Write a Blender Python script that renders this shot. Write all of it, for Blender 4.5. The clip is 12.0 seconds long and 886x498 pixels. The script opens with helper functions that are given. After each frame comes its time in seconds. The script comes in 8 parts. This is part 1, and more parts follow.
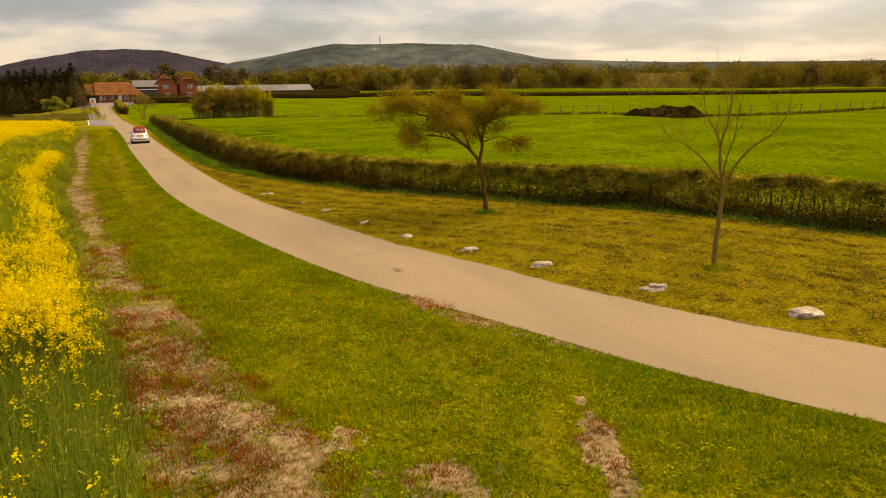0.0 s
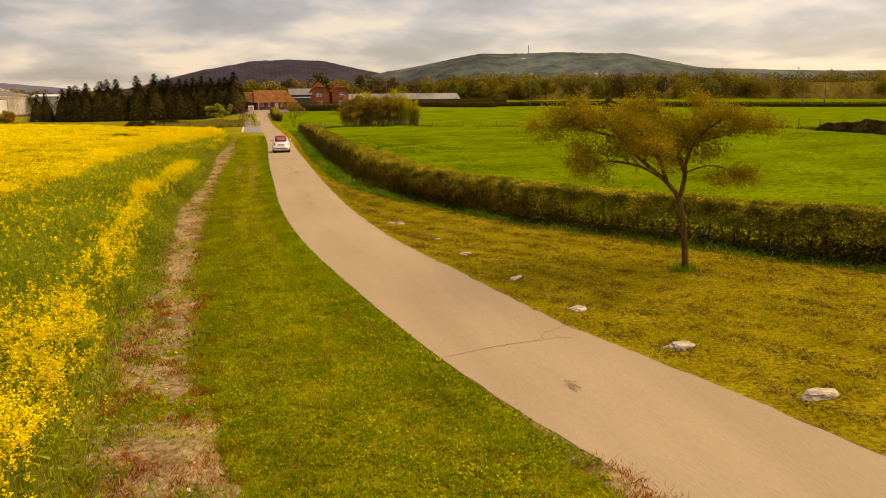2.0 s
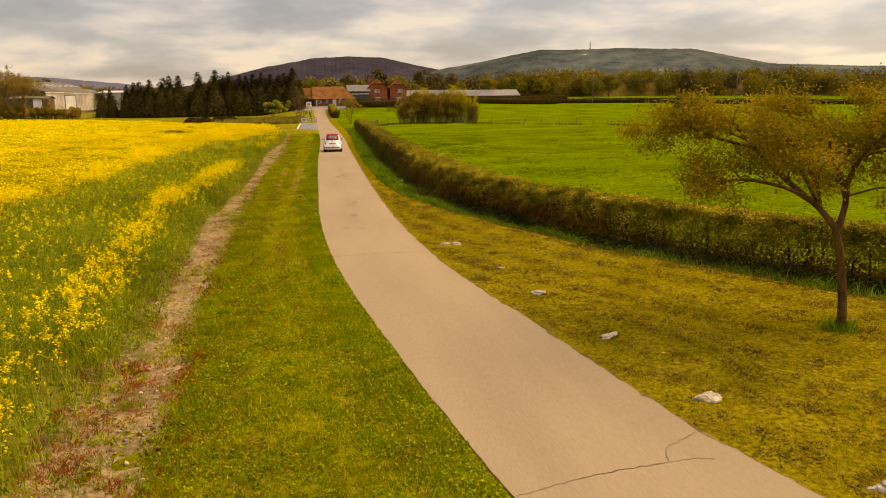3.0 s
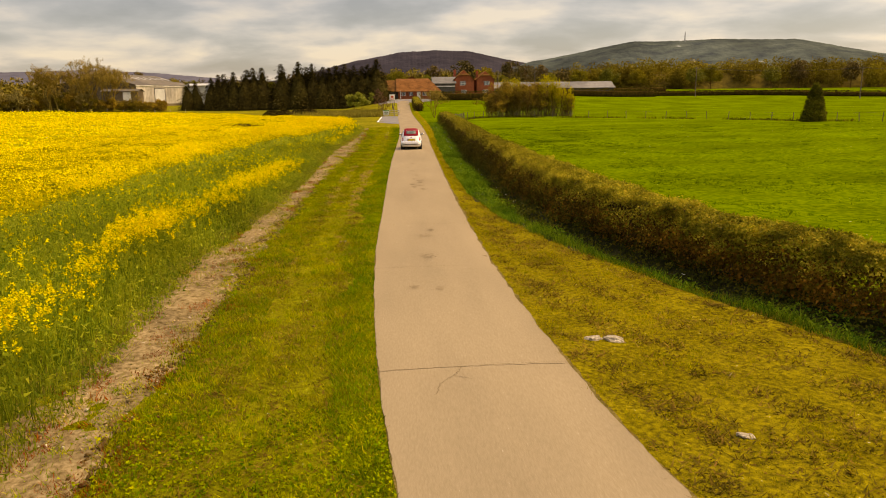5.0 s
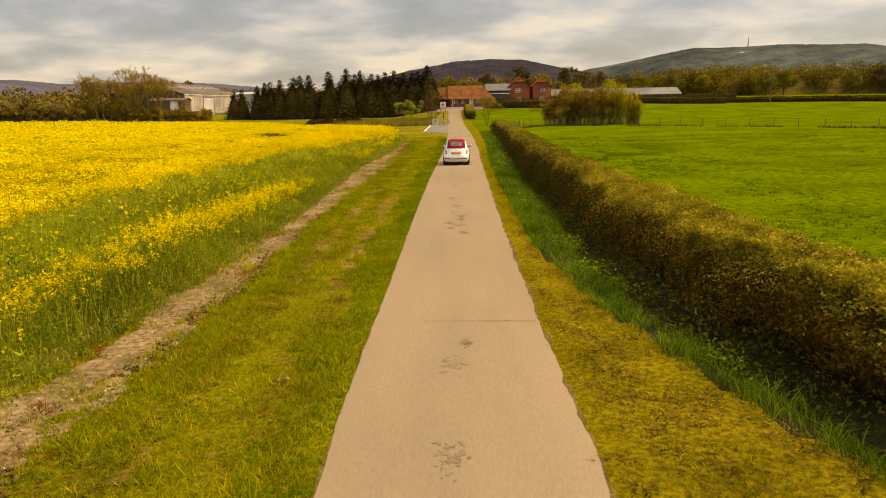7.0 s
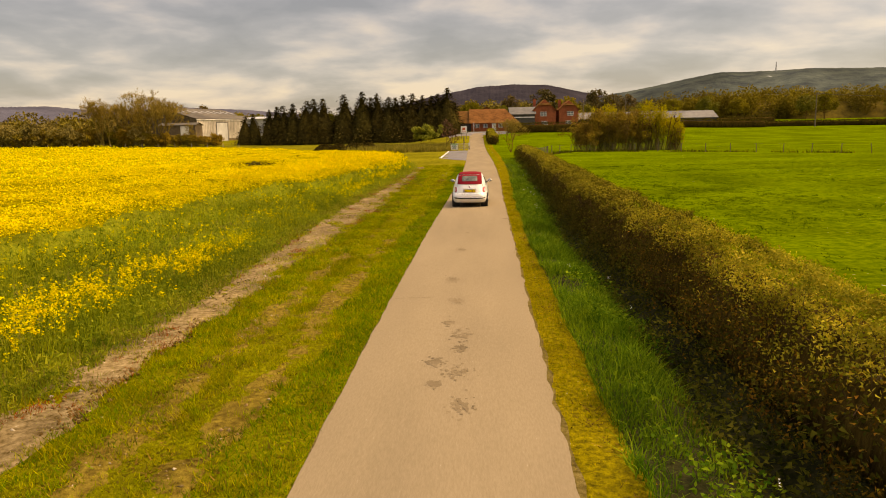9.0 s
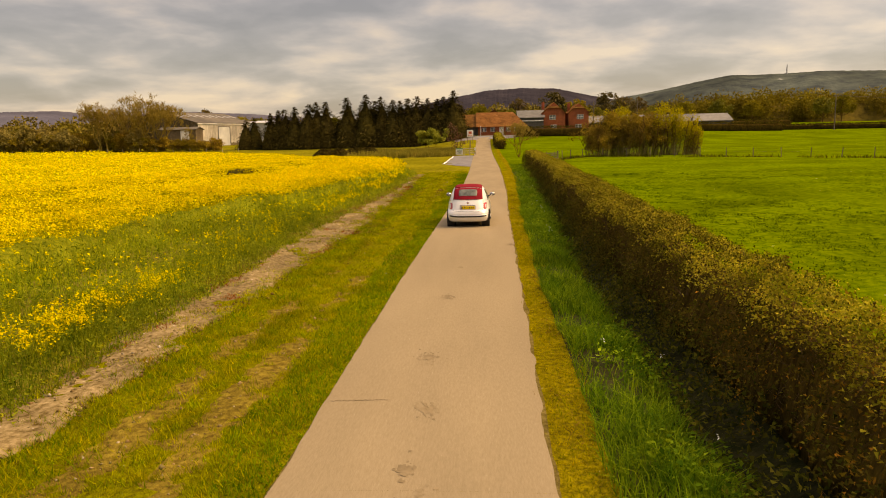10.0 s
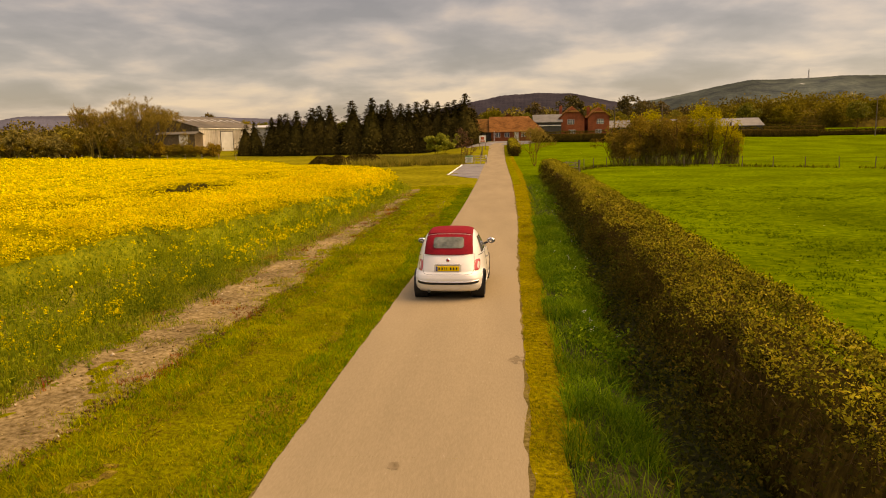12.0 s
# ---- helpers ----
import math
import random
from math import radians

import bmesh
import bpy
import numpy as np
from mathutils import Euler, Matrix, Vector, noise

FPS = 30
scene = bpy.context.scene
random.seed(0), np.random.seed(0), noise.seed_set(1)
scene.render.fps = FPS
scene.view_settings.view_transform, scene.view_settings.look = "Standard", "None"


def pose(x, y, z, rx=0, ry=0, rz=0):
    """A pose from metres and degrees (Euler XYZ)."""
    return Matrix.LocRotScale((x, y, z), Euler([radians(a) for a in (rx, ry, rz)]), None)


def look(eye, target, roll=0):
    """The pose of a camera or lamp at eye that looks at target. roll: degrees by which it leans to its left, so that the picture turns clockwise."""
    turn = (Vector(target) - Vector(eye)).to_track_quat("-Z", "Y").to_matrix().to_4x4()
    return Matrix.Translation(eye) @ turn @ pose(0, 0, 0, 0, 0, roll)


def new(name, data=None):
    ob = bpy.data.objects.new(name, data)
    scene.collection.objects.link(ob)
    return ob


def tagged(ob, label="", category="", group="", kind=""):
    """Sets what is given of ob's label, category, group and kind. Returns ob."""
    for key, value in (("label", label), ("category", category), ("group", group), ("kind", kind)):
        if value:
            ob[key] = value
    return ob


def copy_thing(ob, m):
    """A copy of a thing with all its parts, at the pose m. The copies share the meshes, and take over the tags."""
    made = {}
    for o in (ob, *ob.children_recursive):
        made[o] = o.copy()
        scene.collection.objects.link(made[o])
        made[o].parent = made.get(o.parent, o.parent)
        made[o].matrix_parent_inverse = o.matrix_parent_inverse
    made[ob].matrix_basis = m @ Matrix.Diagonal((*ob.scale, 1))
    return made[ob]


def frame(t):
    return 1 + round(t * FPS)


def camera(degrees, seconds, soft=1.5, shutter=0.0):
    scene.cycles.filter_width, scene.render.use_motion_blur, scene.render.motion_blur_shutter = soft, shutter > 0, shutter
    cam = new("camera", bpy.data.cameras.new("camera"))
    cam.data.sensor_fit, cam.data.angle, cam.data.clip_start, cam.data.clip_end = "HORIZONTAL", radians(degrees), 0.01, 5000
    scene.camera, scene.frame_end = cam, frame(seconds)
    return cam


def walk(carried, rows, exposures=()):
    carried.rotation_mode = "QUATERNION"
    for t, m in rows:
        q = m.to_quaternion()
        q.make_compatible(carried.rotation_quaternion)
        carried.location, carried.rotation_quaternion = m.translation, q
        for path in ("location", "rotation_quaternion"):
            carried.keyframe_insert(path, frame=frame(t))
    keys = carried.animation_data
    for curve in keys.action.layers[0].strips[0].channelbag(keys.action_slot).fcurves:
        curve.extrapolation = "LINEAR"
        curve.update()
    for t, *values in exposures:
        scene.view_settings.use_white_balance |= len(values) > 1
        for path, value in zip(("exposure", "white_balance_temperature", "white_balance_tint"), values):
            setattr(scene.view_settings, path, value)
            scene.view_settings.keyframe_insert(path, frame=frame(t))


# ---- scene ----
cam = camera(63.6, 12.0, soft=1.0)
PATH = [
    (0, (1.103, 0.906, 4.19), (1.958, 2.663, 3.762), -1.2),
    (0.5, (1.531, 1.964, 4.207), (2.302, 3.762, 3.792), -1.2),
    (1, (2.042, 3.37, 4.203), (2.716, 5.209, 3.797), -1.1),
    (1.5, (2.508, 5.024, 4.205), (3.093, 6.894, 3.804), -1.0),
    (2, (3.005, 7.097, 4.213), (3.5, 8.993, 3.816), -0.8),
    (2.5, (3.465, 9.15, 4.201), (3.884, 11.065, 3.804), -0.8),
    (3, (3.873, 11.364, 4.232), (4.215, 13.293, 3.828), -0.7),
    (3.5, (4.239, 13.708, 4.192), (4.513, 15.646, 3.781), -0.7),
    (5.5, (4.735, 24.191, 3.745), (4.807, 26.146, 3.328), -0.8),
    (6, (4.94, 26.859, 3.664), (4.975, 28.816, 3.252), -0.9),
    (6.5, (5.14, 29.241, 3.595), (5.143, 31.199, 3.191), -1.0),
    (7, (5.309, 31.809, 3.52), (5.277, 33.77, 3.129), -1.0),
    (9, (5.807, 43.286, 3.356), (5.711, 45.258, 3.033), -1.1),
    (9.5, (5.979, 45.918, 3.372), (5.873, 47.89, 3.056), -1.1),
    (10, (6.133, 48.711, 3.384), (6.014, 50.683, 3.072), -1.2),
    (10.5, (6.28, 51.374, 3.391), (6.152, 53.346, 3.083), -1.1),
    (11, (6.437, 54.179, 3.413), (6.297, 56.151, 3.112), -1.1),
    (11.5, (6.583, 56.864, 3.449), (6.432, 58.836, 3.151), -1.1),
    (12, (6.671, 59.488, 3.539), (6.509, 61.459, 3.241), -1.1),
]
walk(cam, [(t, look(eye, target, roll)) for t, eye, target, roll in PATH], exposures=[(0.0, 0.09, 9800, 17), (2.5, 0.11, 10000, 20), (6.0, 0.10, 9700, 15), (9.5, 0.04, 10600, 18), (12.0, -0.09, 11600, 21)])

# ---- light ----
SUN_AZ, SUN_EL = 80.0, 50.0      # degrees from +y towards +x, and above the horizon
world = bpy.data.worlds.new("sky")
scene.world = world
world.use_nodes = True
wt = world.node_tree
wt.nodes.clear()


def wn(kind, **props):
    n = wt.nodes.new(kind)
    for k, v in props.items():
        n.inputs[k].default_value = v
    return n


def build_world():
    """Broken overcast: a clear-sky base nearly covered by soft cloud, brighter towards the zenith."""
    L = wt.links.new
    tc = wn("ShaderNodeTexCoord")
    sep = wn("ShaderNodeSeparateXYZ")
    L(tc.outputs["Generated"], sep.inputs[0])
    zmax = wn("ShaderNodeMath"); zmax.operation = "MAXIMUM"; zmax.inputs[1].default_value = 0.0
    L(sep.outputs["Z"], zmax.inputs[0])
    zz = wn("ShaderNodeMath"); zz.operation = "ADD"; zz.inputs[1].default_value = 0.19
    L(zmax.outputs[0], zz.inputs[0])
    dx = wn("ShaderNodeMath"); dx.operation = "DIVIDE"; L(sep.outputs["X"], dx.inputs[0]); L(zz.outputs[0], dx.inputs[1])
    dy = wn("ShaderNodeMath"); dy.operation = "DIVIDE"; L(sep.outputs["Y"], dy.inputs[0]); L(zz.outputs[0], dy.inputs[1])
    com = wn("ShaderNodeCombineXYZ"); L(dx.outputs[0], com.inputs[0]); L(dy.outputs[0], com.inputs[1])
    n1 = wn("ShaderNodeTexNoise", Scale=1.7, Detail=8.0, Roughness=0.50, Distortion=0.15)
    n2 = wn("ShaderNodeTexNoise", Scale=0.5, Detail=3.0, Roughness=0.5)
    L(com.outputs[0], n1.inputs["Vector"]); L(com.outputs[0], n2.inputs["Vector"])
    add = wn("ShaderNodeMath"); add.operation = "MULTIPLY_ADD"; add.inputs[1].default_value = 0.76
    L(n1.outputs[0], add.inputs[0])
    half = wn("ShaderNodeMath"); half.operation = "MULTIPLY"; half.inputs[1].default_value = 0.24
    L(n2.outputs[0], half.inputs[0]); L(half.outputs[0], add.inputs[2])
    # thinner, brighter cloud towards the horizon
    low = wn("ShaderNodeMapRange"); low.inputs["From Min"].default_value = 0.02; low.inputs["From Max"].default_value = 0.26
    low.inputs["To Min"].default_value = 0.030; low.inputs["To Max"].default_value = -0.055
    L(sep.outputs["Z"], low.inputs["Value"])
    cover = wn("ShaderNodeMath"); cover.operation = "ADD"; L(add.outputs[0], cover.inputs[0]); L(low.outputs[0], cover.inputs[1])
    ramp = wn("ShaderNodeValToRGB")
    r = ramp.color_ramp
    r.elements[0].position, r.elements[0].color = 0.385, (0.140, 0.158, 0.240, 1)
    r.elements[1].position, r.elements[1].color = 0.60, (0.61, 0.585, 0.58, 1)
    for p, c in ((0.455, (0.215, 0.240, 0.340, 1)), (0.50, (0.315, 0.338, 0.440, 1)), (0.54, (0.44, 0.443, 0.515, 1))):
        e = r.elements.new(p); e.color = c
    L(cover.outputs[0], ramp.inputs[0])
    # overcast skies are brightest overhead
    grad = wn("ShaderNodeMapRange"); grad.inputs["From Min"].default_value = 0.34
    grad.inputs["From Max"].default_value = 0.9; grad.inputs["To Min"].default_value = 1.0; grad.inputs["To Max"].default_value = ZENITH
    L(sep.outputs["Z"], grad.inputs["Value"])
    sc = wn("ShaderNodeVectorMath"); sc.operation = "SCALE"
    L(ramp.outputs[0], sc.inputs[0]); L(grad.outputs[0], sc.inputs["Scale"])
    sky = wn("ShaderNodeTexSky"); sky.sky_type = "NISHITA"; sky.sun_disc = False
    sky.sun_elevation, sky.sun_rotation = radians(SUN_EL), radians(SUN_AZ)
    b1 = wn("ShaderNodeBackground", Strength=0.06); L(sky.outputs[0], b1.inputs[0])
    b2 = wn("ShaderNodeBackground", Strength=CLOUD); L(sc.outputs[0], b2.inputs[0])
    ad = wn("ShaderNodeAddShader"); L(b1.outputs[0], ad.inputs[0]); L(b2.outputs[0], ad.inputs[1])
    out = wn("ShaderNodeOutputWorld"); L(ad.outputs[0], out.inputs[0])


ZENITH, CLOUD = 5.2, 0.70
build_world()
sun = new("sun", bpy.data.lights.new("sun", "SUN"))
sun.data.energy, sun.data.angle, sun.data.color = 4.4, radians(52), (1.0, 0.84, 0.60)
sd = Vector((math.sin(radians(SUN_AZ)) * math.cos(radians(SUN_EL)), math.cos(radians(SUN_AZ)) * math.cos(radians(SUN_EL)), math.sin(radians(SUN_EL))))
sun.matrix_world = look(sd * 50, (0, 0, 0))

# ---- materials ----


def mat(name, cols, scale=4.0, rough=0.85, bump=0.0, bscale=None, metal=0.0, coarse=None, cvar=0.35, isl=0.0, rnd=0.0, trans=0.0, spec=0.25, coat=0.0, stretch=None, detail=6.0, relief=0.0):
    """A procedural surface: colours over fine noise, a coarse stain, and a shift by piece."""
    m = bpy.data.materials.new(name)
    m.use_nodes = True
    t = m.node_tree
    L = t.links.new
    N = t.nodes.new
    bs = t.nodes["Principled BSDF"]
    out = t.nodes["Material Output"]
    bs.inputs["Roughness"].default_value = rough
    bs.inputs["Metallic"].default_value = metal
    bs.inputs["Specular IOR Level"].default_value = spec
    bs.inputs["Coat Weight"].default_value = coat
    tc = N("ShaderNodeTexCoord")
    src = tc.outputs["Object"]
    if stretch:
        mp = N("ShaderNodeMapping"); mp.inputs["Scale"].default_value = stretch
        L(src, mp.inputs[0]); src = mp.outputs[0]
    n1 = N("ShaderNodeTexNoise"); n1.inputs["Scale"].default_value = scale; n1.inputs["Detail"].default_value = detail; n1.inputs["Roughness"].default_value = 0.62
    L(src, n1.inputs["Vector"])
    ramp = N("ShaderNodeValToRGB")
    k = len(cols)
    els = ramp.color_ramp.elements
    for i, c in enumerate(cols):
        pos = 0.30 + 0.40 * i / max(1, k - 1)
        if i == 0: el = els[0]; el.position = pos
        elif i == k - 1: el = els[1]; el.position = pos
        else: el = els.new(pos)
        el.color = (*c, 1)
    if k == 1: els[1].color = (*cols[0], 1)
    L(n1.outputs[0], ramp.inputs[0])
    col = ramp.outputs[0]
    if cvar:
        n2 = N("ShaderNodeTexNoise"); n2.inputs["Scale"].default_value = coarse or scale * 0.12; n2.inputs["Detail"].default_value = 3.0
        L(src, n2.inputs["Vector"])
        mr = N("ShaderNodeMapRange"); mr.inputs["From Min"].default_value = 0.3; mr.inputs["From Max"].default_value = 0.7
        mr.inputs["To Min"].default_value = 1 - cvar; mr.inputs["To Max"].default_value = 1 + cvar
        L(n2.outputs[0], mr.inputs["Value"])
        vm = N("ShaderNodeVectorMath"); vm.operation = "SCALE"; L(col, vm.inputs[0]); L(mr.outputs[0], vm.inputs["Scale"]); col = vm.outputs[0]
    for amount, node, sock in ((isl, "ShaderNodeNewGeometry", "Random Per Island"), (rnd, "ShaderNodeObjectInfo", "Random")):
        if amount:
            g = N(node)
            mr = N("ShaderNodeMapRange"); mr.inputs["To Min"].default_value = 1 - amount; mr.inputs["To Max"].default_value = 1 + amount
            L(g.outputs[sock], mr.inputs["Value"])
            hs = N("ShaderNodeHueSaturation"); L(col, hs.inputs["Color"]); L(mr.outputs[0], hs.inputs["Value"])
            mh = N("ShaderNodeMapRange"); mh.inputs["To Min"].default_value = 0.5 + amount * 0.05; mh.inputs["To Max"].default_value = 0.5 - amount * 0.05
            L(g.outputs[sock], mh.inputs["Value"]); L(mh.outputs[0], hs.inputs["Hue"])
            col = hs.outputs[0]
    L(col, bs.inputs["Base Color"])
    if relief:
        b = N("ShaderNodeBump"); b.inputs["Strength"].default_value = 1.0; b.inputs["Distance"].default_value = relief
        L(n1.outputs[0], b.inputs["Height"]); L(b.outputs[0], bs.inputs["Normal"])
    elif bump:
        nb = N("ShaderNodeTexNoise"); nb.inputs["Scale"].default_value = bscale or scale * 3; nb.inputs["Detail"].default_value = 5.0
        L(src, nb.inputs["Vector"])
        b = N("ShaderNodeBump"); b.inputs["Strength"].default_value = 0.9; b.inputs["Distance"].default_value = bump
        L(nb.outputs[0], b.inputs["Height"]); L(b.outputs[0], bs.inputs["Normal"])
    if trans:
        tr = N("ShaderNodeBsdfTranslucent"); L(col, tr.inputs[0])
        mx = N("ShaderNodeMixShader"); mx.inputs[0].default_value = trans
        L(bs.outputs[0], mx.inputs[1]); L(tr.outputs[0], mx.inputs[2]); L(mx.outputs[0], out.inputs[0])
    return m


M = {}
# turf ramps share the relief's noise: hollow shade is partly put into colour
M["verge"] = mat("verge_turf", [(0.075, 0.058, 0.005), (0.125, 0.122, 0.005), (0.165, 0.175, 0.006), (0.21, 0.21, 0.010)], 13.0, 0.95, coarse=0.9, cvar=0.22, spec=0.0, detail=6.0, relief=0.06)
M["verge_dry"] = mat("mown_turf", [(0.05676, 0.04541, 0.00473), (0.1324, 0.1117, 0.005676), (0.2034, 0.174, 0.007568), (0.2696, 0.2129, 0.01135)], 11.0, 0.95, coarse=0.8, cvar=0.22, spec=0.0, detail=6.0, relief=0.06)
M["pasture"] = mat("pasture_turf", [(0.03672, 0.0756, 0.00162), (0.07344, 0.1274, 0.00216), (0.1058, 0.1566, 0.00324), (0.1382, 0.1793, 0.00432)], 3.4, 0.95, coarse=0.16, cvar=0.25, spec=0.0, detail=8.0, relief=0.12)
M["ditch"] = mat("dark_ditch_soil", [(0.012, 0.016, 0.003), (0.035, 0.045, 0.006), (0.05, 0.045, 0.015)], 5, 0.95, 0.04, spec=0.05)
M["paddock"] = mat("rough_paddock_turf", [(0.10, 0.088, 0.008), (0.165, 0.152, 0.010), (0.235, 0.21, 0.016)], 2.0, 0.95, coarse=0.12, cvar=0.22, spec=0.0, detail=8.0, relief=0.06)
M["cropsoil"] = mat("crop_floor", [(0.09, 0.09, 0.008), (0.165, 0.16, 0.018), (0.25, 0.21, 0.04)], 6, 0.95, spec=0.0, relief=0.05)
M["far"] = mat("far_fields", [(0.045, 0.04, 0.012), (0.08, 0.068, 0.014), (0.11, 0.105, 0.018)], 0.02, 0.95, 0.0, coarse=0.006, cvar=0.4, spec=0.03)
M["dirt"] = mat("bare_dry_earth", [(0.075, 0.047, 0.012), (0.13, 0.084, 0.026), (0.20, 0.138, 0.055), (0.33, 0.245, 0.125)], 10.0, 0.95, coarse=0.8, cvar=0.35, spec=0.0, detail=9.0, relief=0.018)
M["concrete"] = mat("worn_concrete", [(0.238, 0.183, 0.108), (0.264, 0.205, 0.124), (0.288, 0.226, 0.140)], 45.0, 0.92, 0.002, 120, coarse=0.85, cvar=0.09, rnd=0.012, spec=0.05, stretch=(1.0, 0.2, 1), detail=8.0)
M["gravel"] = mat("road_shoulder_grit", [(0.07, 0.050, 0.010), (0.125, 0.092, 0.022), (0.20, 0.15, 0.05)], 16, 0.95, 0.02, 40, spec=0.0)
M["asphalt"] = mat("grey_asphalt", [(0.14, 0.13, 0.125), (0.21, 0.195, 0.185)], 6, 0.9, 0.008, 50)
M["stone"] = mat("pale_chalk_stone", [(0.26, 0.205, 0.125), (0.42, 0.345, 0.23), (0.56, 0.48, 0.35)], 7, 0.9, 0.03, 14, rnd=0.1)
M["grass"] = mat("grass_blades", [(0.14, 0.235, 0.004), (0.30, 0.345, 0.008), (0.43, 0.35, 0.018)], 3.6, 0.9, isl=0.45, coarse=0.7, cvar=0.35, trans=0.4, spec=0.02)
M["thatch"] = mat("shadowed_withered_mowings", [(0.045, 0.027, 0.006), (0.0975, 0.06, 0.012), (0.18, 0.1125, 0.021)], 3.0, 0.95, isl=0.4, spec=0.0)
M["straw"] = mat("dry_mown_grass", [(0.08228, 0.05324, 0.005808), (0.1549, 0.1045, 0.01162), (0.2614, 0.1791, 0.0271)], 3.0, 0.9, isl=0.4, coarse=0.8, cvar=0.3, trans=0.25, spec=0.02)
M["lush"] = mat("lush_ditch_grass", [(0.048, 0.125, 0.007), (0.10, 0.20, 0.011), (0.175, 0.26, 0.016)], 1.4, 0.85, isl=0.5, coarse=0.6, cvar=0.4, trans=0.4, spec=0.03)
M["redweed"] = mat("red_brown_weeds", [(0.1495, 0.0306, 0.0048), (0.2645, 0.06375, 0.008), (0.3565, 0.1105, 0.0128)], 3, 0.9, isl=0.4, trans=0.3, spec=0.02)
M["rapestem"] = mat("rapeseed_stems", [(0.16, 0.25, 0.014), (0.29, 0.36, 0.022), (0.42, 0.43, 0.034)], 1.2, 0.85, isl=0.4, trans=0.5, spec=0.02)
M["rapelow"] = mat("dark_rapeseed_stalks", [(0.084, 0.14, 0.01344), (0.1568, 0.224, 0.02016), (0.2688, 0.3136, 0.03136)], 1.4, 0.85, isl=0.45, trans=0.4, spec=0.02)
M["rapeflower"] = mat("rapeseed_flowers", [(0.6272, 0.4816, 0.00448), (0.784, 0.6216, 0.00672), (0.896, 0.7336, 0.01344)], 2.0, 0.8, isl=0.25, coarse=0.2, cvar=0.15, trans=0.35, spec=0.0)
M["hedgecore"] = mat("shaded_hedge_core", [(0.024, 0.015, 0.004), (0.055, 0.036, 0.008), (0.11, 0.07, 0.014)], 9, 0.95, 0.06, 20, spec=0.0, stretch=(1, 1, 0.35))
# hedge leaf colours hold the light: dark shaded faces, bright sunlit top
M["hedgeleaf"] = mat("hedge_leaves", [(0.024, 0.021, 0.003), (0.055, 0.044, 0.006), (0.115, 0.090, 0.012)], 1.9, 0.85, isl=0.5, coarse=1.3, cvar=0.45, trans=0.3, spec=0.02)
M["hedgerusset"] = mat("lit_russet_leaves", [(0.065, 0.0345, 0.004), (0.1495, 0.0828, 0.008), (0.273, 0.1552, 0.016)], 1.9, 0.85, isl=0.5, coarse=1.3, cvar=0.45, trans=0.3, spec=0.02)
M["hedgetop"] = mat("sunlit_young_shoots", [(0.1111, 0.1111, 0.009204), (0.254, 0.2307, 0.01657), (0.4552, 0.381, 0.03498)], 2.0, 0.85, isl=0.45, coarse=1.0, cvar=0.4, trans=0.35, spec=0.02)
M["mowngrass"] = mat("mown_grass_blades", [(0.1452, 0.1905, 0.002722), (0.2812, 0.2812, 0.005443), (0.4173, 0.3084, 0.01452)], 3.6, 0.9, isl=0.45, coarse=0.7, cvar=0.3, trans=0.4, spec=0.02)
M["edgegrass"] = mat("green_edge_grass", [(0.065, 0.145, 0.004), (0.125, 0.225, 0.006), (0.21, 0.29, 0.009)], 2.2, 0.9, isl=0.35, coarse=0.6, cvar=0.3, trans=0.4, spec=0.02)
M["clover"] = mat("small_turf_leaves", [(0.0968, 0.20, 0.003), (0.194, 0.29, 0.004), (0.317, 0.32, 0.008)], 2.4, 0.9, isl=0.45, coarse=0.5, cvar=0.3, trans=0.35, spec=0.02)
M["turned"] = mat("dark_turned_earth", [(0.055, 0.03, 0.008), (0.11, 0.062, 0.016), (0.19, 0.12, 0.04)], 6, 0.95, 0.05, 16, spec=0.0)
M["goldtwig"] = mat("golden_brown_twigs", [(0.20, 0.14, 0.028), (0.32, 0.23, 0.045), (0.44, 0.32, 0.07)], 0.7, 0.9, isl=0.2, trans=0.25, spec=0.0)
M["rapeleaf"] = mat("rapeseed_leaves", [(0.10, 0.16, 0.012), (0.20, 0.25, 0.018), (0.33, 0.345, 0.028)], 1.6, 0.85, isl=0.45, trans=0.45, spec=0.02)
# green of the crop's front slope, with its shade already in the colour
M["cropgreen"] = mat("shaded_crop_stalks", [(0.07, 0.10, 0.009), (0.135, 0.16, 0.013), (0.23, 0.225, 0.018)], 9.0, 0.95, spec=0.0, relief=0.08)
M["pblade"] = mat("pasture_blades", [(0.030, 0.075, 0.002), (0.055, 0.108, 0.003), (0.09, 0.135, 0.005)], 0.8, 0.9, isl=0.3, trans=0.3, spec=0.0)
M["willow2"] = mat("yellow_willow_leaves", [(0.23, 0.1955, 0.0115), (0.368, 0.322, 0.0138), (0.5175, 0.437, 0.0184)], 0.5, 0.8, isl=0.3, coarse=0.15, trans=0.45, cvar=0.3, spec=0.02)
M["reed"] = mat("dry_reeds", [(0.13, 0.115, 0.016), (0.24, 0.21, 0.028), (0.36, 0.30, 0.05)], 0.7, 0.9, isl=0.35, trans=0.3, spec=0.0)
M["undergrowth"] = mat("bramble_undergrowth", [(0.030, 0.040, 0.005), (0.075, 0.082, 0.009), (0.15, 0.14, 0.015)], 1.5, 0.85, isl=0.5, coarse=0.7, cvar=0.4, trans=0.3, spec=0.02)
M["clod"] = mat("dry_earth_clods", [(0.10, 0.062, 0.016), (0.19, 0.128, 0.044), (0.33, 0.245, 0.115)], 6, 0.95, isl=0.35, spec=0.0)
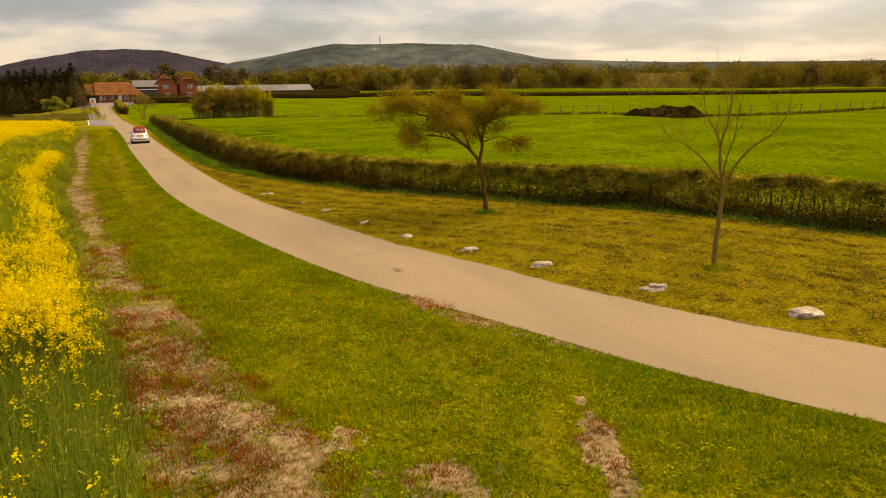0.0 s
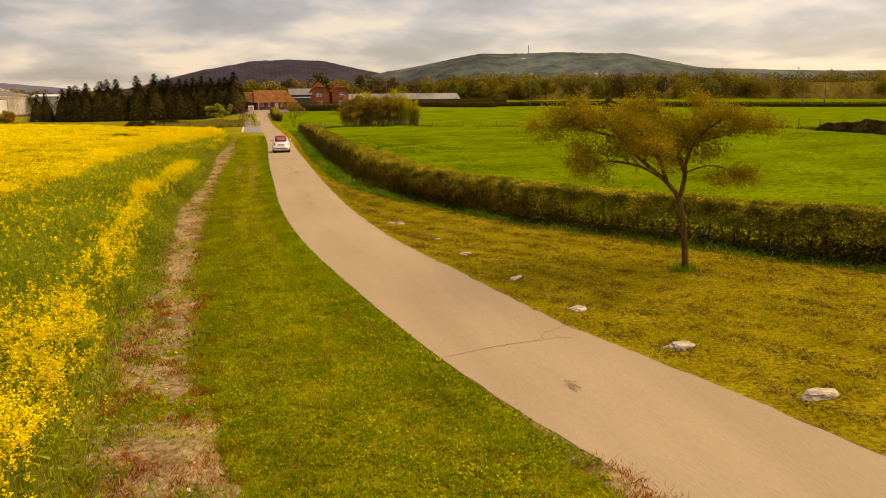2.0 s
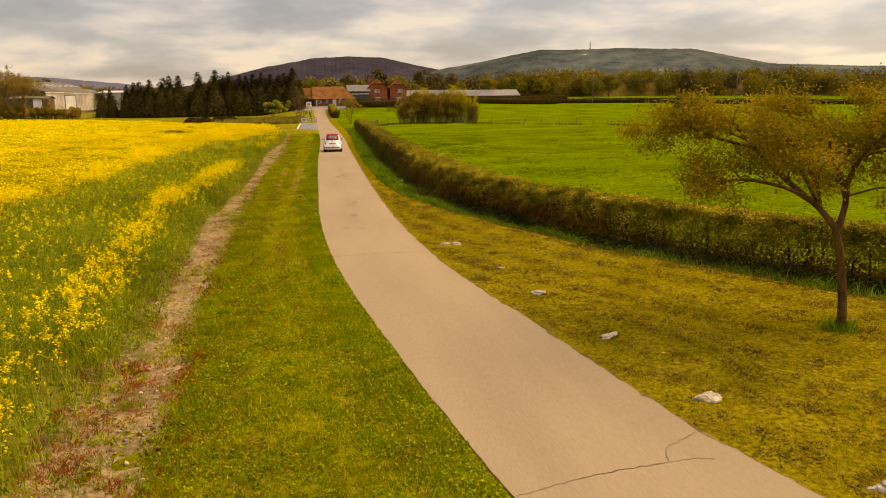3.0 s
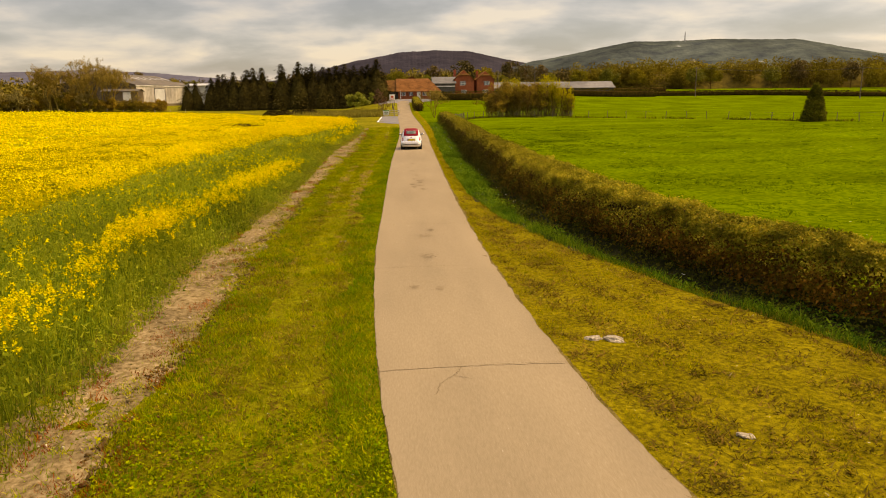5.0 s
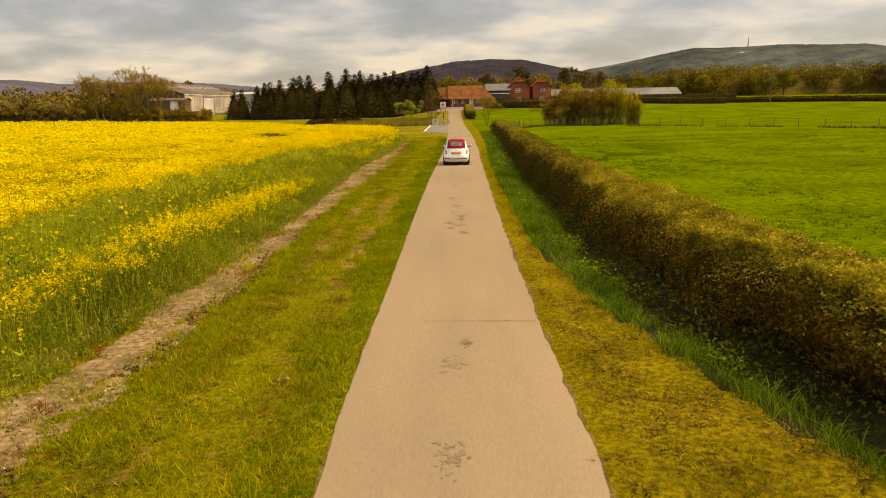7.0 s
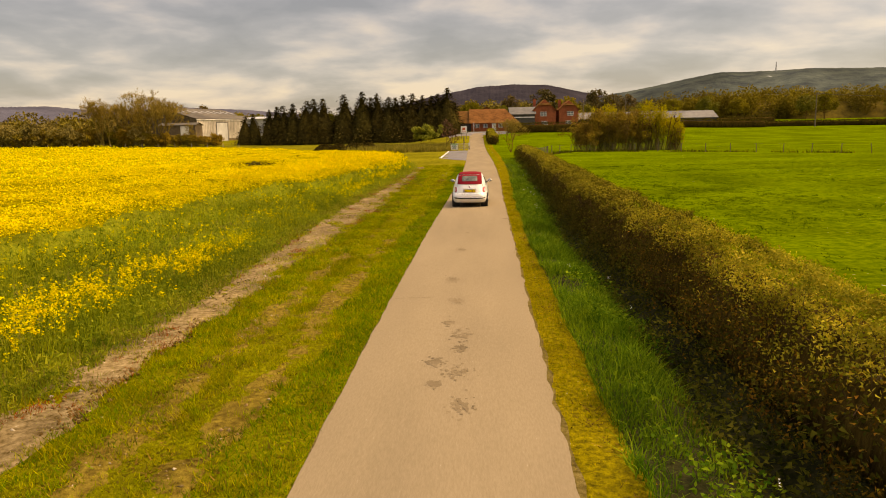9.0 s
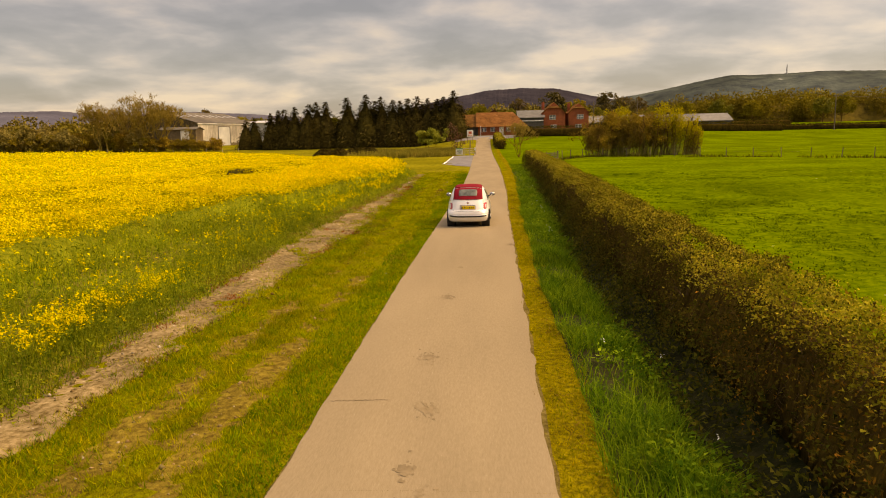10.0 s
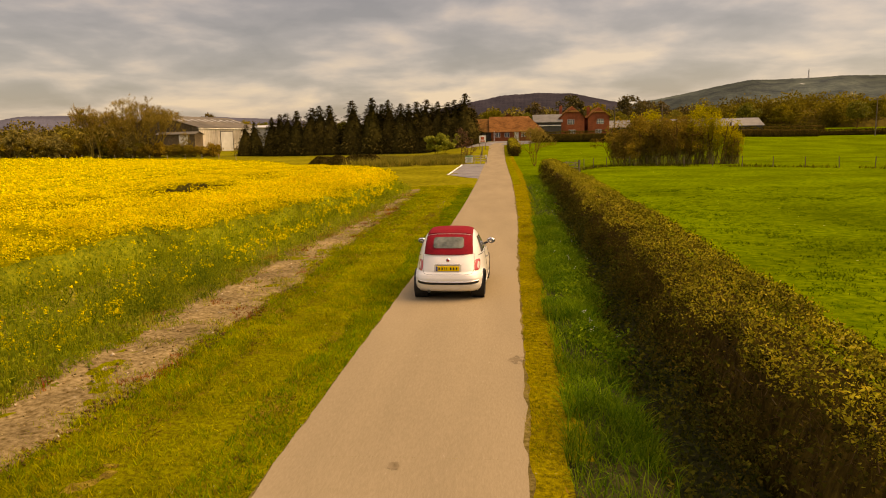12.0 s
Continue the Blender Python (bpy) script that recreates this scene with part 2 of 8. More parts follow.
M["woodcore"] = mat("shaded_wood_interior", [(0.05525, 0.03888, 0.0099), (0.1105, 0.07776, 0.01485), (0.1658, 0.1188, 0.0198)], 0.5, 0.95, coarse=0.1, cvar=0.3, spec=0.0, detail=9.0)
M["twig"] = mat("hedge_twigs", [(0.045, 0.026, 0.009), (0.11, 0.066, 0.024)], 6, 0.9, isl=0.4)
M["bark"] = mat("olive_bark", [(0.07, 0.036, 0.010), (0.125, 0.068, 0.018), (0.20, 0.115, 0.034)], 9, 0.95, 0.02, 25, stretch=(1, 1, 0.3), spec=0.0)
M["palebark"] = mat("pale_bark", [(0.15, 0.10, 0.022), (0.29, 0.20, 0.048)], 8, 0.95, 0.012, 25, stretch=(1, 1, 0.3), spec=0.02)
M["treeleaf"] = mat("young_bronze_leaves", [(0.1236, 0.09643, 0.0072), (0.2091, 0.1574, 0.0108), (0.3231, 0.2362, 0.018)], 1.0, 0.85, isl=0.35, trans=0.35, spec=0.0)
M["willow"] = mat("willow_leaves", [(0.1225, 0.07875, 0.0175), (0.2275, 0.154, 0.021), (0.385, 0.2713, 0.028)], 0.35, 0.8, isl=0.35, coarse=0.15, trans=0.4, cvar=0.35, spec=0.02)
M["fir"] = mat("fir_needles", [(0.030, 0.024, 0.007), (0.055, 0.043, 0.011), (0.09, 0.070, 0.016)], 1.3, 0.95, isl=0.22, rnd=0.12, spec=0.0)
M["woodleaf"] = mat("wood_leaves", [(0.1207, 0.08625, 0.01495), (0.1725, 0.1288, 0.0161), (0.2357, 0.184, 0.01725)], 0.06, 0.9, isl=0.08, coarse=0.03, cvar=0.35, trans=0.25, spec=0.0)
M["broadleaf"] = mat("spring_leaves", [(0.108, 0.09, 0.0096), (0.192, 0.162, 0.012), (0.288, 0.24, 0.0168)], 0.4, 0.8, isl=0.14, rnd=0.35, trans=0.3, spec=0.05)
M["bramble"] = mat("bramble_leaves", [(0.036, 0.0256, 0.0056), (0.072, 0.0512, 0.0096), (0.12, 0.088, 0.0144)], 1.2, 0.85, isl=0.4, spec=0.02)
# distance haze is put into the hills' blue-tinged colours
M["hillB"] = mat("hazed_wooded_down", [(0.033, 0.04081, 0.043), (0.05775, 0.06952, 0.0637), (0.09075, 0.1073, 0.08599)], 0.03, 0.95, 4.0, 0.09, coarse=0.006, cvar=0.30, spec=0.0, detail=9.0)
M["hillA"] = mat("hazed_dark_wooded_hill", [(0.028, 0.026, 0.034), (0.050, 0.045, 0.052)], 0.02, 0.95, 5.0, 0.06, coarse=0.004, cvar=0.25, spec=0.0, detail=9.0)
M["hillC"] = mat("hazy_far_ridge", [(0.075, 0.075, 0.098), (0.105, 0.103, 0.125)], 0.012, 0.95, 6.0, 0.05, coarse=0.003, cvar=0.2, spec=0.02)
M["wood"] = mat("weathered_wood", [(0.10, 0.075, 0.05), (0.22, 0.17, 0.11)], 12, 0.9, 0.004, 40, stretch=(1, 1, 0.2))
M["brick"] = mat("red_brick", [(0.24, 0.06, 0.025), (0.36, 0.10, 0.04)], 3, 0.9, 0.01, 20, rnd=0.1)
M["tile"] = mat("red_roof_tile", [(0.10, 0.045, 0.015), (0.17, 0.072, 0.022), (0.235, 0.11, 0.035)], 2.6, 0.9, 0.03, 10, coarse=0.5, cvar=0.3, rnd=0.15, spec=0.0)
M["slate"] = mat("grey_roof_sheet", [(0.115, 0.11, 0.10), (0.175, 0.168, 0.15)], 1.2, 0.8, 0.01, 8)
M["sheet"] = mat("ribbed_fibre_cement", [(0.085, 0.07, 0.05), (0.14, 0.12, 0.085)], 0.8, 0.85, 0.01, 8, rnd=0.06)
M["cladding"] = mat("pale_barn_cladding", [(0.34, 0.31, 0.25), (0.46, 0.42, 0.35)], 1.0, 0.8, 0.004, 8, rnd=0.12, spec=0.05)
M["darkclad"] = mat("dark_timber_boards", [(0.06, 0.055, 0.05), (0.12, 0.11, 0.10)], 2.0, 0.85)
M["darkclad2"] = mat("brown_weathered_boards", [(0.10, 0.075, 0.045), (0.17, 0.13, 0.08)], 2.0, 0.9, rnd=0.15, spec=0.05)
M["whitepaint"] = mat("white_paint", [(0.68, 0.66, 0.6), (0.8, 0.78, 0.72)], 3.0, 0.6)
M["winglass"] = mat("dark_window_glass", [(0.03, 0.035, 0.04), (0.06, 0.065, 0.07)], 1.0, 0.08, spec=0.6)
M["greenpaint"] = mat("green_sign_paint", [(0.06, 0.22, 0.04), (0.09, 0.28, 0.06)], 4.0, 0.6)
M["signink"] = mat("dark_sign_ink", [(0.05, 0.06, 0.05), (0.09, 0.09, 0.08)], 4.0, 0.7)
M["signred"] = mat("red_sign_ink", [(0.5, 0.08, 0.03), (0.6, 0.14, 0.05)], 4.0, 0.7)
M["metal"] = mat("grey_galvanised_steel", [(0.35, 0.35, 0.34), (0.5, 0.5, 0.48)], 8, 0.45, metal=0.8)
M["carpaint"] = mat("cream_white_car_paint", [(0.83, 0.80, 0.73), (0.86, 0.83, 0.77)], 2.0, 0.28, coat=0.7, cvar=0.02, spec=0.5)
M["canvas"] = mat("red_canvas", [(0.19, 0.006, 0.012), (0.25, 0.010, 0.018)], 30, 0.8, 0.0015, 260, cvar=0.08, spec=0.1)
M["carglass"] = mat("car_glass", [(0.10, 0.11, 0.11), (0.14, 0.15, 0.15)], 2.0, 0.06, spec=0.8, cvar=0.1)
M["rearglass"] = mat("clear_rear_plastic_window", [(0.05, 0.056, 0.038), (0.15, 0.155, 0.115)], 5.0, 0.15, spec=0.5, cvar=0.4)
M["rubber"] = mat("tyre_rubber", [(0.018, 0.017, 0.016), (0.035, 0.032, 0.03)], 12, 0.85)
M["chrome"] = mat("chrome", [(0.70, 0.68, 0.64), (0.75, 0.73, 0.70)], 4, 0.15, metal=1.0, cvar=0)
M["alloy"] = mat("silver_alloy", [(0.5, 0.48, 0.45), (0.6, 0.58, 0.55)], 4, 0.3, metal=0.9, cvar=0.1)
M["blacktrim"] = mat("black_trim", [(0.015, 0.015, 0.015), (0.03, 0.03, 0.03)], 8, 0.6)
M["redlens"] = mat("red_tail_lens", [(0.50, 0.06, 0.06), (0.62, 0.12, 0.11)], 8, 0.12, coat=0.5, spec=0.6)
M["clearlens"] = mat("clear_pink_lens", [(0.75, 0.55, 0.5), (0.85, 0.68, 0.62)], 8, 0.12, coat=0.5, spec=0.6)
M["plate"] = mat("yellow_plate", [(0.88, 0.60, 0.015), (0.92, 0.64, 0.02)], 8, 0.4, cvar=0.05)
M["plateblue"] = mat("blue_band", [(0.03, 0.06, 0.25), (0.04, 0.08, 0.3)], 8, 0.45)
M["worn"] = mat("worn_turf", [(0.07225, 0.045, 0.009), (0.1615, 0.1125, 0.0162), (0.2635, 0.1935, 0.0315)], 9.0, 0.95, coarse=0.9, cvar=0.25, spec=0.0, relief=0.06)
M["joint"] = mat("dark_joint_filler", [(0.14, 0.104, 0.060), (0.19, 0.144, 0.086)], 12, 0.95, spec=0.0)
M["stain"] = mat("road_stain_patch", [(0.185, 0.14, 0.082), (0.225, 0.173, 0.104)], 9, 0.95, spec=0.02)
M["wire"] = mat("dark_cable", [(0.03, 0.03, 0.03), (0.05, 0.05, 0.05)], 4, 0.7)
M["tank"] = mat("pale_grey_sheeting", [(0.38, 0.38, 0.36), (0.5, 0.5, 0.47)], 0.6, 0.6, 0.004, 6)

# ---- mesh helpers ----
RNG = np.random.default_rng(7)


def fastmesh(name, V, F):
    """A mesh from arrays of vertices and of faces with a constant number of corners."""
    V = np.asarray(V, dtype=np.float32).reshape(-1, 3)
    F = np.asarray(F, dtype=np.int32)
    k = F.shape[1]
    me = bpy.data.meshes.new(name)
    me.vertices.add(len(V)); me.vertices.foreach_set("co", V.ravel())
    me.loops.add(F.size); me.loops.foreach_set("vertex_index", F.ravel())
    me.polygons.add(len(F)); me.polygons.foreach_set("loop_start", np.arange(0, F.size, k, dtype=np.int32))
    me.update(calc_edges=True)
    return me


def link(name, me, material, parent=None, label="", smooth=False):
    if isinstance(me, bmesh.types.BMesh):
        bm = me
        me = bpy.data.meshes.new(name)
        bmesh.ops.recalc_face_normals(bm, faces=bm.faces)
        bm.to_mesh(me); bm.free()
    if smooth:
        me.polygons.foreach_set("use_smooth", [True] * len(me.polygons))
    for mm in (material if isinstance(material, (list, tuple)) else [material]):
        me.materials.append(mm)
    ob = new(name, me)
    if parent is not None:
        ob.parent = parent
    if label:
        ob["label"] = label
    return ob


def part(name, me, material, parent, label="", smooth=False):
    return link(name, me, material, parent, label, smooth)


def empty(name, m, label, category, group="", kind=""):
    ob = new(name)
    ob.matrix_world = m
    return tagged(ob, label, category, group, kind)


def box(bm, x0, x1, y0, y1, z0, z1, bevel=0.0):
    r = bmesh.ops.create_cube(bm, size=1.0, matrix=Matrix.LocRotScale(((x0 + x1) / 2, (y0 + y1) / 2, (z0 + z1) / 2), None, (x1 - x0, y1 - y0, z1 - z0)))
    if bevel:
        es = list({e for v in r["verts"] for e in v.link_edges})
        bmesh.ops.bevel(bm, geom=es, offset=bevel, segments=2, affect="EDGES")
    return bm


def boxm(*a, bevel=0.0):
    return box(bmesh.new(), *a, bevel=bevel)


def tube_arrays(P, R, n=6):
    """Vertices and quads of a tapered tube along points P with radii R."""
    P = np.asarray(P, float); R = np.asarray(R, float)
    T = np.gradient(P, axis=0)
    T /= np.linalg.norm(T, axis=1)[:, None] + 1e-9
    ref = np.array([0.0, 0, 1]) if abs(T[0][2]) < 0.9 else np.array([1.0, 0, 0])
    A = np.cross(T, ref); A /= np.linalg.norm(A, axis=1)[:, None] + 1e-9
    B = np.cross(T, A)
    th = np.arange(n) * 2 * np.pi / n
    V = P[:, None, :] + R[:, None, None] * (np.cos(th)[None, :, None] * A[:, None, :] + np.sin(th)[None, :, None] * B[:, None, :])
    m = len(P)
    i, j = np.meshgrid(np.arange(m - 1), np.arange(n), indexing="ij")
    a = i * n + j; b = i * n + (j + 1) % n
    F = np.stack([a, b, b + n, a + n], -1).reshape(-1, 4)
    return V.reshape(-1, 3), F


def join_arrays(parts):
    Vs, Fs, o = [], [], 0
    for V, F in parts:
        Vs.append(V); Fs.append(np.asarray(F) + o); o += len(V)
    return np.concatenate(Vs), np.concatenate(Fs)


def catmull(P, n):
    """n points along a smooth curve through the rows of P."""
    P = np.asarray(P, float)
    Q = np.vstack([2 * P[0] - P[1], P, 2 * P[-1] - P[-2]])
    u = np.linspace(0, len(P) - 1 - 1e-6, n)
    i = u.astype(int); f = (u - i)[:, None]
    a, b, c, d = Q[i], Q[i + 1], Q[i + 2], Q[i + 3]
    return 0.5 * (2 * b + (c - a) * f + (2 * a - 5 * b + 4 * c - d) * f ** 2 + (3 * b - a - 3 * c + d) * f ** 3)


def vnoise(x, y, s, seed=0):
    """Smooth value noise in 0..1 over arrays of places."""
    x = np.asarray(x, float) * s + seed * 17.3; y = np.asarray(y, float) * s + seed * 9.1
    xi, yi = np.floor(x), np.floor(y)
    fx, fy = x - xi, y - yi
    fx, fy = fx * fx * (3 - 2 * fx), fy * fy * (3 - 2 * fy)

    def hsh(a, b):
        v = np.sin(a * 127.1 + b * 311.7 + seed * 74.7) * 43758.5453
        return v - np.floor(v)
    return (hsh(xi, yi) * (1 - fx) + hsh(xi + 1, yi) * fx) * (1 - fy) + (hsh(xi, yi + 1) * (1 - fx) + hsh(xi + 1, yi + 1) * fx) * fy


def blades(x, y, z, h, w, lean=0.35, rng=RNG, seg=1):
    """One narrow blade at each place: a single triangle, or with seg=2 a bent blade of three."""
    n = len(x)
    a = rng.uniform(0, 2 * np.pi, n); b = rng.uniform(0, 2 * np.pi, n)
    l = lean * h * rng.uniform(0.2, 1.3, n)
    base = np.stack([x, y, z], 1)
    side = np.stack([np.cos(a), np.sin(a), 0 * a], 1) * (np.asarray(w) / 2)[:, None]
    bend = np.stack([np.cos(b) * l, np.sin(b) * l, 0 * l], 1)
    up = np.zeros((n, 3)); up[:, 2] = h * np.sqrt(np.clip(1 - lean * lean * 0.4, 0.25, 1))
    if seg == 1:
        return np.stack([base - side, base + side, base + bend + up], 1).reshape(-1, 3), np.arange(n * 3).reshape(-1, 3)
    mid = base + bend * 0.3 + up * 0.62
    V = np.stack([base - side, base + side, mid + side * 0.8, mid - side * 0.8, base + bend + up * 0.95], 1).reshape(-1, 3)
    k = np.arange(n)[:, None] * 5
    return V, np.concatenate([k + np.array([[0, 1, 2]]), k + np.array([[0, 2, 3]]), k + np.array([[3, 2, 4]])], 0)


def leaves(P, size, rng=RNG, flat=0.0, aspect=0.6, kite=False):
    """One small leaf at each place, turned at random: a triangle, or a bent kite; flat in 0..1 lays them down."""
    n = len(P)
    d = rng.normal(size=(n, 3)); d[:, 2] *= (1 - flat)
    d /= np.linalg.norm(d, axis=1)[:, None] + 1e-9
    e = rng.normal(size=(n, 3)); e[:, 2] *= (1 - flat)
    e -= (e * d).sum(1)[:, None] * d
    e /= np.linalg.norm(e, axis=1)[:, None] + 1e-9
    s = np.asarray(size) * rng.uniform(0.6, 1.35, n)
    d = d * s[:, None]; e = e * (s * aspect)[:, None]
    P = np.asarray(P)
    if not kite:
        return np.stack([P - d * 0.5 - e * 0.6, P - d * 0.4 + e * 0.7, P + d * 0.7], 1).reshape(-1, 3), np.arange(n * 3).reshape(-1, 3)
    nn = np.cross(d, e); nn /= np.linalg.norm(nn, axis=1)[:, None] + 1e-9
    V = np.stack([P - d * 0.5, P + e * 0.5 + nn * (s * 0.12)[:, None], P + d * 0.5, P - e * 0.5 + nn * (s * 0.12)[:, None]], 1).reshape(-1, 3)
    k = np.arange(n)[:, None] * 4
    return V, np.concatenate([k + np.array([[0, 1, 2]]), k + np.array([[0, 2, 3]])], 0)


def lumps(P, size, rng=RNG):
    """A small irregular eight-sided lump at each place."""
    P = np.asarray(P); n = len(P)
    C = np.array([(1, 0, 0), (0, 1, 0), (-1, 0, 0), (0, -1, 0), (0, 0, 0.8), (0, 0, -0.6)], float)
    V = C[None] * rng.uniform(0.6, 1.35, (n, 6, 1)) + rng.normal(size=(n, 6, 3)) * 0.16
    a = rng.uniform(0, 2 * np.pi, n); c, q = np.cos(a)[:, None], np.sin(a)[:, None]
    V = np.stack([V[:, :, 0] * c - V[:, :, 1] * q, V[:, :, 0] * q + V[:, :, 1] * c, V[:, :, 2]], -1) * np.asarray(size)[:, None, None] + P[:, None, :]
    T = np.array([(0, 1, 4), (1, 2, 4), (2, 3, 4), (3, 0, 4), (1, 0, 5), (2, 1, 5), (3, 2, 5), (0, 3, 5)])
    return V.reshape(-1, 3), (np.arange(n)[:, None, None] * 6 + T[None]).reshape(-1, 3)


def tufts(cx, cy, per, radius, h0, h1, w, lean, rng=RNG, seg=1):
    """Clumps of blades round given centres."""
    k = len(cx)
    s = rng.uniform(0.6, 1.4, k)
    x = np.repeat(cx, per) + rng.normal(size=k * per) * radius * np.repeat(s, per)
    y = np.repeat(cy, per) + rng.normal(size=k * per) * radius * np.repeat(s, per)
    h = rng.uniform(h0, h1, k * per) * np.repeat(s, per)
    return x, y, h, np.full(k * per, w), lean

# ---- the lie of the land ----
HY = [-400, 85, 120, 135, 160, 176, 200, 210, 220, 230, 260, 300, 400, 800, 3000]
HZ = [0, 0, 0.1, 0.15, 0.25, 0.5, 1.3, 1.9, 2.8, 3.7, 4.2, 5.4, 7.2, 12, 14]


def interp(v, a, b):
    return np.interp(v, a, b)


def land(x, y):
    """Ground height: level near the lane, rising gently towards the farm."""
    x = np.asarray(x, float); y = np.asarray(y, float)
    side = interp(x, [-120, -80, -48, -10, 2], [0.55, 0.5, 0.32, 0.36, 1.0])
    swell = interp(x, [28, 58, 110, 170], [0.0, 1.0, 1.1, 0.0]) * interp(y, [28, 50, 78, 114], [0.0, 1.0, 1.0, 0.0])
    dip = 1 - 0.22 * interp(x, [45, 75], [0, 1]) * interp(y, [150, 200, 255, 285], [0, 1, 1, 0])
    return interp(y, HY, HZ) * side * dip + swell


ROAD_L = [(24.5, -22.0), (16.0, -6.0), (11.2, 3.0), (9.7, 5.9), (8.6, 8.4), (7.6, 11.6), (6.5, 15.2), (5.72, 18.8), (5.05, 23.5), (4.42, 28.8), (4.09, 34), (3.95, 40), (3.99, 47), (4.03, 57), (4.15, 68), (4.38, 80), (4.62, 95), (4.68, 120), (4.5, 150), (4.4, 190), (4.2, 224)]
ROAD_R = [(27.1, -20.4), (18.6, -4.2), (13.9, 4.6), (12.35, 7.4), (11.2, 9.9), (10.22, 12.9), (9.4, 16.3), (8.56, 19.7), (7.9, 24.2), (7.2, 29), (6.84, 34.2), (6.72, 40), (6.71, 47), (6.81, 57), (6.97, 68), (7.16, 80), (7.45, 95), (7.6, 120), (7.5, 150), (7.4, 190), (7.5, 224)]
EDGE_L = catmull(ROAD_L, 1200)
EDGE_R = catmull(ROAD_R, 1200)
HEDGE = [(27, -4), (24, 7), (22.4, 13.9), (20.2, 20.3), (17.9, 24.3), (14.1, 30.8), (11.85, 36.6), (10.65, 42), (10.15, 48), (10.0, 57), (9.98, 66), (10.2, 74), (10.55, 85), (10.95, 97), (11.2, 110), (11.4, 122), (11.4, 130)]
HEDGE_C = catmull(HEDGE, 900)


def road_x(y):
    """The road's two edges at y."""
    return interp(y, EDGE_L[:, 1], EDGE_L[:, 0]), interp(y, EDGE_R[:, 1], EDGE_R[:, 0])


def hedge_x(y):
    return interp(y, HEDGE_C[:, 1], HEDGE_C[:, 0])


# across the hedge: the distance from the hedge line, corrected for its slant
HEDGE_COS = np.cos(np.arctan(np.abs(np.gradient(HEDGE_C[:, 0], HEDGE_C[:, 1]))))


def hedge_d(x, y):
    return (np.asarray(x) - hedge_x(y)) * interp(y, HEDGE_C[:, 1], HEDGE_COS)


def lush_from(y):
    """Where the mown turf gives way to long grass, as a distance from the hedge line."""
    return interp(y, [33, 37, 39, 42, 50, 60, 95], [-1.75, -1.75, -2.1, -2.35, -2.70, -2.50, -2.60])


def lush_to(y):
    """Where the long grass falls away into the dark ditch."""
    return interp(y, [33, 38, 42, 47, 52, 60, 95], [-1.0, -1.55, -1.90, -2.05, -1.65, -1.50, -1.40])


TRACK_Y = [2, 8, 10, 14, 19, 25, 33, 38, 46, 56, 66, 75, 86, 100, 112]
TRACK_A = [1.2, 1.35, 1.3, 1.2, 0.65, 0.15, 0.1, -0.15, 0.2, 0.1, -0.4, -0.55, -0.1, 0.2, 0.3]
TRACK_B = [3.2, 3.1, 2.95, 2.5, 1.95, 1.45, 1.15, 1.0, 0.92, 0.82, 1.2, 1.4, 1.35, 1.1, 0.8]
CROP_Y = [-20, 8, 15, 21, 30, 38, 48, 55, 70, 75, 86, 100, 108, 114, 120, 130]
CROP_X = [1.5, 1.3, 1.0, 0.6, 0.0, -0.5, -0.25, -0.1, -0.5, -0.6, 0.0, 0.3, 0.2, -0.8, -2.2, -4.7]
END_X = [-400, -150, -100, -74, -42, -12, -4.7, -0.5]
END_Y = [215, 210, 203, 197, 178, 141, 129, 112]


def crop_d(x, y):
    """How far inside the crop a place is (negative: outside)."""
    return np.minimum(interp(y, CROP_Y, CROP_X) - x, (interp(x, END_X, END_Y) - y) * 0.6)


def ground_z(x, y):
    """Surface of the ground sheet, with the ditch, the sunken road bed and small unevenness."""
    x = np.asarray(x, float); y = np.asarray(y, float)
    z = land(x, y)
    near = np.clip((140 - np.abs(y - 50)) / 40, 0, 1) * np.clip((60 - np.abs(x)) / 20, 0, 1)
    z = z + near * ((vnoise(x, y, 0.5, 1) - 0.5) * 0.07 + (vnoise(x, y, 1.7, 2) - 0.5) * 0.035)
    hd = hedge_d(x, y)
    dd = np.exp(-((hd + 1.15) / 0.5) ** 2) * np.clip((112 - y) / 10, 0, 1) * np.clip((y + 10) / 10, 0, 1)
    z = z - 0.38 * dd
    L, R = road_x(y)
    mid = (L + R) / 2; hw = (R - L) / 2
    off = np.abs(x - mid) - hw
    e = np.clip(1 - off / 0.8, 0, 1) * (y < 226)
    z = z * (1 - e) + (land(x, y) + 0.004) * e
    inside = np.clip((-0.5 - off) / 0.25, 0, 1) * (y < 226)
    return z - 0.06 * inside


